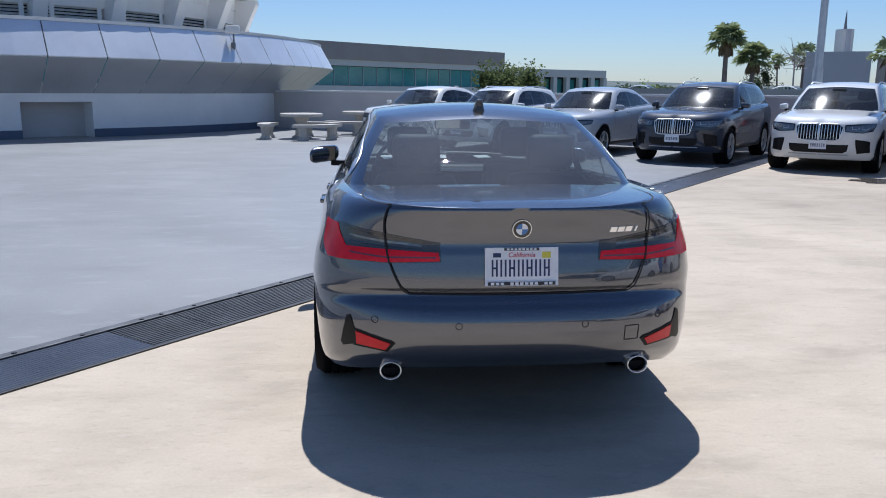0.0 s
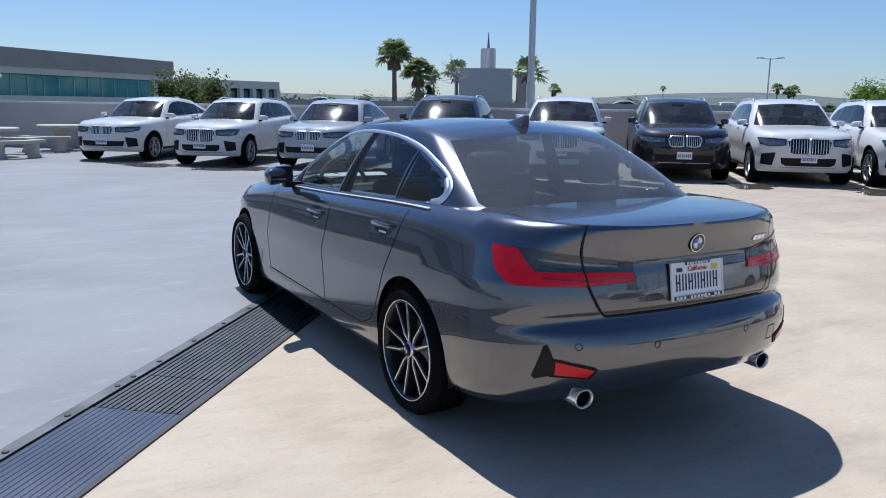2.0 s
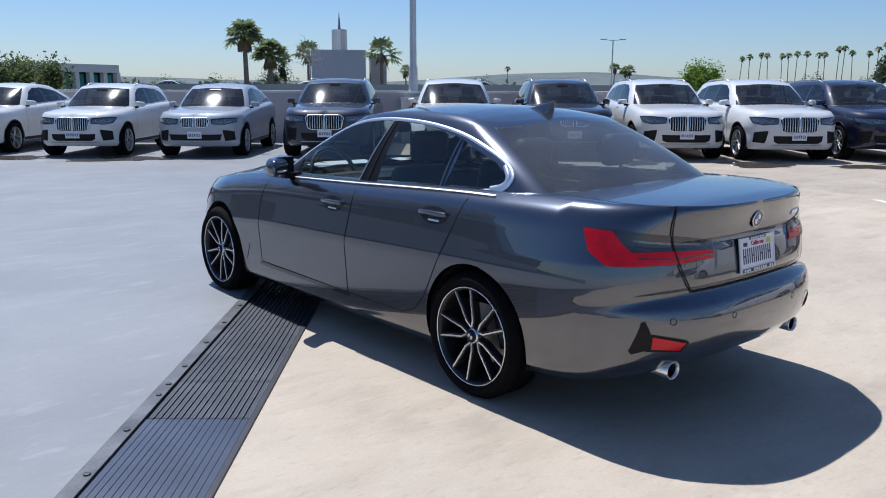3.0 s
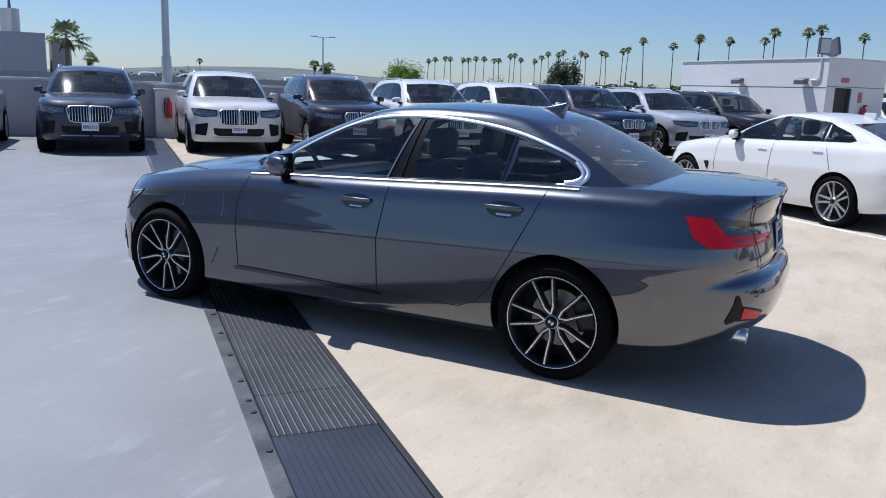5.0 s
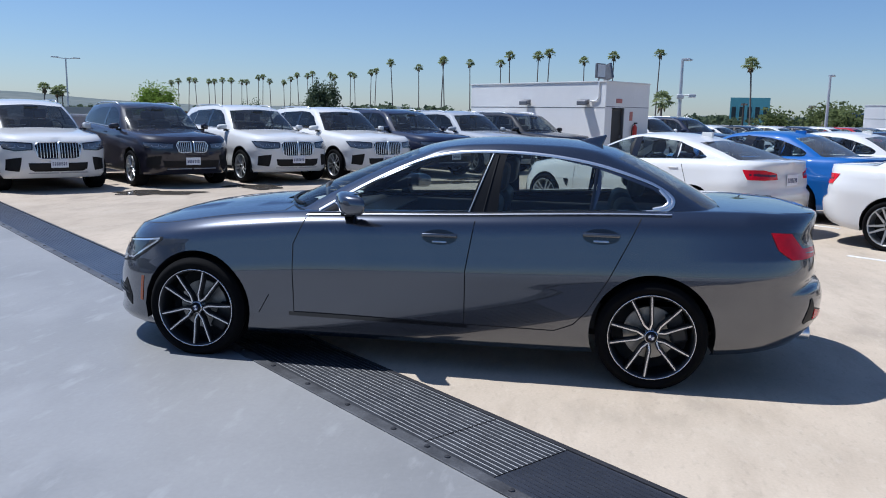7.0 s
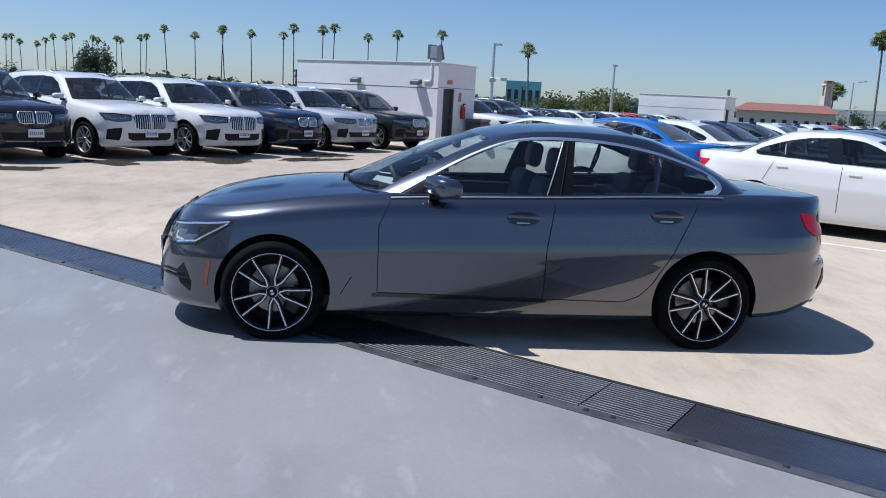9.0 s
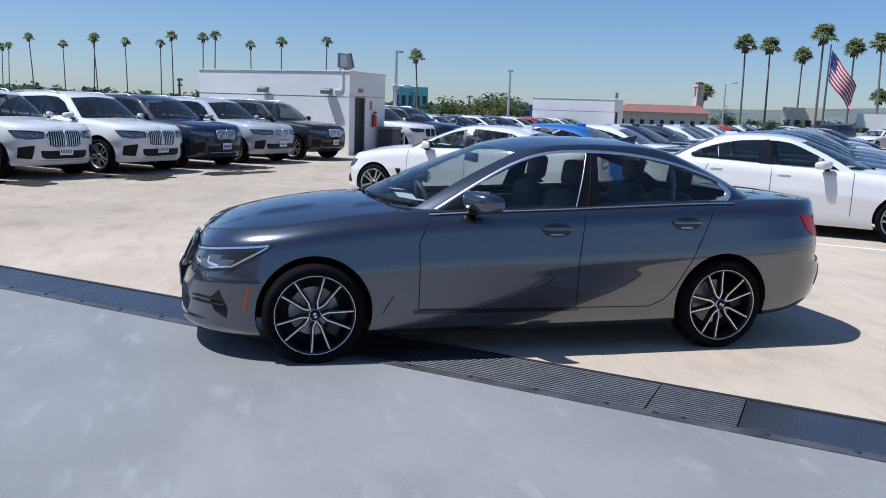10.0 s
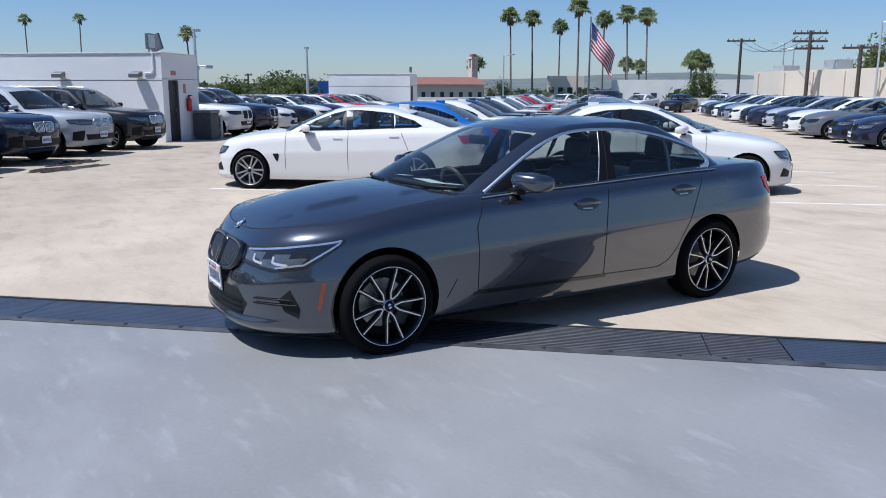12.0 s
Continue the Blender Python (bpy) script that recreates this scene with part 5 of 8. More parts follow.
SEDAN["face"] = dict(
    head=[(0.31, 0.665), (0.335, 0.585), (0.58, 0.565), (0.74, 0.60), (0.78, 0.70), (0.55, 0.695)],
    kidney=[(0.015, 0.70), (0.22, 0.695), (0.28, 0.65), (0.235, 0.52), (0.10, 0.495), (0.015, 0.51)],
    intake=[(0.0, 0.42), (0.36, 0.415), (0.45, 0.33), (0.40, 0.25), (0.0, 0.245)], side=[(0.58, 0.38), (0.72, 0.44), (0.745, 0.30), (0.60, 0.29)],
    tail=[(0.80, 0.93), (0.60, 0.93), (0.36, 0.88), (0.36, 0.80), (0.60, 0.79), (0.80, 0.80)], plate=[(0, 0.40), (0, 0.785)], badge=[(0.0, 0.775)])
SUV = dict(
    W=1.0, R=0.375, rim=0.272, tw=0.27, track=0.85, fa=1.4875, ra=-1.4875, arch=0.425, zs=0.27, yrear=-2.55, yfront=2.34, ar=0.75, nr=3.4, af=0.85, nf=3.0,
    bow=curve((-2.6, 0.98), (-1.4, 1.0), (0, 0.985), (1.4, 0.99), (2.4, 0.98)),
    zbot=curve((-2.6, 0.42), (-2.1, 0.36), (-1.0, 0.27), (1.0, 0.27), (1.9, 0.26), (2.4, 0.28)),
    ztop=curve((2.36, 0.98), (2.1, 1.01), (1.5, 1.07), (0.9, 1.12), (0.6, 1.15), (-0.5, 1.19), (-1.9, 1.24), (-2.4, 1.20), (-2.6, 1.15)),
    zc=curve((2.36, 0.96), (2.22, 1.03), (1.9, 1.10), (1.4, 1.15), (1.0, 1.18), (0.0, 1.2), (-2.2, 1.24), (-2.6, 1.16)),
    dx=curve((0, 0.07), (0.06, 0.03), (0.2, 0.015), (0.4, 0.02), (0.6, 0.0), (0.7, 0.004), (0.85, 0.03), (0.95, 0.06), (1.0, 0.10)),
    yf=curve((0, 2.22), (0.08, 2.30), (0.3, 2.355), (0.6, 2.36), (0.85, 2.34), (0.95, 2.29), (1.0, 2.21)),
    yr=curve((0, -2.44), (0.1, -2.52), (0.3, -2.565), (0.42, -2.555), (0.5, -2.51), (0.8, -2.50), (1.0, -2.44)),
    zroof=curve((0.25, 1.655), (0.0, 1.705), (-0.5, 1.742), (-1.2, 1.735), (-1.8, 1.70), (-2.2, 1.65)), crown=0.045,
    gb=(-2.46, 1.06), gt=(-2.18, 0.27), wb=0.885, wt=0.675, gar=0.35, gnr=3.2, gaf=0.55, gnf=2.6, tar=0.28, taf=0.20,
    gbow=curve((-2.5, 0.93), (-1.2, 0.985), (-0.2, 1.0), (0.5, 0.99), (1.2, 0.96)), bulge=0.02,
    doors=[], panes=[("door_window", [(0.58, 1.185), (-0.40, 1.215), (-0.36, 1.62), (-0.05, 1.60), (0.22, 1.49)]), ("door_pillar", [(-0.40, 1.215), (-0.50, 1.22), (-0.46, 1.625), (-0.36, 1.62)]),
           ("door_window", [(-0.50, 1.22), (-1.36, 1.245), (-1.28, 1.595), (-0.46, 1.625)]),
           ("quarter_window", [(-1.42, 1.25), (-1.90, 1.275), (-1.95, 1.32), (-1.75, 1.50), (-1.34, 1.59)])],
    screen=[(8.35, 0.05), (8.6, 0.03), (10.1, 0.03), (10.1, 0.95), (8.4, 0.92)], backlight=[(-0.1, 0.15), (1.6, 0.15), (1.6, 0.9), (-0.1, 0.9)],
    seat_y=-0.05, seat_z=0.62, belt_z=1.20, roof_h=1.73, mirror=(0.92, 0.66, 1.23), mw=0.18, side_glass="tinted", glass_rear_window="tinted", glass_windscreen="screen", rails=True,
    face=dict(head=[(0.44, 0.915), (0.45, 0.805), (0.72, 0.785), (0.87, 0.82), (0.91, 0.935), (0.72, 0.935)], kidney=[(0.012, 0.935), (0.34, 0.93), (0.41, 0.88), (0.36, 0.66), (0.28, 0.63), (0.012, 0.63)],
              intake=[(0.0, 0.56), (0.52, 0.56), (0.50, 0.44), (0.42, 0.40), (0.0, 0.40)], side=[(0.62, 0.66), (0.85, 0.62), (0.86, 0.42), (0.66, 0.40)],
              tail=[(0.88, 1.06), (0.60, 1.06), (0.42, 1.03), (0.42, 0.95), (0.66, 0.93), (0.88, 0.94)], plate=[(0, 0.545), (0, 0.85)], badge=[(0.0, 0.985)]))
OLD_SUV = dict(SUV, face=dict(SUV["face"], kidney=[(0.03, 0.93), (0.28, 0.93), (0.33, 0.87), (0.29, 0.74), (0.22, 0.72), (0.03, 0.73)], head=[(0.38, 0.90), (0.40, 0.80), (0.66, 0.79), (0.88, 0.84), (0.90, 0.92), (0.66, 0.92)],
               intake=[(0.0, 0.56), (0.60, 0.56), (0.56, 0.42), (0.0, 0.42)]))
COUPE_SUV = scaled(SUV, 0.945, 0.945, 0.925, zroof=curve((0.24, 1.525), (0.0, 1.575), (-0.5, 1.608), (-1.0, 1.575), (-1.5, 1.46), (-1.9, 1.32)), gt=(-1.72, 0.255), tar=0.25, rails=False, roof_h=1.6,
                   panes=[("door_window", [(0.55, 1.10), (-0.38, 1.125), (-0.34, 1.49), (-0.05, 1.475), (0.21, 1.38)]), ("door_pillar", [(-0.38, 1.125), (-0.47, 1.13), (-0.43, 1.49), (-0.34, 1.49)]),
                          ("door_window", [(-0.47, 1.13), (-1.25, 1.155), (-1.2, 1.41), (-0.43, 1.49)]), ("quarter_window", [(-1.31, 1.16), (-1.68, 1.18), (-1.72, 1.21), (-1.26, 1.39)])])
COUPE_SUV["face"] = {k: [(x * 0.945, z * 0.925) for x, z in v] for k, v in OLD_SUV["face"].items()}
SMALL_SUV = scaled(SUV, 0.91, 0.905, 0.92)
FASTBACK = dict(SEDAN, vent=True, mw=0.17, glass_windscreen="screen", side_glass="glass", gb=(-2.12, 1.03), gt=(-1.25, 0.05), zroof=curve((0.06, 1.345), (-0.1, 1.372), (-0.3, 1.388), (-0.55, 1.392), (-0.85, 1.375), (-1.25, 1.305)), roof_h=1.39, wt=0.57,
                panes=[("door_window", [(0.60, 0.955), (-0.262, 0.995), (-0.215, 1.315), (0.03, 1.255), (0.31, 1.145)]), ("door_pillar", [(-0.262, 0.995), (-0.375, 1.0), (-0.325, 1.322), (-0.215, 1.315)]),
                       ("door_window", [(-0.375, 1.0), (-1.03, 1.02), (-0.99, 1.275), (-0.42, 1.322), (-0.325, 1.322)]), ("quarter_window", [(-1.055, 1.02), (-1.42, 1.035), (-1.53, 1.07), (-1.38, 1.16), (-1.015, 1.268)])])


def generic(name, P, style, bars, near):
    """Another parked car, its paint left to each copy's colour."""
    car = empty(name, "parked car", "car")
    S = skins(P)
    low, green = S["low"], S["green"]
    shell(car, P, S, M["paint"], False)
    put_wheels(car, P, style, False)
    if near:
        cabin(car, P, False)
    else:
        part("cabin_block", new_box(-P["wb"] + 0.12, P["wb"] - 0.12, P["gb"][0] + 0.5, P["gb"][1] - 0.45, P["zs"] + 0.1, P["belt_z"] - 0.05), M["cabin"], car)
    F = P["face"]
    g = lambda p: low.find((0, 2), p[0], p[1], (7.6, 10))
    q = lambda p: low.find((0, 2), p[0], p[1], (0, 2.35))
    for side in (-1, 1):
        door_mirror(car, P, M["paint"], side, not near)
        patch(low, [g(p) for p in F["head"]], 0.004, "head_lamp", M["lamp_inner" if near else "lamp_dark"], car, "", side, (12, 6))
        if near:
            ribbon(low, [g(p) for p in densify(F["head"], 0.04)], 0.022, 0.0052, "lamp_seal", M["lamp_dark"], car, (side,), closed=True)
        hc = np.mean(np.array(F["head"]), 0)
        for dx in (-0.10, 0.05) if near else ():
            c = (hc[0] + dx, hc[1])
            ribbon(low, densify([g((c[0] - 0.035, c[1] + 0.025)), g((c[0] - 0.03, c[1] - 0.02)), g((c[0] + 0.05, c[1] - 0.026)), g((c[0] + 0.085, c[1] + 0.012))], 0.04, False), 0.006, 0.006, "lamp_line", M["faint_lamp"], car, (side,))
        K = F["kidney"]
        patch(low, [g(p) for p in K], 0.006, "kidney_grille", M["gap"], car, "", side, (8, 6), 0.02)
        ribbon(low, [g(p) for p in densify(K, 0.05)], 0.018, 0.008, "grille_frame", M["chrome" if bars == "chrome" else "gloss_black"], car, (side,), thick=0.012, closed=True)
        kx, z0, z1 = max(p[0] for p in K), min(p[1] for p in K), max(p[1] for p in K)
        if near:
            for k in range(7):
                x = 0.02 + (kx - 0.05) * (k + 0.6) / 7
                ribbon(low, [g((x, z0 + 0.02 + (z1 - z0 - 0.04) * i / 4)) for i in range(5)], 0.012, 0.008, "grille_bar", M["chrome" if bars == "chrome" else "trim"], car, (side,), thick=0.010)
        patch(low, [g(p) for p in F["intake"]], 0.003, "lower_intake", M["trim"], car, "", side, (8, 4))
        if near:
            patch(low, [g(p) for p in F["side"]], 0.003, "side_intake", M["trim"], car, "", side, (5, 4))
        patch(low, [q(p) for p in F["tail"]], 0.004, "tail_lamp", M["red_lens"], car, "", side, (10, 5))
        if near:
            tx, tz = [p[0] for p in F["tail"]], [p[1] for p in F["tail"]]
            xa, xb, za, zb = min(tx) + 0.03, max(tx) - 0.03, min(tz), max(tz)
            ribbon(low, [q((xa + (xb - xa) * k / 6, za + (zb - za) * (0.42 + 0.12 * k / 6))) for k in range(7)], (zb - za) * 0.22, 0.006, "lamp_line", M["dark_red"], car, (side,))
        for y, z in ((-0.13, 0.0), (-1.08, 0.04)) if near else ():
            y, z = y * P["fa"] / 1.4255, (P["belt_z"] - 0.12) + z
            s, v = low.find((1, 2), y, z, (2.5, 7.5))
            x = low.f(np.array([s]), np.array([v]))[0][0]
            bm = new_box(min(side * (x - 0.01), side * (x + 0.014)), max(side * (x - 0.01), side * (x + 0.014)), y - 0.08, y + 0.08, z - 0.004, z + 0.012, 0.004)
            part("door_handle", bm, M["paint"], car)
        if near:
            pl = [poly for n, poly in P["panes"] if n == "door_pillar"][0]
            b0, b1, t1, t0 = pl
            col = [green.find((1, 2), (b0[0] + b1[0]) / 2 + ((t0[0] + t1[0]) / 2 - (b0[0] + b1[0]) / 2) * k / 6, (b0[1] + b1[1]) / 2 + ((t0[1] + t1[1]) / 2 - (b0[1] + b1[1]) / 2) * k / 6, (1.2, 8.8)) for k in range(7)]
            ribbon(green, col, abs(b1[0] - b0[0]) * 0.98, 0.003, "pillar_cover", M["gloss_black"], car, (side,))
            w2, w3 = P["panes"][2][1], P["panes"][3][1]
            u0, u1 = ((w2[1][0] + w3[0][0]) / 2, w2[1][1]), ((w2[2][0] + w3[-1][0]) / 2, w3[-1][1])
            col = [green.find((1, 2), u0[0] + (u1[0] - u0[0]) * k / 6, u0[1] + (u1[1] - u0[1]) * k / 6, (1.2, 8.8)) for k in range(7)]
            ribbon(green, col, 0.045, 0.003, "pillar_cover", M["gloss_black"], car, (side,))
            if bars == "chrome":
                zl = min(p[1] for p in F["intake"]) - 0.03
                ribbon(low, [g((0.02 + 0.5 * k / 6, zl)) for k in range(7)], 0.020, 0.003, "lip_trim", M["silver_alloy"], car, (side,), thick=0.006)
        if near and style != "suv":
            lo = P["panes"][0][1][0], P["panes"][-1][1][1]
            line = [S["green"].find((1, 2), lo[0][0] + (lo[1][0] - lo[0][0]) * k / 12, lo[0][1] - 0.012 + (lo[1][1] - lo[0][1]) * k / 12, (1.2, 8.8)) for k in range(13)]
            ribbon(S["green"], line, 0.016, 0.002, "window_trim", M["chrome"], car, (side,), thick=0.005)
        if P.get("rails"):
            xr = P["wt"] * 0.96
            zs_ = lambda y: float(P["zroof"](np.array(y))) - P["crown"] * 0.9
            pts = [(side * xr * float(P["gbow"](np.array(y))), y, zs_(y) + (0.035 if 0 < k < 8 else -0.005)) for k, y in enumerate(np.linspace(P["gt"][0] + 0.35, P["gt"][1] - 0.35, 9))]
            part("roof_rail", tube(bmesh.new(), pts, 0.014, 6), M["trim"] if bars != "chrome" else M["chrome"], car, "", True)
        if near:
            for yw, key in ((0.78, "front"), (-0.305, "mid"), (-1.2, "rear")):
                k = P["fa"] / 1.4255
                pts = [low.find((1, 2), yw * k + (0.0 if key != "rear" else (i - 8) * 0.035), P["zs"] + 0.14 + (P["belt_z"] - P["zs"] - 0.16) * i / 8, (2.3, 7.9)) for i in range(9)]
                ribbon(low, pts, 0.008, 0.0015, "panel_gap", M["gap"], car, (side,))
        if near and P.get("vent"):
            # slanted vent behind the front wheel
            k = P["fa"] / 1.4255
            patch(low, [low.find((1, 2), y * k, z, (2.3, 7.9)) for y, z in ((1.00, 0.60), (0.90, 0.605), (0.885, 0.57), (0.915, 0.47), (0.945, 0.49))], 0.003, "fender_vent", M["trim"], car, "", side, (4, 5), 0.004)
    if near and P["R"] > 0.34:
        # dark rims of the wheel openings and the sill
        for yw in (P["fa"], P["ra"]):
            arc = [low.find((1, 2), yw + (P["arch"] + 0.012) * math.cos(t), P["R"] + 0.004 + (P["arch"] + 0.012) * math.sin(t), (1.2, 8.8)) for t in np.linspace(-0.05, math.pi + 0.05, 21)]
            ribbon(low, arc, 0.026, 0.002, "arch_trim", M["trim"], car, (-1, 1), thick=0.006)
        sill = [low.find((1, 2), y, P["zs"] + 0.055, (2.3, 7.9)) for y in np.linspace(P["ra"] + P["arch"] + 0.03, P["fa"] - P["arch"] - 0.03, 12)]
        ribbon(low, sill, 0.07, 0.002, "sill_trim", M["trim"], car, (-1, 1), thick=0.006)
    fy = float(P["yf"](np.array(0.5)))
    number_plate(car, (0, fy + 0.02, F["plate"][0][1]), (0, 0, 180), False)
    number_plate(car, (0, float(P["yr"](np.array(0.7))) - 0.02, F["plate"][1][1]), (0, 0, 0), False)
    part("roof_fin", new_box(-0.02, 0.02, P["gt"][0] + 0.1, P["gt"][0] + 0.28, P["roof_h"] - 0.06, P["roof_h"] + 0.02, 0.008), M["paint"], car)
    if near:
        bm = new_box(-0.15, 0.15, -0.10, 0.10, 0, 0.002)
        bm.transform(pose(0.34, P["gb"][1] - 0.36, P["belt_z"] + 0.022, 6, 0, 10))
        part("dashboard_paper", bm, M["paper"], car)
    return car


COLORS = dict(white=(0.71, 0.70, 0.675), silver=(0.40, 0.42, 0.45), black=(0.010, 0.010, 0.012), navy=(0.012, 0.016, 0.040), slate=(0.028, 0.036, 0.056), plum=(0.014, 0.012, 0.020),
              blue=(0.014, 0.12, 0.40), grey=(0.11, 0.115, 0.125), red=(0.42, 0.015, 0.02), steel=(0.20, 0.23, 0.28))
CAR_NAMES = dict(white="white", silver="silver", black="black", navy="dark navy", slate="dark slate-grey", plum="black-plum", blue="bright blue", grey="graphite grey", red="red", steel="steel-blue")


def place_car(base, m, color, label, group, kind="suv_car"):
    c = copy_thing(base, m)
    c.name = kind
    for o in (c, *c.children_recursive):
        o.color = (*COLORS[color], 1)
        if o is not c:
            o.name = o.name.split(".")[0]
    return tagged(c, label, "car", group)


# ---- deck ----
DRAIN = Vector((0.6455, 0.7638))       # along the drain, to the parapet
ACROSS = Vector((-0.7638, 0.6455))     # towards the coated side
HEADING = math.degrees(math.atan2(-DRAIN.x, DRAIN.y))


def dr(a, b, z=0.0):
    """A place from metres along the drain and across it."""
    p = DRAIN * a + ACROSS * b
    return (p.x, p.y, z)


def at(a, b, turn=0.0, z=0.0):
    """A pose there; turn 0 heads along the drain."""
    return pose(*dr(a, b, z), 0, 0, HEADING + turn)


FRAME = at(0, 0)


def slab(name, pts, z0, z1, mat_, label, category="floor"):
    bm = bmesh.new()
    top = [bm.verts.new((x, y, z1)) for x, y in pts]
    bot = [bm.verts.new((x, y, z0)) for x, y in pts]
    bm.faces.new(top)
    bm.faces.new(bot[::-1])
    for k in range(len(pts)):
        j = (k + 1) % len(pts)
        bm.faces.new((top[k], bot[k], bot[j], top[j]))
    bmesh.ops.recalc_face_normals(bm, faces=bm.faces[:])
    return tagged(part(name, bm, mat_), label, category, kind="structure")


A0, A1, B0, B1 = -34.0, 17.3, -66.0, 34.0
E0, E1 = 0.80, 1.37
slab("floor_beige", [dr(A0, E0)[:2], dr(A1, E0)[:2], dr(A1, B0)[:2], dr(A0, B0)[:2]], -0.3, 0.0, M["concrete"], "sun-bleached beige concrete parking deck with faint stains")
slab("floor_grey", [dr(A0, B1)[:2], dr(A1, B1)[:2], dr(A1, E1)[:2], dr(A0, E1)[:2]], -0.3, 0.004, M["coating"], "grey coated parking deck with pale scuffs")
slab("drain_bed", [dr(A0, E1)[:2], dr(A1, E1)[:2], dr(A1, E0)[:2], dr(A0, E0)[:2]], -0.3, -0.03, M["gap"], "dark bed of the drain channel", "drain")


def ridge_plate(name, a0, a1, b0, b1, mat_, parent, ridges=15, sharp=False):
    """A ribbed cover plate of the drain, its ribs along the drain; sharp: narrow ribs whose pale crests stand for the
    sun's glint.
    """
    step = (b1 - b0) / ridges
    prof, crest = [], []
    for k in range(ridges):
        b = b0 + k * step
        if sharp:
            crest += [len(prof)]
            prof += [(b, 0.0045), (b + step * 0.11, 0.0031), (b + step * 0.14, 0.002), (b + step * 0.80, 0.002), (b + step * 0.83, -0.006), (b + step * 0.96, -0.006)]
        else:
            prof += [(b, 0.003), (b + step * 0.86, 0.003), (b + step * 0.89, 0.0), (b + step * 0.97, 0.0)]
    prof += [(b1, 0.004)]
    vs, fs = [], []
    for a in (a0, a1):
        vs += [dr(a, b, z) for b, z in prof]
        vs += [dr(a, b0, -0.025), dr(a, b1, -0.025)]
    n = len(prof) + 2
    for k in range(len(prof) - 1):
        fs.append((k, k + n, k + n + 1, k + 1)[::-1])
    fs += [(n - 2, 0, n, 2 * n - 2), (n - 3, n - 1, 2 * n - 1, 2 * n - 3)]
    ob = from_data(name, vs, fs, mat_, parent)
    ob.data.materials.append(M["crest"])
    for k in crest:
        ob.data.polygons[k].material_index = 1
    return ob


drain = empty("deck_drain", "long ribbed steel drain cover between the two deck surfaces", "drain", kind="structure")
PLATES = [-33.5 + 2.44 * k for k in range(21)]
PLATE_SHIFT = 0.30
for k, a in enumerate(PLATES):
    a = a + PLATE_SHIFT
    # one length is cut in two: a worn smooth piece in the sky-sheen tone and a ribbed one
    for a0, a1, ribbed in ((a, a + 1.95, False), (a + 1.95, a + 2.44, True)) if k == 12 else ((a, a + 2.44, k == 13),):
        ridge_plate("drain_plate", a0 + 0.004, a1 - 0.004, E0 + 0.022, E1 - 0.065, M["grate"] if ribbed else M["grate_sheen"], drain, sharp=ribbed)
bm = bmesh.new()
box(bm, E0 - 0.012, E0 + 0.018, A0, A1, -0.1, 0.010, 0.003)
bm.transform(FRAME @ Matrix.Diagonal((-1, 1, 1, 1)))
bmesh.ops.recalc_face_normals(bm, faces=bm.faces[:])
part("edge_angle", bm, M["steel_edge"], drain, "worn bare steel edge")
bm = bmesh.new()
box(bm, E1 - 0.060, E1 + 0.015, A0, A1, -0.1, 0.012, 0.004)
bm.transform(FRAME @ Matrix.Diagonal((-1, 1, 1, 1)))
bmesh.ops.recalc_face_normals(bm, faces=bm.faces[:])
part("edge_angle", bm, M["edge_grey"], drain, "scuffed grey steel edge")
bm = bmesh.new()
lathe(bm, [(0.012, 0.016), (0.018, 0.014), (0.020, 0.001)], 10, "z")
bolt = part("bolt", bm, M["steel_edge"], drain)
bolt.matrix_basis = pose(*dr(-1.55, 1.338))
for k in range(1, 44):
    shared("bolt", bolt, drain, pose(*dr(-8 + 0.42 * k, 1.338)))

# stall stripes on the beige deck
M["stripe"] = material("white_road_paint", (0.72, 0.70, 0.66), 0.8, vary=0.1, scale=3, fine=40, stain=(0.5, 0.46, 0.39), stain_scale=2.0, stain_amount=0.7)
for k in range(20):
    for a0, a1 in ((-5.7, -0.2), (1.0, 5.6), (-13.6, -8.4)):
        b = -6.25 - 2.5 * k
        bm = new_box(-b - 0.05, -b + 0.05, a0, a1, 0.0, 0.004)
        bm.transform(FRAME)
        s = part("stall_stripe", bm, M["stripe"])
        tagged(s, "faded white painted parking stall line on concrete", "line", "stall lines", "structure")

# dark glossy patches of uneven outline before the row of cars
rnd = random.Random(8)
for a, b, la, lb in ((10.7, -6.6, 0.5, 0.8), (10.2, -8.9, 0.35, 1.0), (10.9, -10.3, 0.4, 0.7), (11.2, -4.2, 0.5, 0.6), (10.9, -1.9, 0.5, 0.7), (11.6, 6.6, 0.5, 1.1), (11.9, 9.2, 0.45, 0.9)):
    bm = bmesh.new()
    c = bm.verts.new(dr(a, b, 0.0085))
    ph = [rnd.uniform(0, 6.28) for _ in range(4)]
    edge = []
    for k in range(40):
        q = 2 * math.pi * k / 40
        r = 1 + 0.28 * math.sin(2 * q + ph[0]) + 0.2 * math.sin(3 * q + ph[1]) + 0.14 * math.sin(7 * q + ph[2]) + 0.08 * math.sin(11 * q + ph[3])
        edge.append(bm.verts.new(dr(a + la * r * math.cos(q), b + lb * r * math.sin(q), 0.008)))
    for k in range(40):
        bm.faces.new((c, edge[k], edge[(k + 1) % 40]))
    bmesh.ops.recalc_face_normals(bm, faces=bm.faces[:])
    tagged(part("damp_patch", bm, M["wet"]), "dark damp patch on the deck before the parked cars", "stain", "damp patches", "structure")

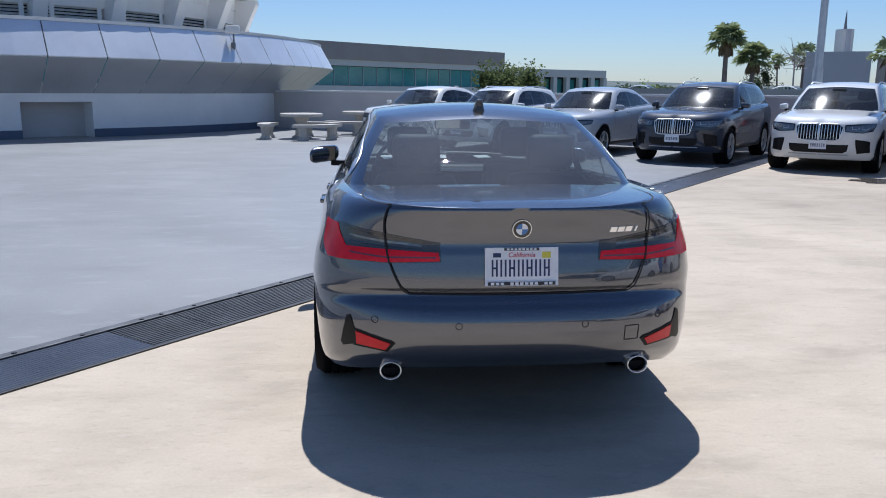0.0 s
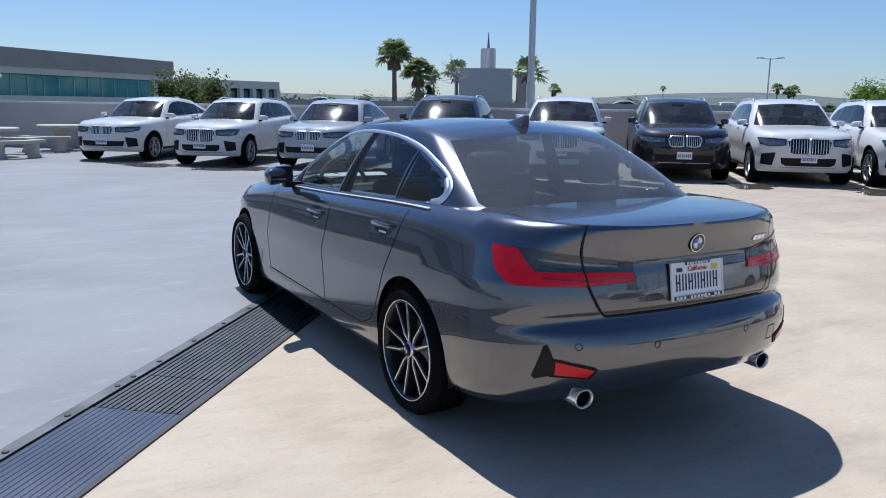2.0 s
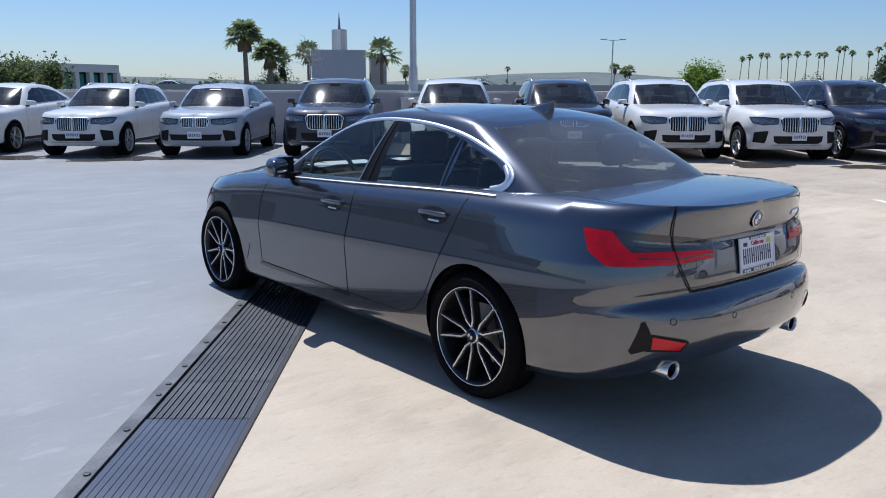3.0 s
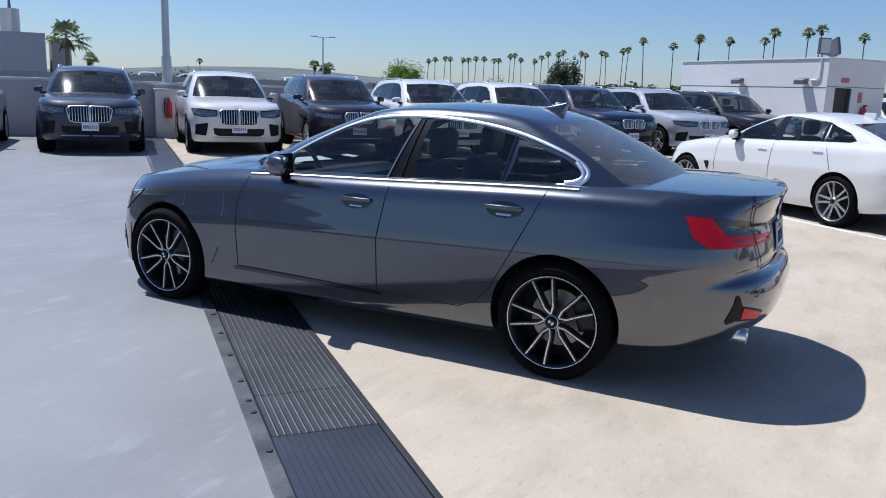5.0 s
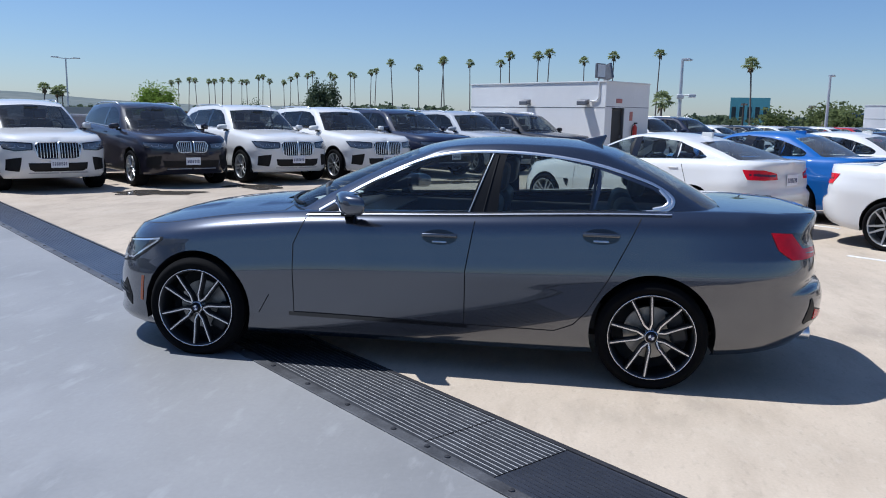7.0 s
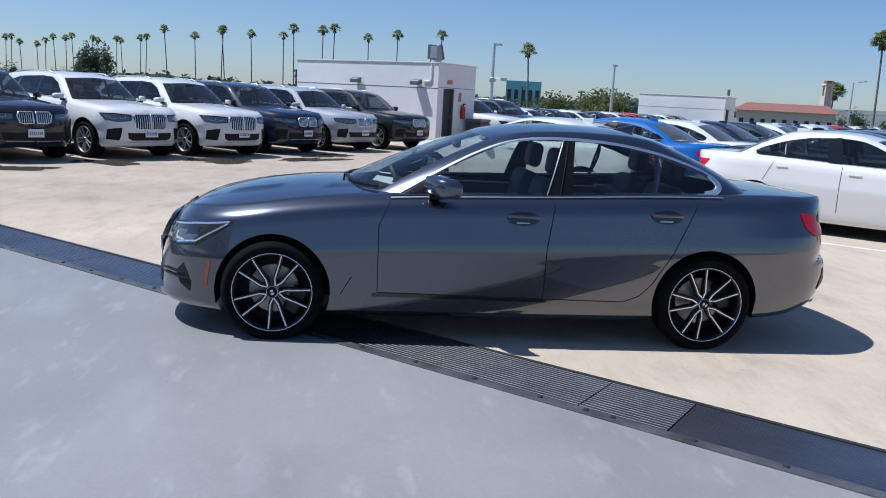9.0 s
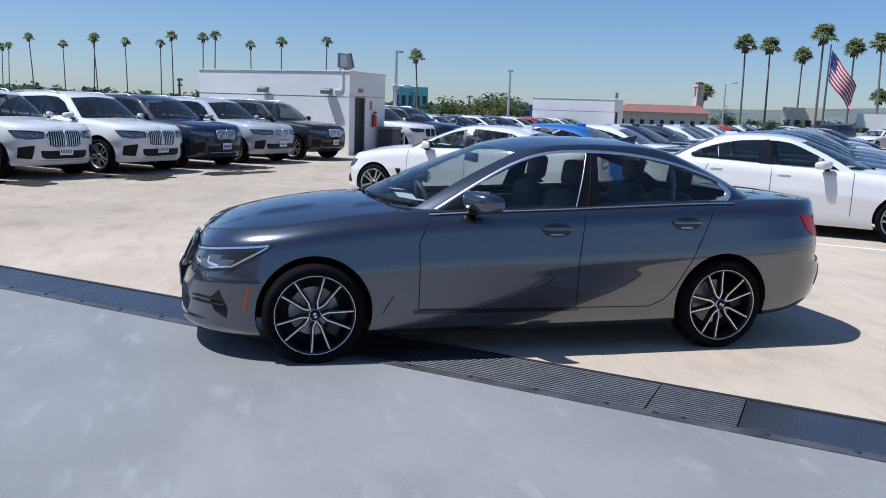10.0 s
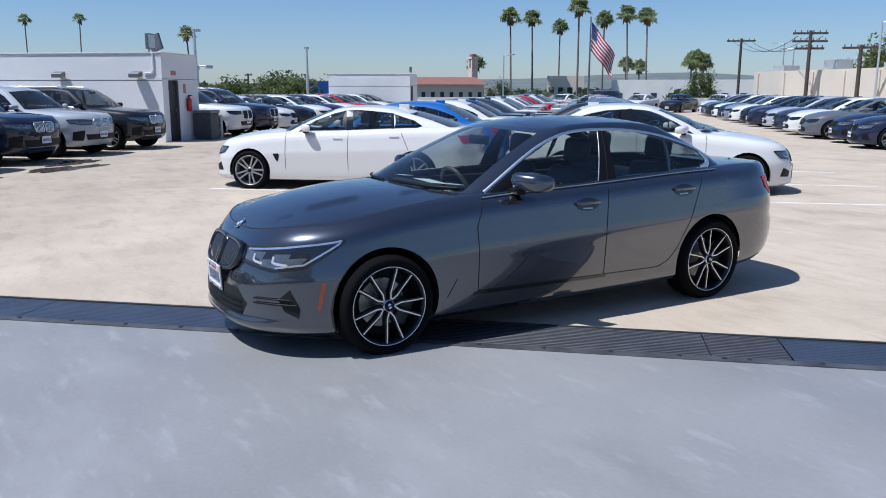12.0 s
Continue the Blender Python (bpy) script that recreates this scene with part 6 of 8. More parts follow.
# ---- parapet ----
par = empty("wall_north", "low pale plaster parapet wall with a white coping", "wall", kind="structure")
bm = new_box(-B1, -B0, A1, A1 + 0.22, -0.3, 1.36)
bm.transform(FRAME)
part("wall", bm, M["parapet"], par)
bm = new_box(-B1, -B0, A1 - 0.04, A1 + 0.26, 1.362, 1.43, 0.01)
bm.transform(FRAME)
part("coping", bm, M["coping"], par, "white coping")
for name, x0, x1, y0, y1 in (("wall_east", -B0, -B0 + 0.22, A0, A1), ("wall_south", -B1, -B0, A0 - 0.22, A0), ("wall_west", -B1 - 0.22, -B1, A0, A1)):
    bm = new_box(x0, x1, y0, y1, -0.3, 1.1)
    bm.transform(FRAME)
    tagged(part(name, bm, M["parapet"]), "low pale plaster parapet wall", "wall", kind="structure")
M["mass"] = material("parking_structure", (0.40, 0.39, 0.37), 0.9, vary=0.08, scale=0.3, fine=8)
bm = new_box(-B1 - 0.2, -B0 + 0.2, A0 - 0.2, A1 + 0.2, -6.3, -0.31)
bm.transform(FRAME)
tagged(part("parking_structure", bm, M["mass"]), "plain concrete storeys below the parking deck", "building", kind="structure")

# ---- cars along the parapet ----
suv_near = generic("suv_base", SUV, "spoke", "chrome", True)
suv_old = generic("suv_base", OLD_SUV, "spoke", "chrome", True)
coupe_suv = generic("suv_base", COUPE_SUV, "spoke", "chrome", True)
small_suv = generic("suv_base", SMALL_SUV, "spoke", "chrome", True)
fastback = generic("fastback_base", FASTBACK, "spoke", "black", True)
sedan_near = generic("sedan_base", SEDAN, "spoke", "black", True)
sedan_far = generic("sedan_base", SEDAN, "far", "black", False)
suv_far = generic("suv_base", SUV, "far", "chrome", False)
ROW = [(coupe_suv, 13.3, 10.72, "white", COUPE_SUV, "compact coupe-roofed SUV"), (small_suv, 12.65, 7.81, "white", SMALL_SUV, "small SUV"), (coupe_suv, 12.65, 5.17, "silver", COUPE_SUV, "compact coupe-roofed SUV"),
       (suv_near, 12.7, 2.37, "slate", SUV, "large SUV"), (suv_near, 12.6, -0.46, "white", SUV, "large SUV"), (suv_old, 12.5, -3.0, "plum", SUV, "large SUV"), (suv_near, 12.3, -5.35, "white", SUV, "large SUV"),
       (suv_near, 12.0, -7.6, "white", SUV, "large SUV"), (suv_old, 12.2, -9.9, "navy", SUV, "large SUV"), (suv_old, 12.4, -12.4, "silver", SUV, "large SUV"), (suv_old, 12.3, -14.86, "black", SUV, "large SUV")]
for base, a, b, col, P, what in ROW:
    place_car(base, at(a + P["fa"], b, 180), col, f"{CAR_NAMES[col]} {what} parked nose-out by the parapet wall", "cars along the parapet")

# ---- rows of cars on the deck ----
random.seed(4)
place_car(fastback, at(3.5, -7.26), "white", "white four-door fastback with dark windows on the open deck", "cars in the middle rows", "fastback_car")
place_car(sedan_near, at(-1.76, -7.9, 180), "white", "white four-door sedan with dark windows on the open deck", "cars in the middle rows", "sedan_car")
mid_n = ["blue", "white", "navy", "slate", "white", "grey", "black", "white", "silver", "red", "navy", "white", "black", "steel", "white"]
mid_s = ["black", "slate", "navy", "black", "steel", "white", "grey", "navy", "silver", "white", "black", "red", "navy", "white", "steel"]
for k, col in enumerate(mid_n):
    place_car(sedan_near if k < 2 else sedan_far, at(3.4 + random.uniform(-0.2, 0.2), -9.85 - 2.5 * k), col, f"{CAR_NAMES[col]} sedan in a row of parked cars", "cars in the middle rows", "sedan_car")
for k, col in enumerate(mid_s):
    place_car(sedan_near if k < 1 else sedan_far, at(-1.7 + random.uniform(-0.2, 0.2), -10.45 - 2.5 * k, 180), col, f"{CAR_NAMES[col]} sedan in a row of parked cars", "cars in the middle rows", "sedan_car")
south = ["navy", "navy", "grey", "white", "slate", "silver", "navy", "black", "white", "steel", "navy", "white", "black", "grey", "white"]
for k, col in enumerate(south):
    place_car(sedan_near if k < 2 else sedan_far, at(-10.6 + random.uniform(-0.2, 0.2), -19.3 - 2.5 * k), col, f"{CAR_NAMES[col]} sedan parked nose to the aisle", "cars in the south row", "sedan_car")
north = ["white", "navy", "white", "black", "white", "navy", "white", "red", "grey", "white", "black", "white", "silver", "navy", "white"]
for k, col in enumerate(north):
    place_car(suv_far if k in (0, 1) else sedan_far, at(13.9, -21.4 - 2.55 * k, 180), col, f"{CAR_NAMES[col]} {'SUV' if k < 2 else 'sedan'} parked beyond the stair hut", "cars beyond the hut", "suv_car" if k < 2 else "sedan_car")
for k, col in enumerate(("white", "white", "black", "white", "navy", "white", "grey")):
    place_car(suv_far if k == 4 else sedan_far, at(-14 + 3.1 * k, -61.0, 62), col, f"{CAR_NAMES[col]} car at the far end of the deck", "cars at the deck's end", "sedan_car")
# the next parking deck, its wall and a few roofs above it
def round_eye(deg, d):
    return (-5.0 + d * math.sin(radians(deg)), -1.0 + d * math.cos(radians(deg)))


slab("neighbour_deck", [round_eye(21, 70.4), round_eye(58, 70.4), round_eye(58, 77), round_eye(21, 77)], -6.3, 0.6, M["mass"], "grey concrete neighbouring parking deck", "building")
slab("neighbour_wall", [round_eye(20.5, 70), round_eye(58.5, 70), round_eye(58.5, 70.3), round_eye(20.5, 70.3)], -6.3, 1.72, M["mass"], "grey concrete wall of the neighbouring parking deck", "wall")
for k, (deg, col) in enumerate(((34.2, "white"), (43.2, "white"), (46.4, "silver"), (52.6, "white"), (24.5, "silver"))):
    x, y = round_eye(deg, 73.4 * math.cos(radians(18.5)) / math.cos(radians(deg - 39.5)))
    place_car(sedan_far, pose(x, y, 0.6, 0, 0, -129.5 + 90 * (k % 2)), col, f"{CAR_NAMES[col]} car on the neighbouring parking deck", "cars on the neighbouring deck", "sedan_car")
for o in (suv_near, suv_old, coupe_suv, small_suv, fastback, sedan_near, sedan_far, suv_far):
    for c in (*o.children_recursive, o):
        bpy.data.objects.remove(c)


# ---- stair huts ----
M["door_dark"] = material("dark_brown_door", (0.035, 0.032, 0.030), 0.5, vary=0.15, scale=4, fine=60)
M["metal_grey"] = material("grey_metal", (0.20, 0.20, 0.21), 0.45, metal=0.6, vary=0.12, scale=6, fine=80)
M["galv"] = material("pale_galvanised_steel", (0.55, 0.56, 0.57), 0.45, metal=0.5, vary=0.08, scale=5, fine=60)
M["sign_red"] = material("red_sign", (0.55, 0.04, 0.03), 0.5, vary=0.05, scale=20, fine=90)
M["faded_red"] = material("faded_red_sign", (0.50, 0.19, 0.16), 0.6, vary=0.1, scale=20, fine=90)
M["lamp_glass"] = material("frosted_lamp_glass", (0.55, 0.56, 0.57), 0.25, vary=0.1, scale=20, fine=90)
M["bin"] = material("dark_plastic_bin", (0.06, 0.063, 0.07), 0.55, vary=0.1, scale=8, fine=60)


def in_frame(bm, m=None):
    bm.transform(FRAME if m is None else FRAME @ m)
    return bm


def hut(x0, x1, y0, y1, h, front):
    """A white flat-roofed hut; x across (to the east), y along the drain."""
    hut_ = empty("stair_hut", "white stucco stair hut with a dark door on the parking deck", "building")
    d0, d1, dh = x0 + 0.35, x0 + 1.02, 1.96
    for a, b, z0, z1 in ((x0, d0, 0, h), (d1, x1, 0, h), (d0, d1, dh, h)):
        part("wall", in_frame(new_box(a, b, y0, y0 + 0.2, z0, z1)), M["stucco"], hut_)
    part("wall", in_frame(new_box(x0, x0 + 0.2, y0 + 0.2, y1, 0, h)), M["stucco"], hut_)
    part("wall", in_frame(new_box(x1 - 0.2, x1, y0 + 0.2, y1, 0, h)), M["stucco"], hut_)
    part("wall", in_frame(new_box(x0 + 0.2, x1 - 0.2, y1 - 0.2, y1, 0, h)), M["stucco"], hut_)
    part("roof", in_frame(new_box(x0 + 0.2, x1 - 0.2, y0 + 0.2, y1 - 0.2, h - 0.25, h - 0.1)), M["parapet"], hut_)
    for a, b, c, d in ((x0 - 0.03, x0 + 0.22, y0 - 0.03, y1 + 0.03), (x0 + 0.222, x1 + 0.03, y0 - 0.03, y0 + 0.22)):
        part("coping", in_frame(new_box(a, b, c, d, h + 0.002, h + 0.045, 0.008)), M["coping"], hut_)
    part("groove", in_frame(new_box(x0 - 0.004, x0 + 0.01, y0, y1, 1.94, 1.965)), M["metal_grey"], hut_)
    part("groove", in_frame(new_box(x0 + 0.012, x1, y0 - 0.004, y0 + 0.01, 1.985, 2.005)), M["metal_grey"], hut_)
    door = part("door", in_frame(new_box(d0 + 0.03, d1 - 0.03, y0 + 0.10, y0 + 0.15, 0.02, dh - 0.03)), M["door_dark"], hut_, "dark brown steel door")
    part("door_handle", in_frame(new_box(d1 - 0.12, d1 - 0.09, y0 + 0.05, y0 + 0.10, 0.95, 1.07, 0.008)), M["metal_grey"], door)
    part("door_frame", in_frame(new_box(d0, d0 + 0.03, y0 + 0.02, y0 + 0.16, 0, dh)), M["metal_grey"], hut_)
    part("door_frame", in_frame(new_box(d1 - 0.03, d1, y0 + 0.02, y0 + 0.16, 0, dh)), M["metal_grey"], hut_)
    return hut_


hx0, hy0, hh = 17.4, 12.6, 2.78
hut(hx0, 19.75, hy0, 19.2, hh, True)
tagged(part("hut_footing", in_frame(new_box(hx0 - 0.2, 20.0, 17.6, 19.5, -6.3, -0.01)), M["mass"]), "plain concrete base under the hut", "building", kind="structure")
for y in (13.4, 16.1):
    w = empty("wall_lamp", "small grey flood lamp on the hut's wall", "lamp", "hut lamps")
    bm = bevel_block(hx0 - 0.30, hx0 - 0.06, y - 0.19, y + 0.19, 2.10, 2.25, 0.03, lambda c: (c.x, c.y, c.z + 0.25 * (c.x - hx0)))
    part("housing", in_frame(bm), M["metal_grey"], w)
    part("bracket", in_frame(new_box(hx0 - 0.07, hx0, y - 0.06, y + 0.06, 2.06, 2.20)), M["metal_grey"], w)
    part("lens", in_frame(new_box(hx0 - 0.29, hx0 - 0.08, y - 0.15, y + 0.15, 2.035, 2.045)), M["lamp_glass"], w)
c = empty("conduit", "thin painted conduit pipe on the hut's wall", "pipe")
part("pipe", in_frame(tube(bmesh.new(), [(hx0 - 0.03, 13.2, 2.16), (hx0 - 0.03, 12.95, 2.18), (hx0 - 0.03, 12.87, 2.28), (hx0 - 0.03, 12.87, 2.80)], 0.022, 8)), M["stucco"], c)
f = empty("flood_light", "square flood light head on a bracket on the hut's roof", "lamp")
part("head", in_frame(new_box(hx0 - 0.02, hx0 + 0.42, 13.0, 13.09, hh + 0.14, hh + 0.62, 0.02)), M["metal_grey"], f)
part("lens", in_frame(new_box(hx0 + 0.01, hx0 + 0.39, 12.985, 12.998, hh + 0.18, hh + 0.58)), M["lamp_glass"], f)
part("second_head", in_frame(new_box(-0.22, 0.22, -0.05, 0.05, -0.26, 0.26, 0.02), pose(hx0 + 0.72, 13.15, hh + 0.36, 0, 18, 78)), M["metal_grey"], f)
part("bracket", in_frame(tube(bmesh.new(), [(hx0 + 0.2, 13.1, hh), (hx0 + 0.2, 13.1, hh + 0.16), (hx0 + 0.6, 13.15, hh + 0.14)], 0.03, 8)), M["metal_grey"], f)
s = part("exit_sign", in_frame(new_box(hx0 + 0.55, hx0 + 0.85, hy0 - 0.02, hy0 - 0.004, 2.12, 2.26)), M["faded_red"])
tagged(s, "small faded red sign above the hut door", "sign")
s = part("wall_sign", in_frame(new_box(hx0 + 1.3, hx0 + 1.45, hy0 - 0.02, hy0 - 0.004, 1.55, 1.85)), M["faded_red"])
tagged(s, "small red sign on the hut wall", "sign")


def extinguisher(m, label):
    e = empty("fire_extinguisher", label, "extinguisher", "fire extinguishers")
    bm = bmesh.new()
    lathe(bm, [(0.0, 0.001), (0.0, 0.075), (0.38, 0.075), (0.44, 0.05), (0.46, 0.025), (0.50, 0.022), (0.50, 0.001)], 16, "z")
    bm.transform(m)
    part("cylinder", bm, M["sign_red"], e, "red steel cylinder", True)
    bm = box(bmesh.new(), -0.012, 0.012, -0.09, 0.03, 0.50, 0.54)
    bm.transform(m)
    part("valve", bm, M["trim"], e)
    bm = tube(bmesh.new(), [(0, 0.02, 0.50), (-0.10, 0.03, 0.46), (-0.12, 0.03, 0.25), (-0.10, 0.03, 0.02)], 0.012, 6)
    bm.transform(m)
    part("hose", bm, M["rubber"], e, "", True)


extinguisher(FRAME @ pose(hx0 + 1.5, hy0 - 0.10, 0.95), "red fire extinguisher on the hut wall")
b = empty("trash_bin", "dark square waste bin beside the hut door", "bin")
part("body", in_frame(bevel_block(hx0 + 1.66, hx0 + 2.3, hy0 - 0.75, hy0 - 0.15, 0.0, 0.88, 0.03)), M["bin"], b)
part("lid", in_frame(bevel_block(hx0 + 1.63, hx0 + 2.33, hy0 - 0.78, hy0 - 0.12, 0.882, 0.98, 0.03)), M["metal_grey"], b)
p = empty("bollard", "short pale steel post beside the hut", "post")
part("post", in_frame(tube(bmesh.new(), [(hx0 + 2.75, hy0 - 0.6, 0), (hx0 + 2.75, hy0 - 0.6, 0.8)], 0.05, 10)), M["galv"], p)
h2 = hut(48.0, 50.4, 11.4, 17.2, 2.75, False)
h2["label"] = "far white stucco stair hut at the deck's edge"
part("flood_light", in_frame(new_box(49.2, 49.6, 11.6, 11.7, 2.9, 3.3, 0.02)), M["metal_grey"], h2)

# ---- parapet pilaster, tall pole ----
pil = empty("pilaster", "pale plaster pilaster on the parapet with a ledge", "pillar")
part("shaft", in_frame(new_box(-0.95, -0.40, A1 - 0.34, A1 - 0.045, 0, 1.20, 0.01)), M["stucco"], pil)
part("cap", in_frame(new_box(-0.98, -0.37, A1 - 0.37, A1 - 0.045, 1.202, 1.26, 0.008)), M["coping"], pil)
extinguisher(FRAME @ pose(-0.62, A1 - 0.44, 0.52, 0, 0, 0), "red fire extinguisher on the parapet pilaster")
p = empty("tall_lamp_post", "tall pale steel lamp post rising at the parapet", "lamp post")
part("base_sleeve", in_frame(tube(bmesh.new(), [(-0.62, A1 + 0.10, 1.43), (-0.62, A1 + 0.10, 2.1)], 0.125, 12)), M["galv"], p)
part("post", in_frame(tube(bmesh.new(), [(-0.62, A1 + 0.10, 1.43), (-0.62, A1 + 0.10, 8.0)], [0.10, 0.075], 12)), M["galv"], p)
part("arm", in_frame(tube(bmesh.new(), [(-0.62, A1 + 0.10, 7.9), (-0.62, A1 - 1.4, 8.0)], 0.04, 8)), M["galv"], p)
part("lamp_head", in_frame(new_box(-0.78, -0.46, A1 - 1.9, A1 - 1.3, 7.95, 8.07, 0.02)), M["galv"], p)


def lamp_post(x, y, h, turn, heads, base, label):
    l = empty("lamp_post", label, "lamp post", "lamp posts")
    m = pose(x, y, base, 0, 0, turn)

    def put(name, bm, mat_=None):
        bm.transform(m)
        part(name, bm, mat_ or M["galv"], l, "", False)
    put("post", tube(bmesh.new(), [(0, 0, 0), (0, 0, h - base)], [0.10, 0.06], 10))
    for k in range(heads):
        s = 1 if k == 0 else -1
        put("arm", tube(bmesh.new(), [(0, 0, h - base - 0.08), (s * 0.8, 0, h - base)], 0.035, 6))
        put("lamp_head", new_box(min(s * 0.6, s * 1.2), max(s * 0.6, s * 1.2), -0.16, 0.16, h - base - 0.02, h - base + 0.07, 0.02))


for x, y, h, turn, heads, base, label in ((41.6, -14.0, 4.2, -20, 1, 0, "white lamp post with one arm by the parapet"), (31.8, -5.1, 4.3, -20, 1, 0, "white lamp post with one arm and a camera"),
                                          (60.9, -41.5, 5.1, 200, 1, -6, "pale lamp post beyond the parked cars"), (49.4, -68.0, 6.5, 30, 1, -6, "white lamp post before the tan building"),
                                          (26.5, -47.4, 6.1, 210, 1, -6, "white lamp post with one arm"), (59.7, 44.6, 6.0, -40, 2, -6, "twin-armed grey street lamp beyond the parapet"), (44.5, -63.0, 5.6, 30, 1, -6, "plain white lamp post far off")):
    lamp_post(x, y, h, turn, heads, base, label)
cam_ = empty("security_camera", "small white camera cluster on a lamp post", "camera")
part("dome", bevel_block(31.65, 31.95, -5.25, -4.95, 2.55, 2.75, 0.05), M["galv"], cam_)
part("arm", tube(bmesh.new(), [(31.8, -5.1, 2.7), (31.4, -5.5, 2.72)], 0.03, 6), M["galv"], cam_)
part("camera_body", bevel_block(31.2, 31.45, -5.7, -5.4, 2.6, 2.75, 0.03), M["galv"], cam_)

# ---- picnic tables ----
M["cast"] = material("cast_concrete", (0.50, 0.47, 0.42), 0.85, vary=0.08, scale=3, fine=60, bump=0.15, stain=(0.36, 0.33, 0.29), stain_scale=2.0, stain_amount=0.5)


def picnic(x, y, turn, benches):
    t = empty("picnic_table", "round cast concrete picnic table on a pedestal", "table", "picnic tables")
    m = pose(x, y, 0, 0, 0, turn)
    bm = bmesh.new()
    lathe(bm, [(0.66, 0.001), (0.66, 0.60), (0.68, 0.64), (0.74, 0.64), (0.76, 0.61), (0.76, 0.001)], 28, "z")
    bm.transform(m)
    part("tabletop", bm, M["cast"], t)
    bm = bmesh.new()
    lathe(bm, [(0.0, 0.30), (0.06, 0.30), (0.12, 0.20), (0.5, 0.17), (0.66, 0.26)], 16, "z")
    bm.transform(m)
    part("pedestal", bm, M["cast"], t)
    for a in benches:
        b = empty("curved_bench", "curved cast concrete bench by the picnic table", "bench", "picnic benches")
        n, r0, r1 = 12, 0.95, 1.32
        vs, fs = [], []
        for k in range(n + 1):
            q = radians(a - 38 + 76 * k / n)
            for r, z in ((r0, 0.38), (r1, 0.38), (r1, 0.46), (r0, 0.46)):
                vs.append(m @ Vector((r * math.cos(q), r * math.sin(q), z)))
        for k in range(n):
            for c in range(4):
                fs.append((4 * k + c, 4 * k + (c + 1) % 4, 4 * k + 4 + (c + 1) % 4, 4 * k + 4 + c))
        fs += [(0, 3, 2, 1), (4 * n, 4 * n + 1, 4 * n + 2, 4 * n + 3)]
        from_data("seat", vs, fs, M["cast"], b)
        for d in (-24, 24):
            bm = bmesh.new()
            q = radians(a + d)
            lathe(bm, [(0.0, 0.17), (0.05, 0.17), (0.12, 0.12), (0.38, 0.15)], 12, "z")
            bm.transform(m @ pose(1.13 * math.cos(q), 1.13 * math.sin(q), 0))
            part("leg", bm, M["cast"], b)


picnic(-2.45, 19.1, 10, (170, 290, 50))
picnic(-0.65, 21.6, 40, (200, 310))

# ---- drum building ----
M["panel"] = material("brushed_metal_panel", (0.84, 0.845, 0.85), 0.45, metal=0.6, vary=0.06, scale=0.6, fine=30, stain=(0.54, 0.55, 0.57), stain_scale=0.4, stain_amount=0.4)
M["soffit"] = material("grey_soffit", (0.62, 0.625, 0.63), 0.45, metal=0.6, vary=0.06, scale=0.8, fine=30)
M["fin"] = material("cream_concrete_fin", (0.78, 0.75, 0.70), 0.8, vary=0.05, scale=1.0, fine=30)
M["blue_base"] = material("slate_blue_base", (0.10, 0.12, 0.17), 0.7, vary=0.08, scale=2, fine=40)
CX, CY = -17.45, 30.8


def polar(r, deg, z):
    return (CX + r * math.cos(radians(deg)), CY + r * math.sin(radians(deg)), z)


def arc_band(name, rows, d0, d1, step, mat_, parent, label=""):
    n = max(1, int(round((d1 - d0) / step)))
    vs, fs, m = [], [], len(rows)
    for k in range(n + 1):
        vs += [polar(r, d0 + (d1 - d0) * k / n, z) for r, z in rows]
    for k in range(n):
        for c in range(m - 1):
            fs.append((k * m + c, (k + 1) * m + c, (k + 1) * m + c + 1, k * m + c + 1))
    return from_data(name, vs, fs, mat_, parent, label)


drum = empty("drum_building", "round building with metal overhang, louvres, cream fins and white wall", "building")
D0, D1, RW = -150.0, 20.0, 14.3
OD0, OD1 = -60.0, -52.1     # the low opening
arc_band("wall", [(RW, 0.25), (RW, 1.30)], D0, OD0, 2.0, M["stucco"], drum)
arc_band("wall", [(RW, 0.25), (RW, 1.30)], OD1, D1, 2.0, M["stucco"], drum)
arc_band("wall", [(RW, 1.05), (RW, 1.30)], OD0, OD1, 2.0, M["stucco"], drum)
arc_band("base_band", [(RW + 0.02, 0.0), (RW + 0.02, 0.25), (RW, 0.252)], D0, OD0, 2.0, M["blue_base"], drum, "slate blue base band")
arc_band("base_band", [(RW + 0.02, 0.0), (RW + 0.02, 0.25), (RW, 0.252)], OD1, D1, 2.0, M["blue_base"], drum)
arc_band("opening_back", [(RW - 0.7, 0.0), (RW - 0.7, 1.10)], OD0, OD1, 2.0, M["parapet"], drum)
arc_band("opening_head", [(RW, 1.05), (RW - 0.7, 1.05)], OD0, OD1, 2.0, M["parapet"], drum)
for d in (OD0, OD1):
    from_data("opening_side", [polar(RW, d, 0), polar(RW - 0.7, d, 0), polar(RW - 0.7, d, 1.06), polar(RW, d, 1.06)], [(0, 1, 2, 3)], M["stucco"], drum)
STEP = 5.85
d = -127.95
while d < -4:
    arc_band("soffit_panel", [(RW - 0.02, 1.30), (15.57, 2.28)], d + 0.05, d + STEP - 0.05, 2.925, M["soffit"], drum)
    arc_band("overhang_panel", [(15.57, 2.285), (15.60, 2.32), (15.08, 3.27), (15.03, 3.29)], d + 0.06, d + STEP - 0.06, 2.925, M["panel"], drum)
    arc_band("seam", [(15.56, 2.27), (15.05, 3.25)], d - 0.06, d + 0.06, 0.12, M["gap"], drum)
    d += STEP
arc_band("ledge", [(15.08, 3.28), (15.08, 3.38), (11.9, 3.42)], D0, D1, 3.2, M["fin"], drum)
arc_band("upper_wall", [(11.90, 3.40), (11.90, 3.52)], D0, D1, 3.2, M["fin"], drum)
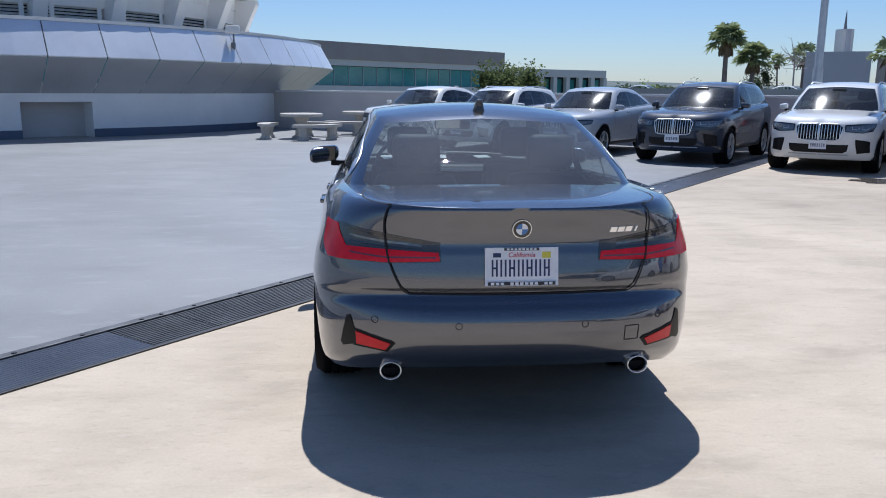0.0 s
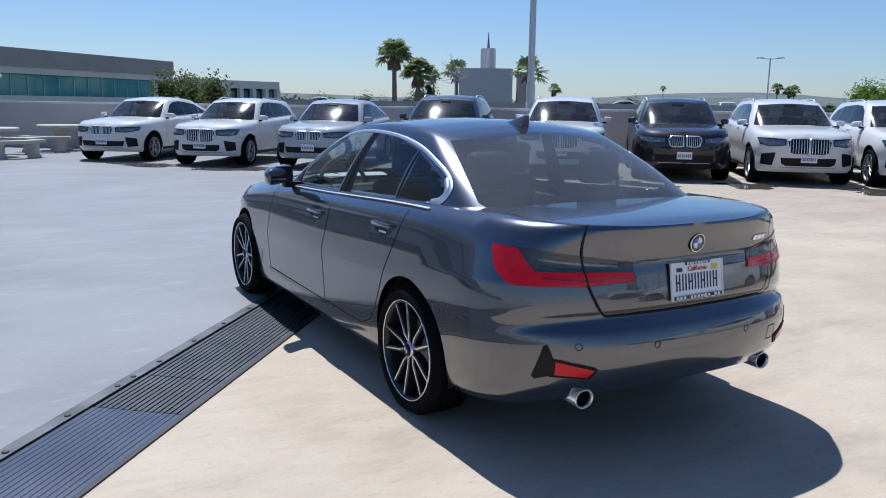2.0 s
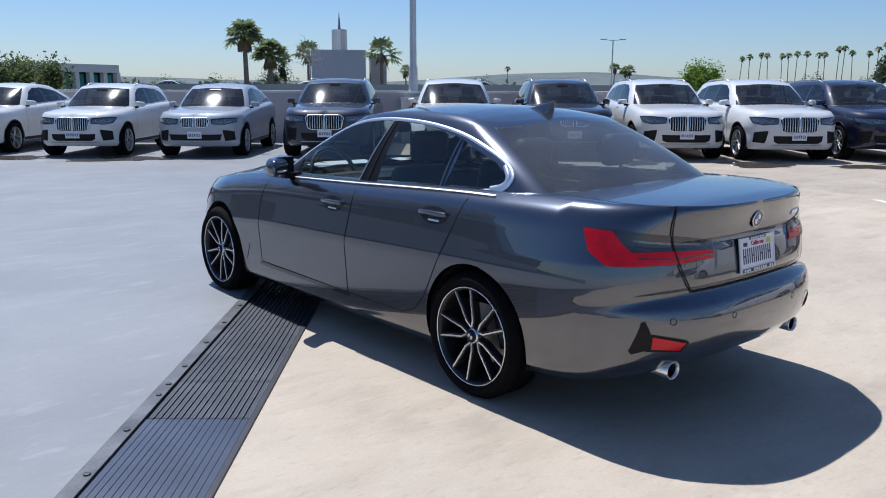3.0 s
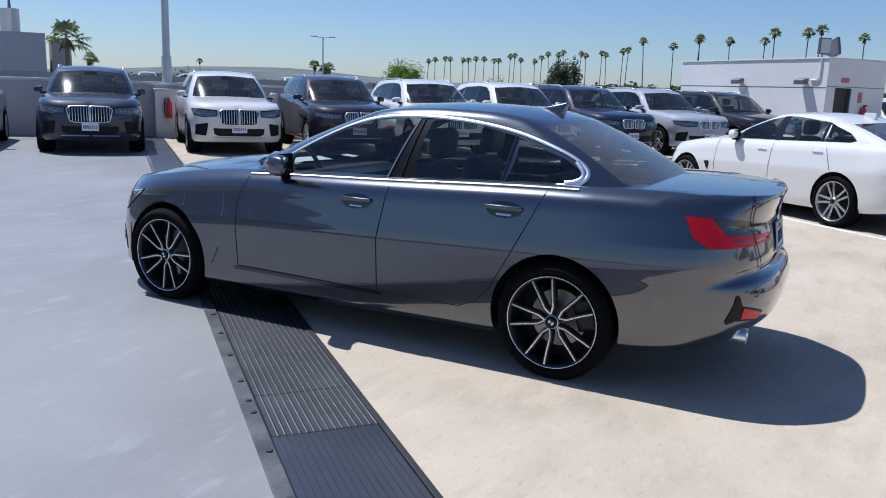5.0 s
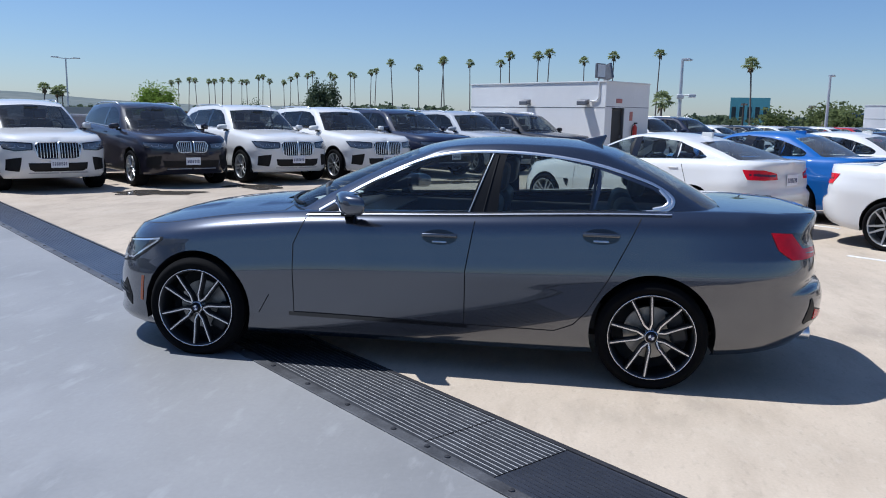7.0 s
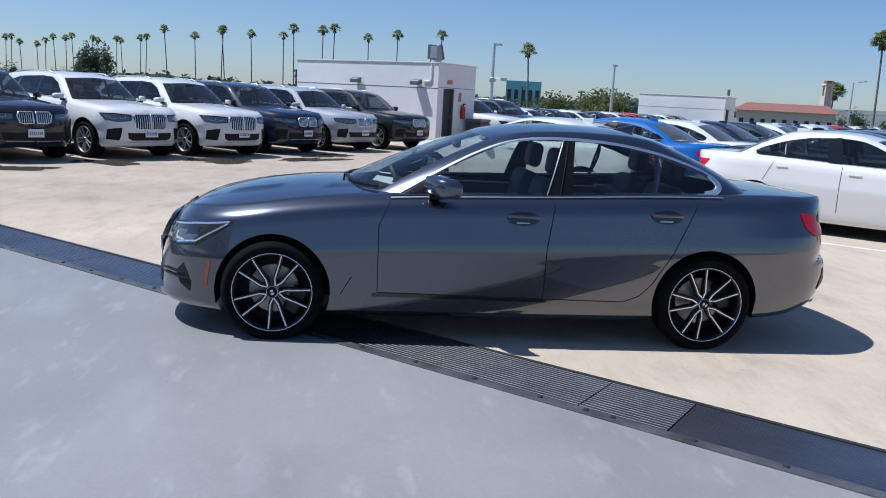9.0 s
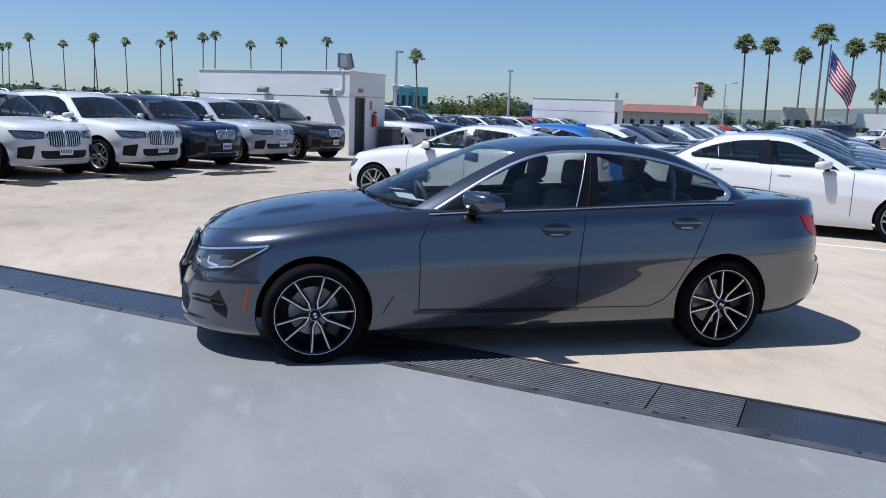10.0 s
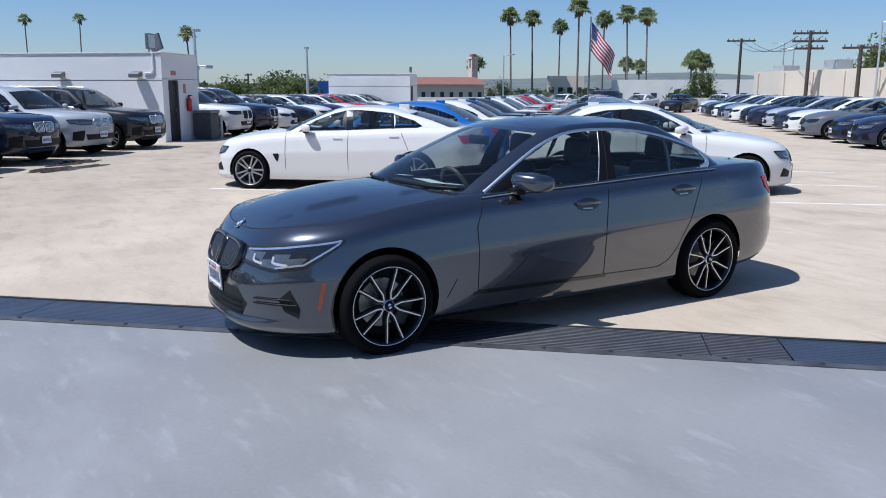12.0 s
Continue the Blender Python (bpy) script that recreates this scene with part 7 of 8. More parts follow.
# above 5 m the wall is unseen, carried up to shade the overhang
arc_band("upper_wall", [(11.90, 4.00), (11.95, 4.55), (11.99, 4.56), (12.0, 4.95), (12.3, 5.0), (12.5, 8.0), (12.7, 8.02), (12.7, 8.4)], D0, D1, 3.2, M["fin"], drum)
arc_band("louvre_back", [(11.65, 3.46), (11.65, 4.05)], D0, D1, 3.2, M["gap"], drum)
for z in (3.54, 3.64, 3.74, 3.84, 3.94):
    arc_band("louvre_slat", [(11.88, z), (11.76, z + 0.075)], -128, -4, 3.2, M["fin"], drum)
d = -123.3
while d < -4:
    m = Matrix.Translation(polar(0, 0, 0)) @ pose(0, 0, 0, 0, 0, d)
    bm = bmesh.new()
    sec = [(11.7, 3.40), (12.15, 3.40), (12.80, 4.80), (12.80, 4.96), (11.7, 4.96)]
    rings = [[bm.verts.new((r, s * 0.22, z)) for r, z in sec] for s in (-1, 1)]
    bm.faces.new(rings[0][::-1])
    bm.faces.new(rings[1])
    for k in range(5):
        j = (k + 1) % 5
        bm.faces.new((rings[0][k], rings[0][j], rings[1][j], rings[1][k]))
    bmesh.ops.recalc_face_normals(bm, faces=bm.faces[:])
    bm.transform(m)
    part("fin", bm, M["fin"], drum)
    for e in (-2.1, 2.1):     # jambs of the louvred openings beside the fin
        arc_band("louvre_jamb", [(11.93, 3.44), (11.93, 4.03)], d + e - 0.35, d + e + 0.35, 0.7, M["fin"], drum)
    d += 11.4
# unseen roof, added above the wall to keep sun off the panels
bm = bmesh.new()
lathe(bm, [(8.30, 12.68), (8.41, 12.7), (8.45, 0.1)], 60, "z")
bmesh.ops.translate(bm, verts=bm.verts[:], vec=(CX, CY, 0))
part("roof", bm, M["fin"], drum)
fl = empty("flood_light", "grey flood light box on the round building's overhang", "lamp")
px, py, pz = polar(15.35, -34.6, 3.02)
part("head", bevel_block(px - 0.22, px + 0.22, py - 0.28, py + 0.05, pz + 0.22, pz + 0.48, 0.03), M["fin"], fl)
part("arm", tube(bmesh.new(), [(px, py, pz - 0.35), (px, py, pz + 0.3)], 0.03, 8), M["metal_grey"], fl)
part("camera_head", bevel_block(px - 0.07, px + 0.07, py - 0.2, py, pz - 0.22, pz - 0.06, 0.03), M["metal_grey"], fl)


# ---- the town beyond ----
M["earth"] = material("town_ground", (0.16, 0.16, 0.14), 0.95, vary=0.2, scale=0.05, fine=0.6, stain=(0.08, 0.10, 0.05), stain_scale=0.02, stain_amount=0.8)
M["hill"] = material("hazy_hills", (0.105, 0.13, 0.125), 1.0, vary=0.12, scale=0.02, fine=0.15, stain=(0.20, 0.21, 0.19), stain_scale=0.03, stain_amount=0.6)
M["brown"] = material("brown_cladding", (0.41, 0.355, 0.32), 0.8, vary=0.06, scale=0.5, fine=10)
M["offwhite"] = material("offwhite_wall", (0.72, 0.70, 0.65), 0.85, vary=0.06, scale=0.4, fine=8)
M["tan"] = material("tan_wall", (0.64, 0.57, 0.47), 0.9, vary=0.06, scale=0.4, fine=8)
M["greyblock"] = material("grey_block_wall", (0.50, 0.495, 0.515), 0.85, vary=0.06, scale=0.4, fine=8)
M["tile_red"] = material("red_clay_tiles", (0.25, 0.11, 0.085), 0.85, vary=0.15, scale=2, fine=14)
M["teal"] = material("teal_cladding", (0.15, 0.44, 0.48), 0.5, vary=0.1, scale=0.4, fine=4)
M["blue_front"] = material("blue_painted_front", (0.02, 0.12, 0.38), 0.6, vary=0.1, scale=0.6, fine=6)
M["room_dark"] = material("dark_interior", (0.03, 0.045, 0.05), 0.8, vary=0.1, scale=1, fine=6)
M["leaf"] = foliage("green_foliage", (0.15, 0.18, 0.075))
M["leaf_bright"] = foliage("bright_green_foliage", (0.21, 0.30, 0.06))
M["leaf_dark"] = foliage("dark_green_foliage", (0.11, 0.14, 0.085))
M["frond"] = foliage("palm_fronds", (0.27, 0.31, 0.15))
M["dead_frond"] = material("dry_palm_skirt", (0.17, 0.12, 0.07), 0.9, vary=0.25, scale=3.0, fine=14)
M["bark"] = material("palm_bark", (0.19, 0.16, 0.14), 0.9, vary=0.25, scale=3.0, fine=20, bump=0.3)
M["bare_bark"] = material("pale_bare_bark", (0.34, 0.31, 0.29), 0.9, vary=0.15, scale=3, fine=20)
M["pole_wood"] = material("utility_pole_wood", (0.075, 0.058, 0.048), 0.9, vary=0.2, scale=4, fine=30)

g = bmesh.new()
bmesh.ops.create_grid(g, x_segments=40, y_segments=40, size=3000)
tagged(part("ground", g, M["earth"]), "flat built-up town ground reaching the horizon", "ground", kind="structure").location.z = -6.3


def bearing(deg, d, z=0.0, eye=(-5.0, -1.0)):
    return (eye[0] + d * math.sin(radians(deg)), eye[1] + d * math.cos(radians(deg)), z)


# hills all round
random.seed(11)
vs, fs = [], []
n = 240
for k in range(n + 1):
    a = 360.0 * k / n
    h = 7 + 7 * noise.noise(Vector((math.cos(radians(a)) * 2.2, math.sin(radians(a)) * 2.2, 3))) + 3.5 * noise.noise(Vector((math.cos(radians(a)) * 9, math.sin(radians(a)) * 9, 7)))
    h = h * 1.25 + 15 * math.exp(-((a - 50) / 8) ** 2) + 14 * math.exp(-((a - 131) / 14) ** 2) + 4 * math.exp(-((a - 8) / 9) ** 2)
    vs += [bearing(a, 820, -6.4), bearing(a, 900, h * 0.55), bearing(a, 1000, max(2, h))]
for k in range(n):
    for c in range(2):
        fs.append((3 * k + c, 3 * k + 3 + c, 3 * k + 4 + c, 3 * k + 1 + c))
tagged(from_data("backdrop_hills", vs, fs, M["hill"], smooth=True), "low hazy hills along the horizon", "hills", kind="structure")


# ---- palms ----
def blade(bm, base, out, droop, length, width, fold=0.25):
    """One frond: a folded strip that rises and bends down."""
    side = out.cross(Vector((0, 0, 1)))
    if side.length < 0.05:
        side = Vector((1, 0, 0))
    side.normalize()
    prev = None
    n = 4
    d = out.normalized()
    p = base.copy()
    for i in range(n + 1):
        w = width * (0.35, 0.9, 1.0, 0.75, 0.08)[i]
        row = (bm.verts.new(p - side * w + Vector((0, 0, -fold * w))), bm.verts.new(p), bm.verts.new(p + side * w + Vector((0, 0, -fold * w))))
        if prev:
            bm.faces.new((prev[0], prev[1], row[1], row[0]))
            bm.faces.new((prev[1], prev[2], row[2], row[1]))
        prev = row
        p = p + d * (length / n)
        d = (d + Vector((0, 0, -droop))).normalized()


def fan(bm, base, out, L, rnd):
    """A fan leaf: a stalk and narrow blades spread from its end."""
    side = out.cross(Vector((0, 0, 1)))
    side = side.normalized() if side.length > 0.05 else Vector((1, 0, 0))
    tip = base + out * L * 0.5 + Vector((0, 0, -0.05 * L))
    vs = [bm.verts.new(p) for p in (base - side * 0.02 * L, base + side * 0.02 * L, tip + side * 0.012 * L, tip - side * 0.012 * L)]
    bm.faces.new(vs)
    for k in range(9):
        a = radians(-88 + 22 * k + rnd.uniform(-6, 6))
        d = (out * math.cos(a) + side * math.sin(a)).normalized()
        w = d.cross(side.cross(out)).normalized() * L * 0.055
        r = L * rnd.uniform(0.42, 0.55)
        mid = tip + d * r * 0.6 + Vector((0, 0, -0.06 * L))
        end = tip + d * r + Vector((0, 0, -rnd.uniform(0.14, 0.30) * L))
        vs = [bm.verts.new(p) for p in (tip, mid - w, end, mid + w)]
        bm.faces.new(vs)


def palm(height, radius, fronds, skirt, seed, thick=0.15, label="tall slender fan palm with a small round crown"):
    rnd = random.Random(seed)
    t = empty("palm_tree", label, "palm tree", "palms")
    bend = Vector((rnd.uniform(-0.03, 0.03), rnd.uniform(-0.03, 0.03), 0)) * height
    pts = [Vector((0, 0, 0)) + bend * (k / 6) ** 2 + Vector((0, 0, height * k / 6)) for k in range(7)]
    part("trunk", tube(bmesh.new(), pts, [thick * (1.5 - 0.75 * (k / 6) ** 0.6) for k in range(7)], 7), M["bark"], t, "", True)
    top = pts[-1]
    bm = bmesh.new()
    for k in range(fronds):
        az, el = rnd.uniform(0, 2 * math.pi), rnd.uniform(-0.25, 1.45)
        out = Vector((math.cos(az) * math.cos(el), math.sin(az) * math.cos(el), math.sin(el)))
        L = radius * rnd.uniform(0.8, 1.15)
        fan(bm, top + Vector((0, 0, rnd.uniform(-0.25, 0.15))), out, L, rnd)
    part("crown", bm, M["frond"], t)
    bm = bmesh.new()
    for k in range(skirt):
        az = rnd.uniform(0, 2 * math.pi)
        out = Vector((math.cos(az) * 0.5, math.sin(az) * 0.5, -0.5))
        blade(bm, top + Vector((0, 0, rnd.uniform(-0.5, 0.1))), out, 0.45, radius * rnd.uniform(0.5, 0.8), radius * 0.11)
    part("dead_fronds", bm, M["dead_frond"], t)
    return t


PALMS = [palm(22.0, 1.55, 34, 22, s) for s in (1, 2, 3)]
FAN = [palm(22.0, 2.2, 60, 40, s, 0.18) for s in (5, 6)]
BIG = palm(14.0, 2.2, 80, 110, 9, 0.3, "tall fan palm with a dense shaggy crown")
WIDE = palm(9.0, 2.6, 26, 6, 12, 0.25, "palm with long arching fronds")
# bearing and rise of the crowns, in degrees
FAR_ROW = [(45.6, 1.2), (61, 1.8), (61.6, 1.95), (62.2, 2.04), (62.8, 2.0), (63.6, 1.97), (64, 2.0), (64.4, 2.08), (65.0, 2.1), (65.7, 2.0), (66.1, 2.02), (66.8, 2.35), (67.1, 2.4), (67.7, 2.1), (68.6, 2.06), (69, 2.3), (69.6, 2.56), (70.2, 2.55),
           (70.6, 2.7), (71.6, 2.65), (72.1, 2.55), (73.1, 2.74), (73.5, 2.63), (74.5, 2.9), (74.8, 3.0), (76.05, 3.57), (77.9, 3.3), (79.4, 3.83), (79.7, 3.75), (81.5, 3.68), (83.6, 3.7), (84.2, 4.23), (86.1, 4.25), (86.8, 4.44), (89.4, 3.92), (91.3, 4.28), (94.3, 4.42)]
rnd = random.Random(21)
for k, (b, e) in enumerate(FAR_ROW):
    d = min(330, 14.5 / math.tan(radians(e)))
    x, y, z = bearing(b, d, 0, (-5.0, -2.37))
    z = 1.53 + d * math.tan(radians(e)) + 0.3
    c = copy_thing(PALMS[k % 3], pose(x, y, z - 22.0, 0, 0, rnd.uniform(0, 360)))
    c.name = "palm_tree"
NEAR_ROW = [(124.8, 4.98), (126.3, 4.9), (128.1, 4.28), (129.4, 5.6), (131.1, 4.73), (132.8, 5.07), (134.05, 4.87)]
for k, (b, e) in enumerate(NEAR_ROW):
    d = 13.4 / math.tan(radians(e))
    x, y, z = bearing(b, d, 0, (-5.2, 3.53))
    c = copy_thing(FAN[k % 2], pose(x, y, 15.2 - 22.0, 0, 0, rnd.uniform(0, 360)))
    c.name = "palm_tree"
for b, e, d in ((132.7, 1.85, 190), (133.6, 1.65, 190), (136.9, 2.0, 160), (137.3, 2.15, 158), (137.8, 1.9, 164), (122.2, 1.9, 160)):
    x, y, z = bearing(b, d, 0, (-5.2, 3.53))
    c = copy_thing(FAN[0], pose(x, y, 1.6 + d * math.tan(radians(e)) - 22.0, 0, 0, rnd.uniform(0, 360)))
    c.name = "palm_tree"
for src, hgt, b, e, d in ((BIG, 14, 26.7, 3.4, 88), (PALMS[1], 22, 29.6, 1.95, 130), (PALMS[2], 22, 37.9, 1.1, 150), (WIDE, 9, 36.0, 2.3, 100), (BIG, 14, 28.3, 2.2, 92), (PALMS[0], 22, 52.2, 1.3, 180), (PALMS[2], 22, 53.0, 1.1, 180), (PALMS[1], 22, 53.5, 1.15, 182), (WIDE, 9, 31.0, 2.2, 120), (WIDE, 9, 93.8, 1.35, 148), (PALMS[1], 22, 99.6, 3.9, 126)):
    x, y, z = bearing(b, d, 0, (-3.1, -4.53))
    c = copy_thing(src, pose(x, y, 1.52 + d * math.tan(radians(e)) - hgt, 0, 0, rnd.uniform(0, 360)))
    c.name = "palm_tree"
for o in (*PALMS, *FAN, BIG, WIDE):
    for c in (*o.children_recursive, o):
        bpy.data.objects.remove(c)


# ---- trees ----
def crown_mesh(bm, center, rx, ry, rz, count, size, rnd, cone=0.0):
    """Leaf clumps scattered through a lumpy ellipsoid: small tilted quads."""
    lumps = [Vector((rnd.gauss(0, 0.42), rnd.gauss(0, 0.42), rnd.uniform(-0.55, 0.75))) for _ in range(22)]
    for _ in range(count):
        l = rnd.choice(lumps)
        u = Vector((rnd.gauss(0, 1), rnd.gauss(0, 1), rnd.gauss(0, 1))).normalized() * rnd.uniform(0.08, 0.46)
        q = l + u
        if cone:
            k = max(0.05, 1 - cone * (q.z + 0.8) / 1.8)
            q.x *= k
            q.y *= k
        core = not cone and rnd.random() < 0.3
        if core:
            q = l + u * 0.4
        p = Vector(center) + Vector((q.x * rx, q.y * ry, q.z * rz))
        a = Vector((rnd.gauss(0, 1), rnd.gauss(0, 1), rnd.gauss(0, 0.6))).normalized()
        b = a.cross(Vector((rnd.gauss(0, 1), rnd.gauss(0, 1), rnd.gauss(0, 1)))).normalized()
        s = size * rnd.uniform(0.6, 1.3) * (1.6 if core else 1.0)
        vs = [bm.verts.new(p + a * s * i + b * s * 0.6 * j) for i, j in ((-1, -0.3), (0, -1), (1, 0.2), (0.1, 1))]
        bm.faces.new(vs)


def tree(x, y, base, top, width, mat_, seed, label, count=900, cone=0.0, name="tree"):
    rnd = random.Random(seed)
    t = empty(name, label, "tree", "trees")
    h = top - base
    tr = [(x, y, base), (x + 0.05 * width, y, base + h * 0.3), (x, y + 0.04 * width, base + h * 0.62), (x, y, base + h * 0.85)]
    part("trunk", tube(bmesh.new(), tr, [0.05 * width, 0.04 * width, 0.025 * width, 0.01 * width], 7), M["bark"], t, "", True)
    for k in range(4):
        a = rnd.uniform(0, 6.28)
        part("limb", tube(bmesh.new(), [tr[1], (x + math.cos(a) * width * 0.2, y + math.sin(a) * width * 0.2, base + h * 0.55), (x + math.cos(a) * width * 0.34, y + math.sin(a) * width * 0.34, base + h * 0.75)],
                          [0.025 * width, 0.016 * width, 0.006 * width], 5), M["bark"], t)
    bm = bmesh.new()
    crown_mesh(bm, (x, y, base + h * (0.62 if not cone else 0.5)), width * 0.56, width * 0.56, h * (0.40 if not cone else 0.52), count * 4 + (9000 if width > 5.5 else 4500), width * 0.017 + 0.035, rnd, cone)
    part("crown", bm, mat_, t)


E3 = (-3.1, -4.53)
for b, d, top, w, mt, seed, label, cnt, cone in ((12.5, 60, 2.95, 5.0, "leaf", 31, "broad green bushy tree before the brown building", 5000, 0), (58.05, 100, 4.2, 5.0, "leaf_bright", 32, "bright green leafy tree beyond the parapet", 2600, 0),
                                                 (70.9, 120, 6.1, 8.0, "leaf_dark", 33, "dark green conical conifer", 2600, 0.55), (107.9, 85, 3.3, 9.0, "leaf", 34, "wide dark green domed tree", 4200, 0), (28.6, 95, 4.6, 4.2, "leaf_dark", 35, "loose dark tree between the palms", 700, 0),
                                                 (148.3, 75, 5.6, 6.0, "leaf", 36, "green tree behind the utility pole", 900, 0), (24.8, 100, 2.4, 4.2, "leaf_dark", 37, "low green tree beyond the parapet", 600, 0), (22.5, 90, 2.0, 4.5, "leaf_bright", 38, "pale green shrub beyond the parapet", 600, 0),
                                                 (66.0, 140, 3.4, 5, "leaf_dark", 39, "dark green round tree far off", 700, 0), (69.0, 150, 3.0, 4, "leaf_dark", 40, "dark green round tree far off", 600, 0), (123.8, 110, 3.0, 4, "leaf_dark", 41, "dark green tree beside the tower", 700, 0),
                                                 (137.5, 115, 4.5, 4, "leaf", 42, "green tree beyond the deck", 600, 0), (112.5, 90, 2.8, 5, "leaf", 43, "green tree beyond the deck", 600, 0), (43, 110, 2.6, 5, "leaf_dark", 44, "dark green tree beyond the parapet", 600, 0)):
    x, y, _ = bearing(b, d, 0, E3 if b < 60 else ((-5.0, -2.37) if b < 90 else (-5.2, 3.0)))
    tree(x, y, -6.3, top, w, M[mt], seed, label, cnt, cone)
# a leafless tree beside the church
bt = empty("bare_tree", "thin pale leafless tree beside the church", "tree")
rnd = random.Random(77)
x, y, _ = bearing(30.6, 84, 0, (-2.64, -4.8))
part("trunk", tube(bmesh.new(), [(x, y, -6.3), (x + 0.1, y, 0.5), (x, y, 4.6)], [0.16, 0.11, 0.06], 7), M["bare_bark"], bt, "", True)
for k in range(26):
    a, e = rnd.uniform(0, 6.28), rnd.uniform(-0.2, 1.4)
    L = rnd.uniform(1.3, 2.2)
    z0 = rnd.uniform(3.6, 4.6)
    d = Vector((math.cos(a) * math.cos(e), math.sin(a) * math.cos(e), math.sin(e)))
    p0 = Vector((x, y, z0))
    p1, p2 = p0 + d * L * 0.5, p0 + d * L + Vector((0, 0, rnd.uniform(-0.2, 0.3)))
    bm = tube(bmesh.new(), [p0, p1, p2], [0.035, 0.022, 0.008], 4)
    for j in range(3):
        q = p1 + (p2 - p1) * rnd.uniform(0, 0.8)
        t = Vector((rnd.gauss(0, 0.3), rnd.gauss(0, 0.3), rnd.gauss(0.15, 0.25)))
        tube(bm, [q, q + t * 0.6, q + t * 1.2], [0.014, 0.010, 0.005], 3)
    part("branch", bm, M["bare_bark"], bt)
# woods along the skyline
rnd = random.Random(50)
bm = bmesh.new()
for k in range(300):
    b = rnd.uniform(14, 152)
    d = rnd.uniform(130, 420)
    x, y, _ = bearing(b, d)
    hgt = rnd.uniform(0.4, 1.9) + d * 0.0032 + (1.4 if 72 < b < 108 else 0)
    crown_mesh(bm, (x, y, hgt - 2.2), rnd.uniform(3, 7), rnd.uniform(3, 7), rnd.uniform(2.0, 3.0), 300, 0.5, rnd)
tagged(part("woods", bm, M["leaf_dark"]), "dark green treetops along the skyline", "woods", kind="stuff")


# ---- buildings ----
def wall_run(p0, p1, z0, z1, depth, mat_, name, parent, label="", off=0.0):
    """An upright slab between two plan points, its face on the line."""
    a, b = Vector((*p0, 0)), Vector((*p1, 0))
    d = (b - a)
    L = d.length
    m = Matrix.Translation((a.x, a.y, 0)) @ pose(0, 0, 0, 0, 0, math.degrees(math.atan2(d.y, d.x)))
    bm = new_box(0, L, off, off + depth, z0, z1)
    bm.transform(m)
    return part(name, bm, mat_, parent, label), m, L


def block(name, p0, p1, depth, z1, mat_, label, windows=0, wz=(0, 1), roof=None, gap=0.55):
    b = empty(name, label, "building", "town buildings")
    _, m, L = wall_run(p0, p1, -6.3, z1, depth, mat_, "wall", b)
    if roof:
        bm = new_box(-0.3, L + 0.3, -0.3, depth + 0.3, z1 + 0.002, z1 + 0.35, 0.03)
        bm.transform(m)
        part("roof", bm, roof, b)
    for k in range(windows):
        w = L / windows
        bm = new_box(k * w + w * (1 - gap) / 2, k * w + w * (1 + gap) / 2, -0.06, 0.02, wz[0], wz[1])
        bm.transform(m)
        part("window", bm, M["room_dark"], b)
    return b, m, L


b = empty("office_building", "brown-topped office building with a teal glass band", "building", "town buildings")
p0, p1 = (-32.0, 41.0), (15.9, 86.9)
_, m, L = wall_run(p0, p1, 4.12, 5.65, 14, M["brown"], "top_band", b)
wall_run(p0, p1, 3.55, 4.115, 14, M["offwhite"], "white_band", b, "", 0.15)
wall_run(p0, p1, -6.3, 1.75, 14, M["offwhite"], "lower_wall", b, "", 0.1)
wall_run(p0, p1, 1.75, 3.55, 12, M["room_dark"], "inner_wall", b, "", 1.2)
for k in range(36):
    bm = new_box(L * k / 36 + 0.03, L * (k + 1) / 36 - 0.03, 0.5, 0.54, 1.78, 3.5)
    bm.transform(m)
    part("pane", bm, M["window"], b)
    bm = new_box(L * k / 36 - 0.03, L * k / 36 + 0.03, 0.42, 0.56, 1.76, 3.54)
    bm.transform(m)
    part("mullion", bm, M["galv"], b)
bm = new_box(L - 3.2, L, 0.3, 3, 1.76, 3.54)
bm.transform(m)
part("end_wall", bm, M["offwhite"], b)
b = empty("colonnade_building", "low off-white building with a row of columns", "building", "town buildings")
p0, p1 = (17.3, 88.6), (30.4, 94.8)
_, m, L = wall_run(p0, p1, 3.05, 3.95, 10, M["offwhite"], "fascia", b)
wall_run(p0, p1, -6.3, 0.7, 10, M["offwhite"], "lower_wall", b)
wall_run(p0, p1, 0.7, 3.05, 8, M["room_dark"], "inner_wall", b, "", 1.0)
for k in range(8):
    bm = new_box(L * k / 7.2, L * k / 7.2 + 0.55, 0, 0.6, 0.7, 3.048)
    bm.transform(m)
    part("column", bm, M["offwhite"], b)
for k in range(7):
    bm = new_box(L * k / 7.2 + 0.6, L * (k + 1) / 7.2 - 0.05, 0.9, 0.94, 0.8, 2.8)
    bm.transform(m)
    part("pane", bm, M["window"], b)
b, m, L = block("church", (53.8, 89.6), (59.9, 85.7), 8, 6.35, M["greyblock"], "plain grey block with a slender tower and spire behind it")
part("tower", new_box(61.7, 63.3, 95.1, 96.7, -6, 9.6), M["offwhite"], b)
part("tower_front", new_box(62.2, 62.8, 94.9, 95.1, 2, 9.62), M["greyblock"], b)
bm = tube(bmesh.new(), [(62.5, 95.9, 9.6), (62.5, 95.9, 12.0)], [0.22, 0.03], 8)
part("spire", bm, M["metal_grey"], b)
block("annex", (60.6, 85.6), (62.4, 84.4), 6, 5.6, M["brown"], "dark narrow annex beside the grey block")
b, m, L = block("teal_building", (191, -34), (189.2, -42.4), 12, 7.3, M["teal"], "distant teal-clad building with a pale centre", 5, (2.0, 5.2))
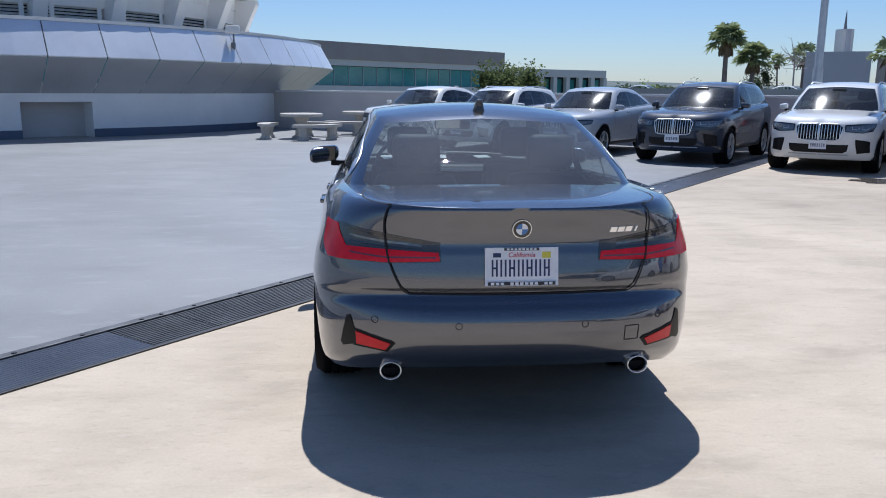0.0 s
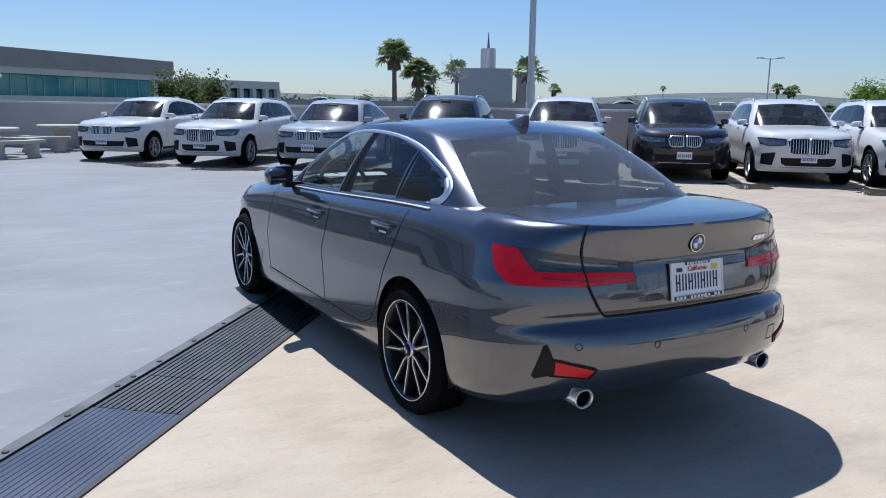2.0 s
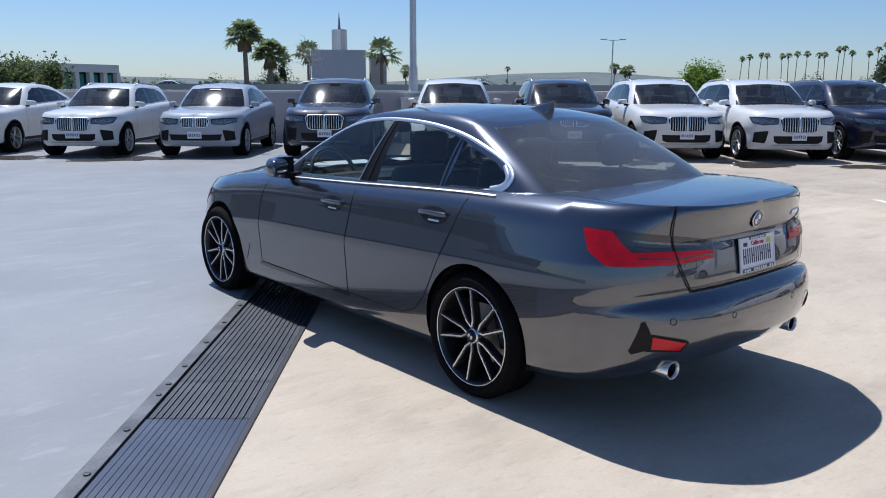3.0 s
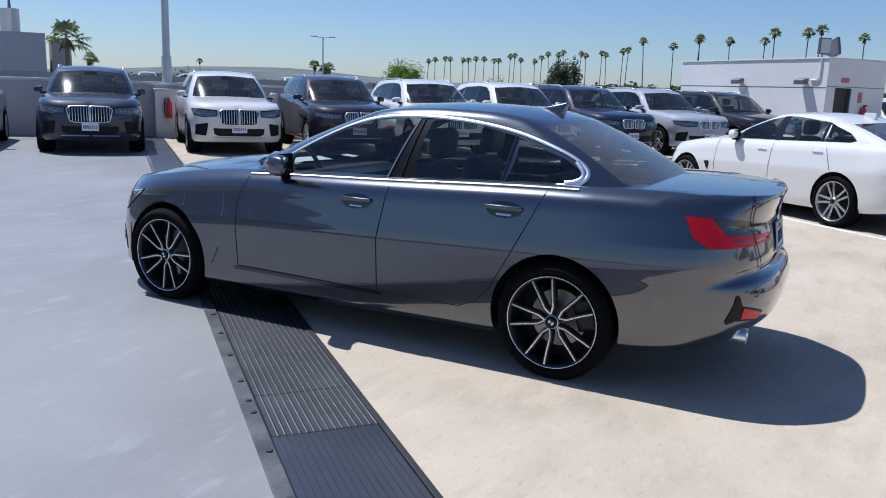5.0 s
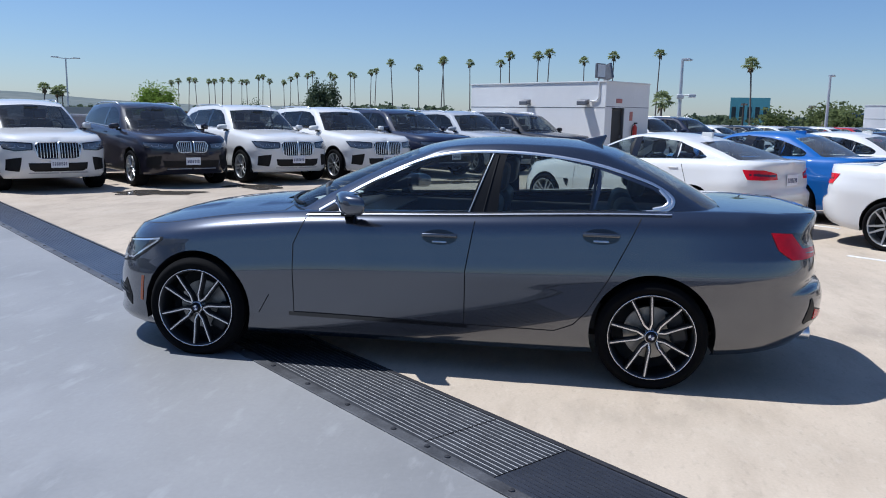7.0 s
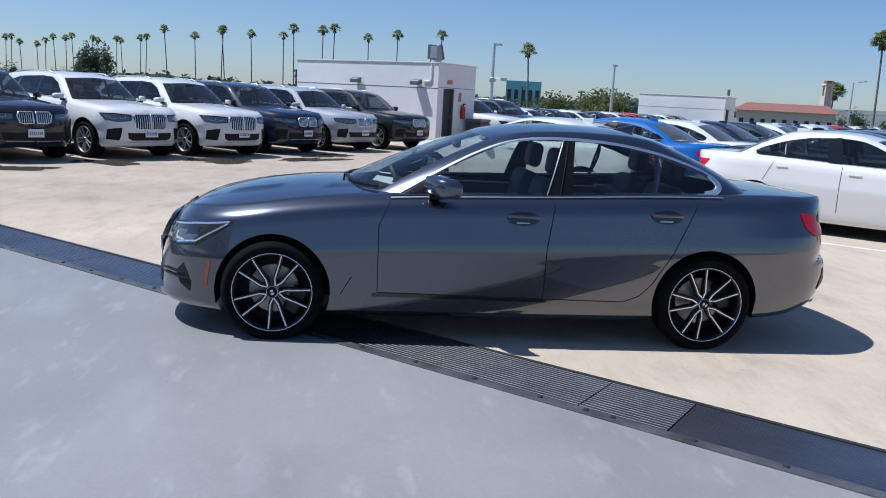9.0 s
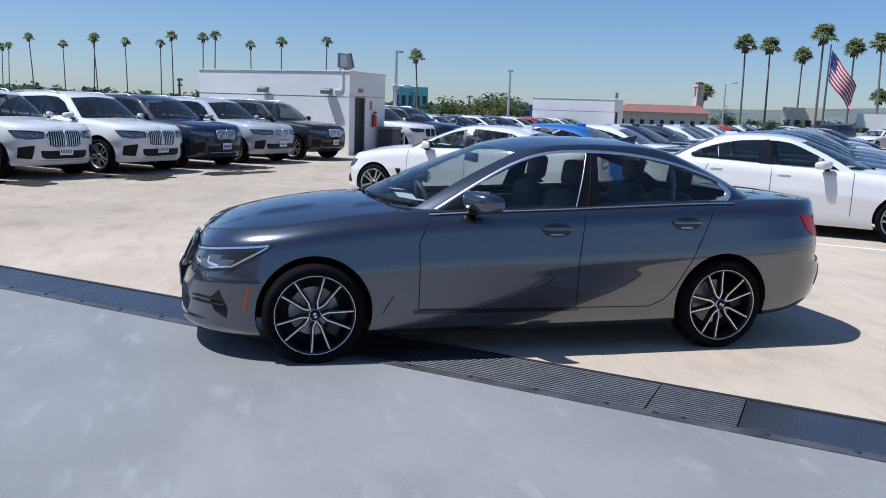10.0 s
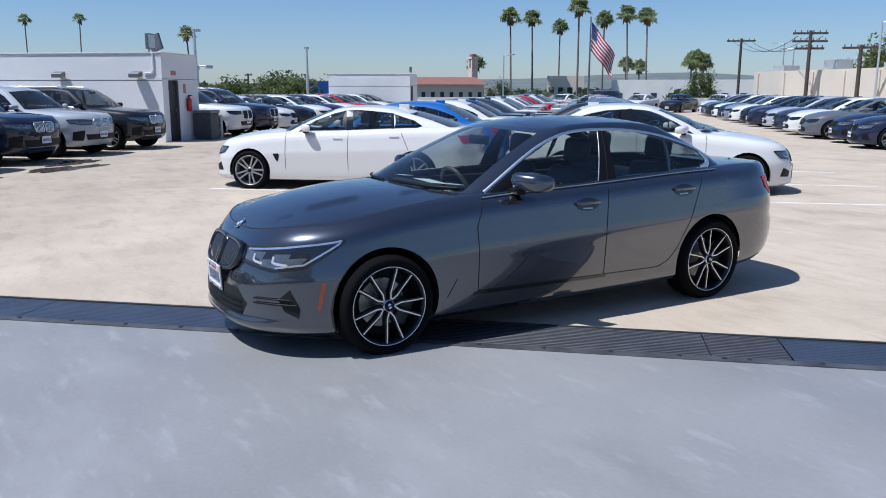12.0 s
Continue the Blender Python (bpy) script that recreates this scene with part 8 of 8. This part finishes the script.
b, m, L = block("tile_roof_building", (102.0, -51.0), (96.0, -62.0), 14, 2.6, M["tan"], "low building with a red clay tile roof", 9, (0.2, 1.5), None, 0.4)
bm = bmesh.new()
for x0, x1, z0, z1 in ((-0.5, L + 0.5, 2.6, 3.75),):
    vs = [bm.verts.new(v) for v in ((x0, -0.8, z0), (x1, -0.8, z0), (x1, 14.8, z0), (x0, 14.8, z0), (x0 + 1.5, 5, z1), (x1 - 1.5, 5, z1), (x1 - 1.5, 9, z1), (x0 + 1.5, 9, z1))]
    for f in ((0, 1, 5, 4), (1, 2, 6, 5), (2, 3, 7, 6), (3, 0, 4, 7), (4, 5, 6, 7), (3, 2, 1, 0)):
        bm.faces.new([vs[i] for i in f])
bm.transform(m)
part("tile_roof", bm, M["tile_red"], b, "red clay tile roof")
b = empty("bell_tower", "slender cream tower with an arched opening", "building", "town buildings")
part("shaft", new_box(104.8, 105.9, -66.4, -65.3, -6, 5.2), M["tan"], b)
for x, y in ((104.8, -66.4), (105.6, -66.4), (104.8, -65.6), (105.6, -65.6)):
    part("pier", new_box(x, x + 0.30, y, y + 0.30, 5.202, 6.7), M["tan"], b)
part("cap", new_box(104.7, 106.0, -66.5, -65.2, 6.702, 7.0), M["tan"], b)
part("roof", new_box(104.95, 105.75, -66.25, -65.45, 7.002, 7.4), M["tile_red"], b)
block("warehouse", (99.2, -89.6), (76.0, -110.0), 16, 3.55, M["offwhite"], "long white warehouse beyond the deck", 11, (0.4, 1.4), None, 0.35)
block("tan_building", (122.0, -93.4), (117.6, -99.0), 10, 4.6, M["tan"], "tan two-storey building far off", 4, (1.2, 2.4))
b, m, L = block("tan_hall", (43.5, -56.5), (14.0, -49.0), 14, 3.35, M["tan"], "large tan flat-roofed hall beyond the deck", 0)
for k in range(5):
    bm = new_box(L * (0.04 + 0.2 * k), L * (0.04 + 0.2 * k) + 1.4, 1.0, 2.6, 3.352, 3.35 + (0.5, 0.8, 0.4, 0.7, 0.5)[k], 0.03)
    bm.transform(m)
    part("roof_unit", bm, M["galv"], b)
for k in range(9):
    bm = new_box(L * k / 9 + 0.5, L * k / 9 + 0.75, -0.12, 0.0, -1, 3.2)
    bm.transform(m)
    part("pilaster", bm, M["tan"], b)
block("blue_store", (72.0, -24.2), (71.0, -27.4), 6, 2.6, M["blue_front"], "small blue-fronted store beyond the deck")
rnd = random.Random(77)
for k in range(46):
    bb, d = rnd.uniform(30, 150), rnd.uniform(140, 420)
    x, y, _ = bearing(bb, d)
    w = rnd.uniform(6, 22)
    t = radians(90 - bb + 90 + rnd.uniform(-25, 25))
    z = 0.6 + d * rnd.uniform(-0.001, 0.006)
    p0, p1 = (x - math.cos(t) * w / 2, y - math.sin(t) * w / 2), (x + math.cos(t) * w / 2, y + math.sin(t) * w / 2)
    mt = rnd.choice(("offwhite", "offwhite", "tan", "greyblock", "tile_red"))
    block("town_house", p0, p1, 8, z, M[mt], {"offwhite": "small off-white flat-roofed house far off", "tan": "small tan house far off", "greyblock": "small grey house far off", "tile_red": "small red-walled house far off"}[mt], 3, (z - 2.2, z - 1.1), M["tile_red"] if rnd.random() < 0.35 else None)


# ---- utility poles ----
def utility(x, y, top, turn, arms, label):
    u = empty("utility_pole", label, "utility pole", "utility poles")
    m = pose(x, y, 0, 0, 0, turn)
    bm = tube(bmesh.new(), [(0, 0, -6), (0, 0, top)], [0.19, 0.13], 8)
    bm.transform(m)
    part("post", bm, M["pole_wood"], u)
    for z, w in arms:
        bm = new_box(-w, w, -0.12, 0.0, top - z - 0.08, top - z + 0.08)
        bm.transform(m)
        arm = part("crossarm", bm, M["pole_wood"], u)
        for k in range(6):
            q = -w + 0.15 + (2 * w - 0.3) * k / 5
            bm = new_box(q - 0.035, q + 0.035, -0.1, -0.03, top - z + 0.082, top - z + 0.25)
            bm.transform(m)
            part("insulator", bm, M["metal_grey"], arm)
    return m


utility(55.8, -69.2, 7.3, 50, ((0.25, 1.5),), "wooden utility pole with one crossarm")
utility(35.8, -53.2, 6.3, 52, ((0.2, 1.3), (0.8, 1.3), (1.35, 1.1)), "wooden utility pole with three crossarms")
utility(30.1, -51.0, 4.9, 40, ((0.2, 1.2),), "wooden utility pole with one crossarm")
utility(106.0, 10.0, 4.6, 20, ((0.2, 1.2), (0.9, 1.0)), "far wooden utility pole")
utility(120.0, -24.0, 4.4, 10, ((0.2, 1.2),), "far wooden utility pole")
utility(118.0, -33.0, 4.2, 10, ((0.2, 1.2),), "far wooden utility pole")
w = empty("power_lines", "thin dark power lines between utility poles", "cables")
for dx in (-1.0, 0.0, 1.0):
    pts = []
    for k in range(13):
        t = k / 12
        pts.append((55.8 + (35.8 - 55.8) * t + dx * 0.6, -69.2 + 16 * t + dx * 0.7, 7.1 + (5.9 - 7.1) * t - 1.2 * 4 * t * (1 - t)))
    part("cable", tube(bmesh.new(), pts, 0.02, 5), M["trim"], w)

# ---- flag ----
M["flag_red"] = material("flag_red", (0.50, 0.03, 0.05), 0.8, vary=0.05, scale=4, fine=60)
M["flag_white"] = material("flag_white", (0.72, 0.70, 0.70), 0.8, vary=0.04, scale=4, fine=60)
M["flag_blue"] = material("flag_blue", (0.03, 0.05, 0.20), 0.8, vary=0.05, scale=4, fine=60)
fx, fy = 63.5, -54.5
fl = empty("flag", "red and white striped flag with blue corner on tall pole", "flag")
part("pole", tube(bmesh.new(), [(fx, fy, -6), (fx, fy, 9.5)], [0.16, 0.07], 8), M["metal_grey"], fl)
R_ = Vector((-0.643, -0.766, 0))
N_ = Vector((0.766, -0.643, 0))


def cloth(u, v):
    """u along the fly, v down the hoist."""
    p = Vector((fx, fy, 8.95)) + R_ * (0.12 + u * 2.5 * (1 - 0.15 * v) + 0.25 * v * u) + Vector((0, 0, -3.0 * v - u * 2.9 - 0.6 * u * u * (1 - v)))
    return p + N_ * (0.28 * math.sin(7 * u + 2.2 * v) * (0.2 + u)) + R_ * 0.14 * math.sin(9 * u + 3 * v) * u


def cloth_piece(name, u0, u1, v0, v1, mat_, off=0.0):
    vs, fs, n = [], [], 18
    for k in range(n + 1):
        u = u0 + (u1 - u0) * k / n
        for v in (v0, (v0 + v1) / 2, v1):
            vs.append(cloth(u, v) - N_ * off)
    for k in range(n):
        for c in range(2):
            fs.append((3 * k + c, 3 * k + 3 + c, 3 * k + 4 + c, 3 * k + 1 + c))
    return from_data(name, vs, fs, mat_, fl, smooth=True)


for k in range(13):
    cloth_piece("stripe", 0.0 if k > 6 else 0.24, 1.0, k / 13, (k + 1) / 13, M["flag_red" if k % 2 == 0 else "flag_white"])
cloth_piece("canton", 0.0, 0.24, 0.0, 7 / 13, M["flag_blue"])
for r in range(5):
    for c in range(4):
        u, v = 0.03 + c * 0.052, 0.04 + r * 0.105
        cloth_piece("star", u, u + 0.016, v, v + 0.026, M["flag_white"], 0.02)
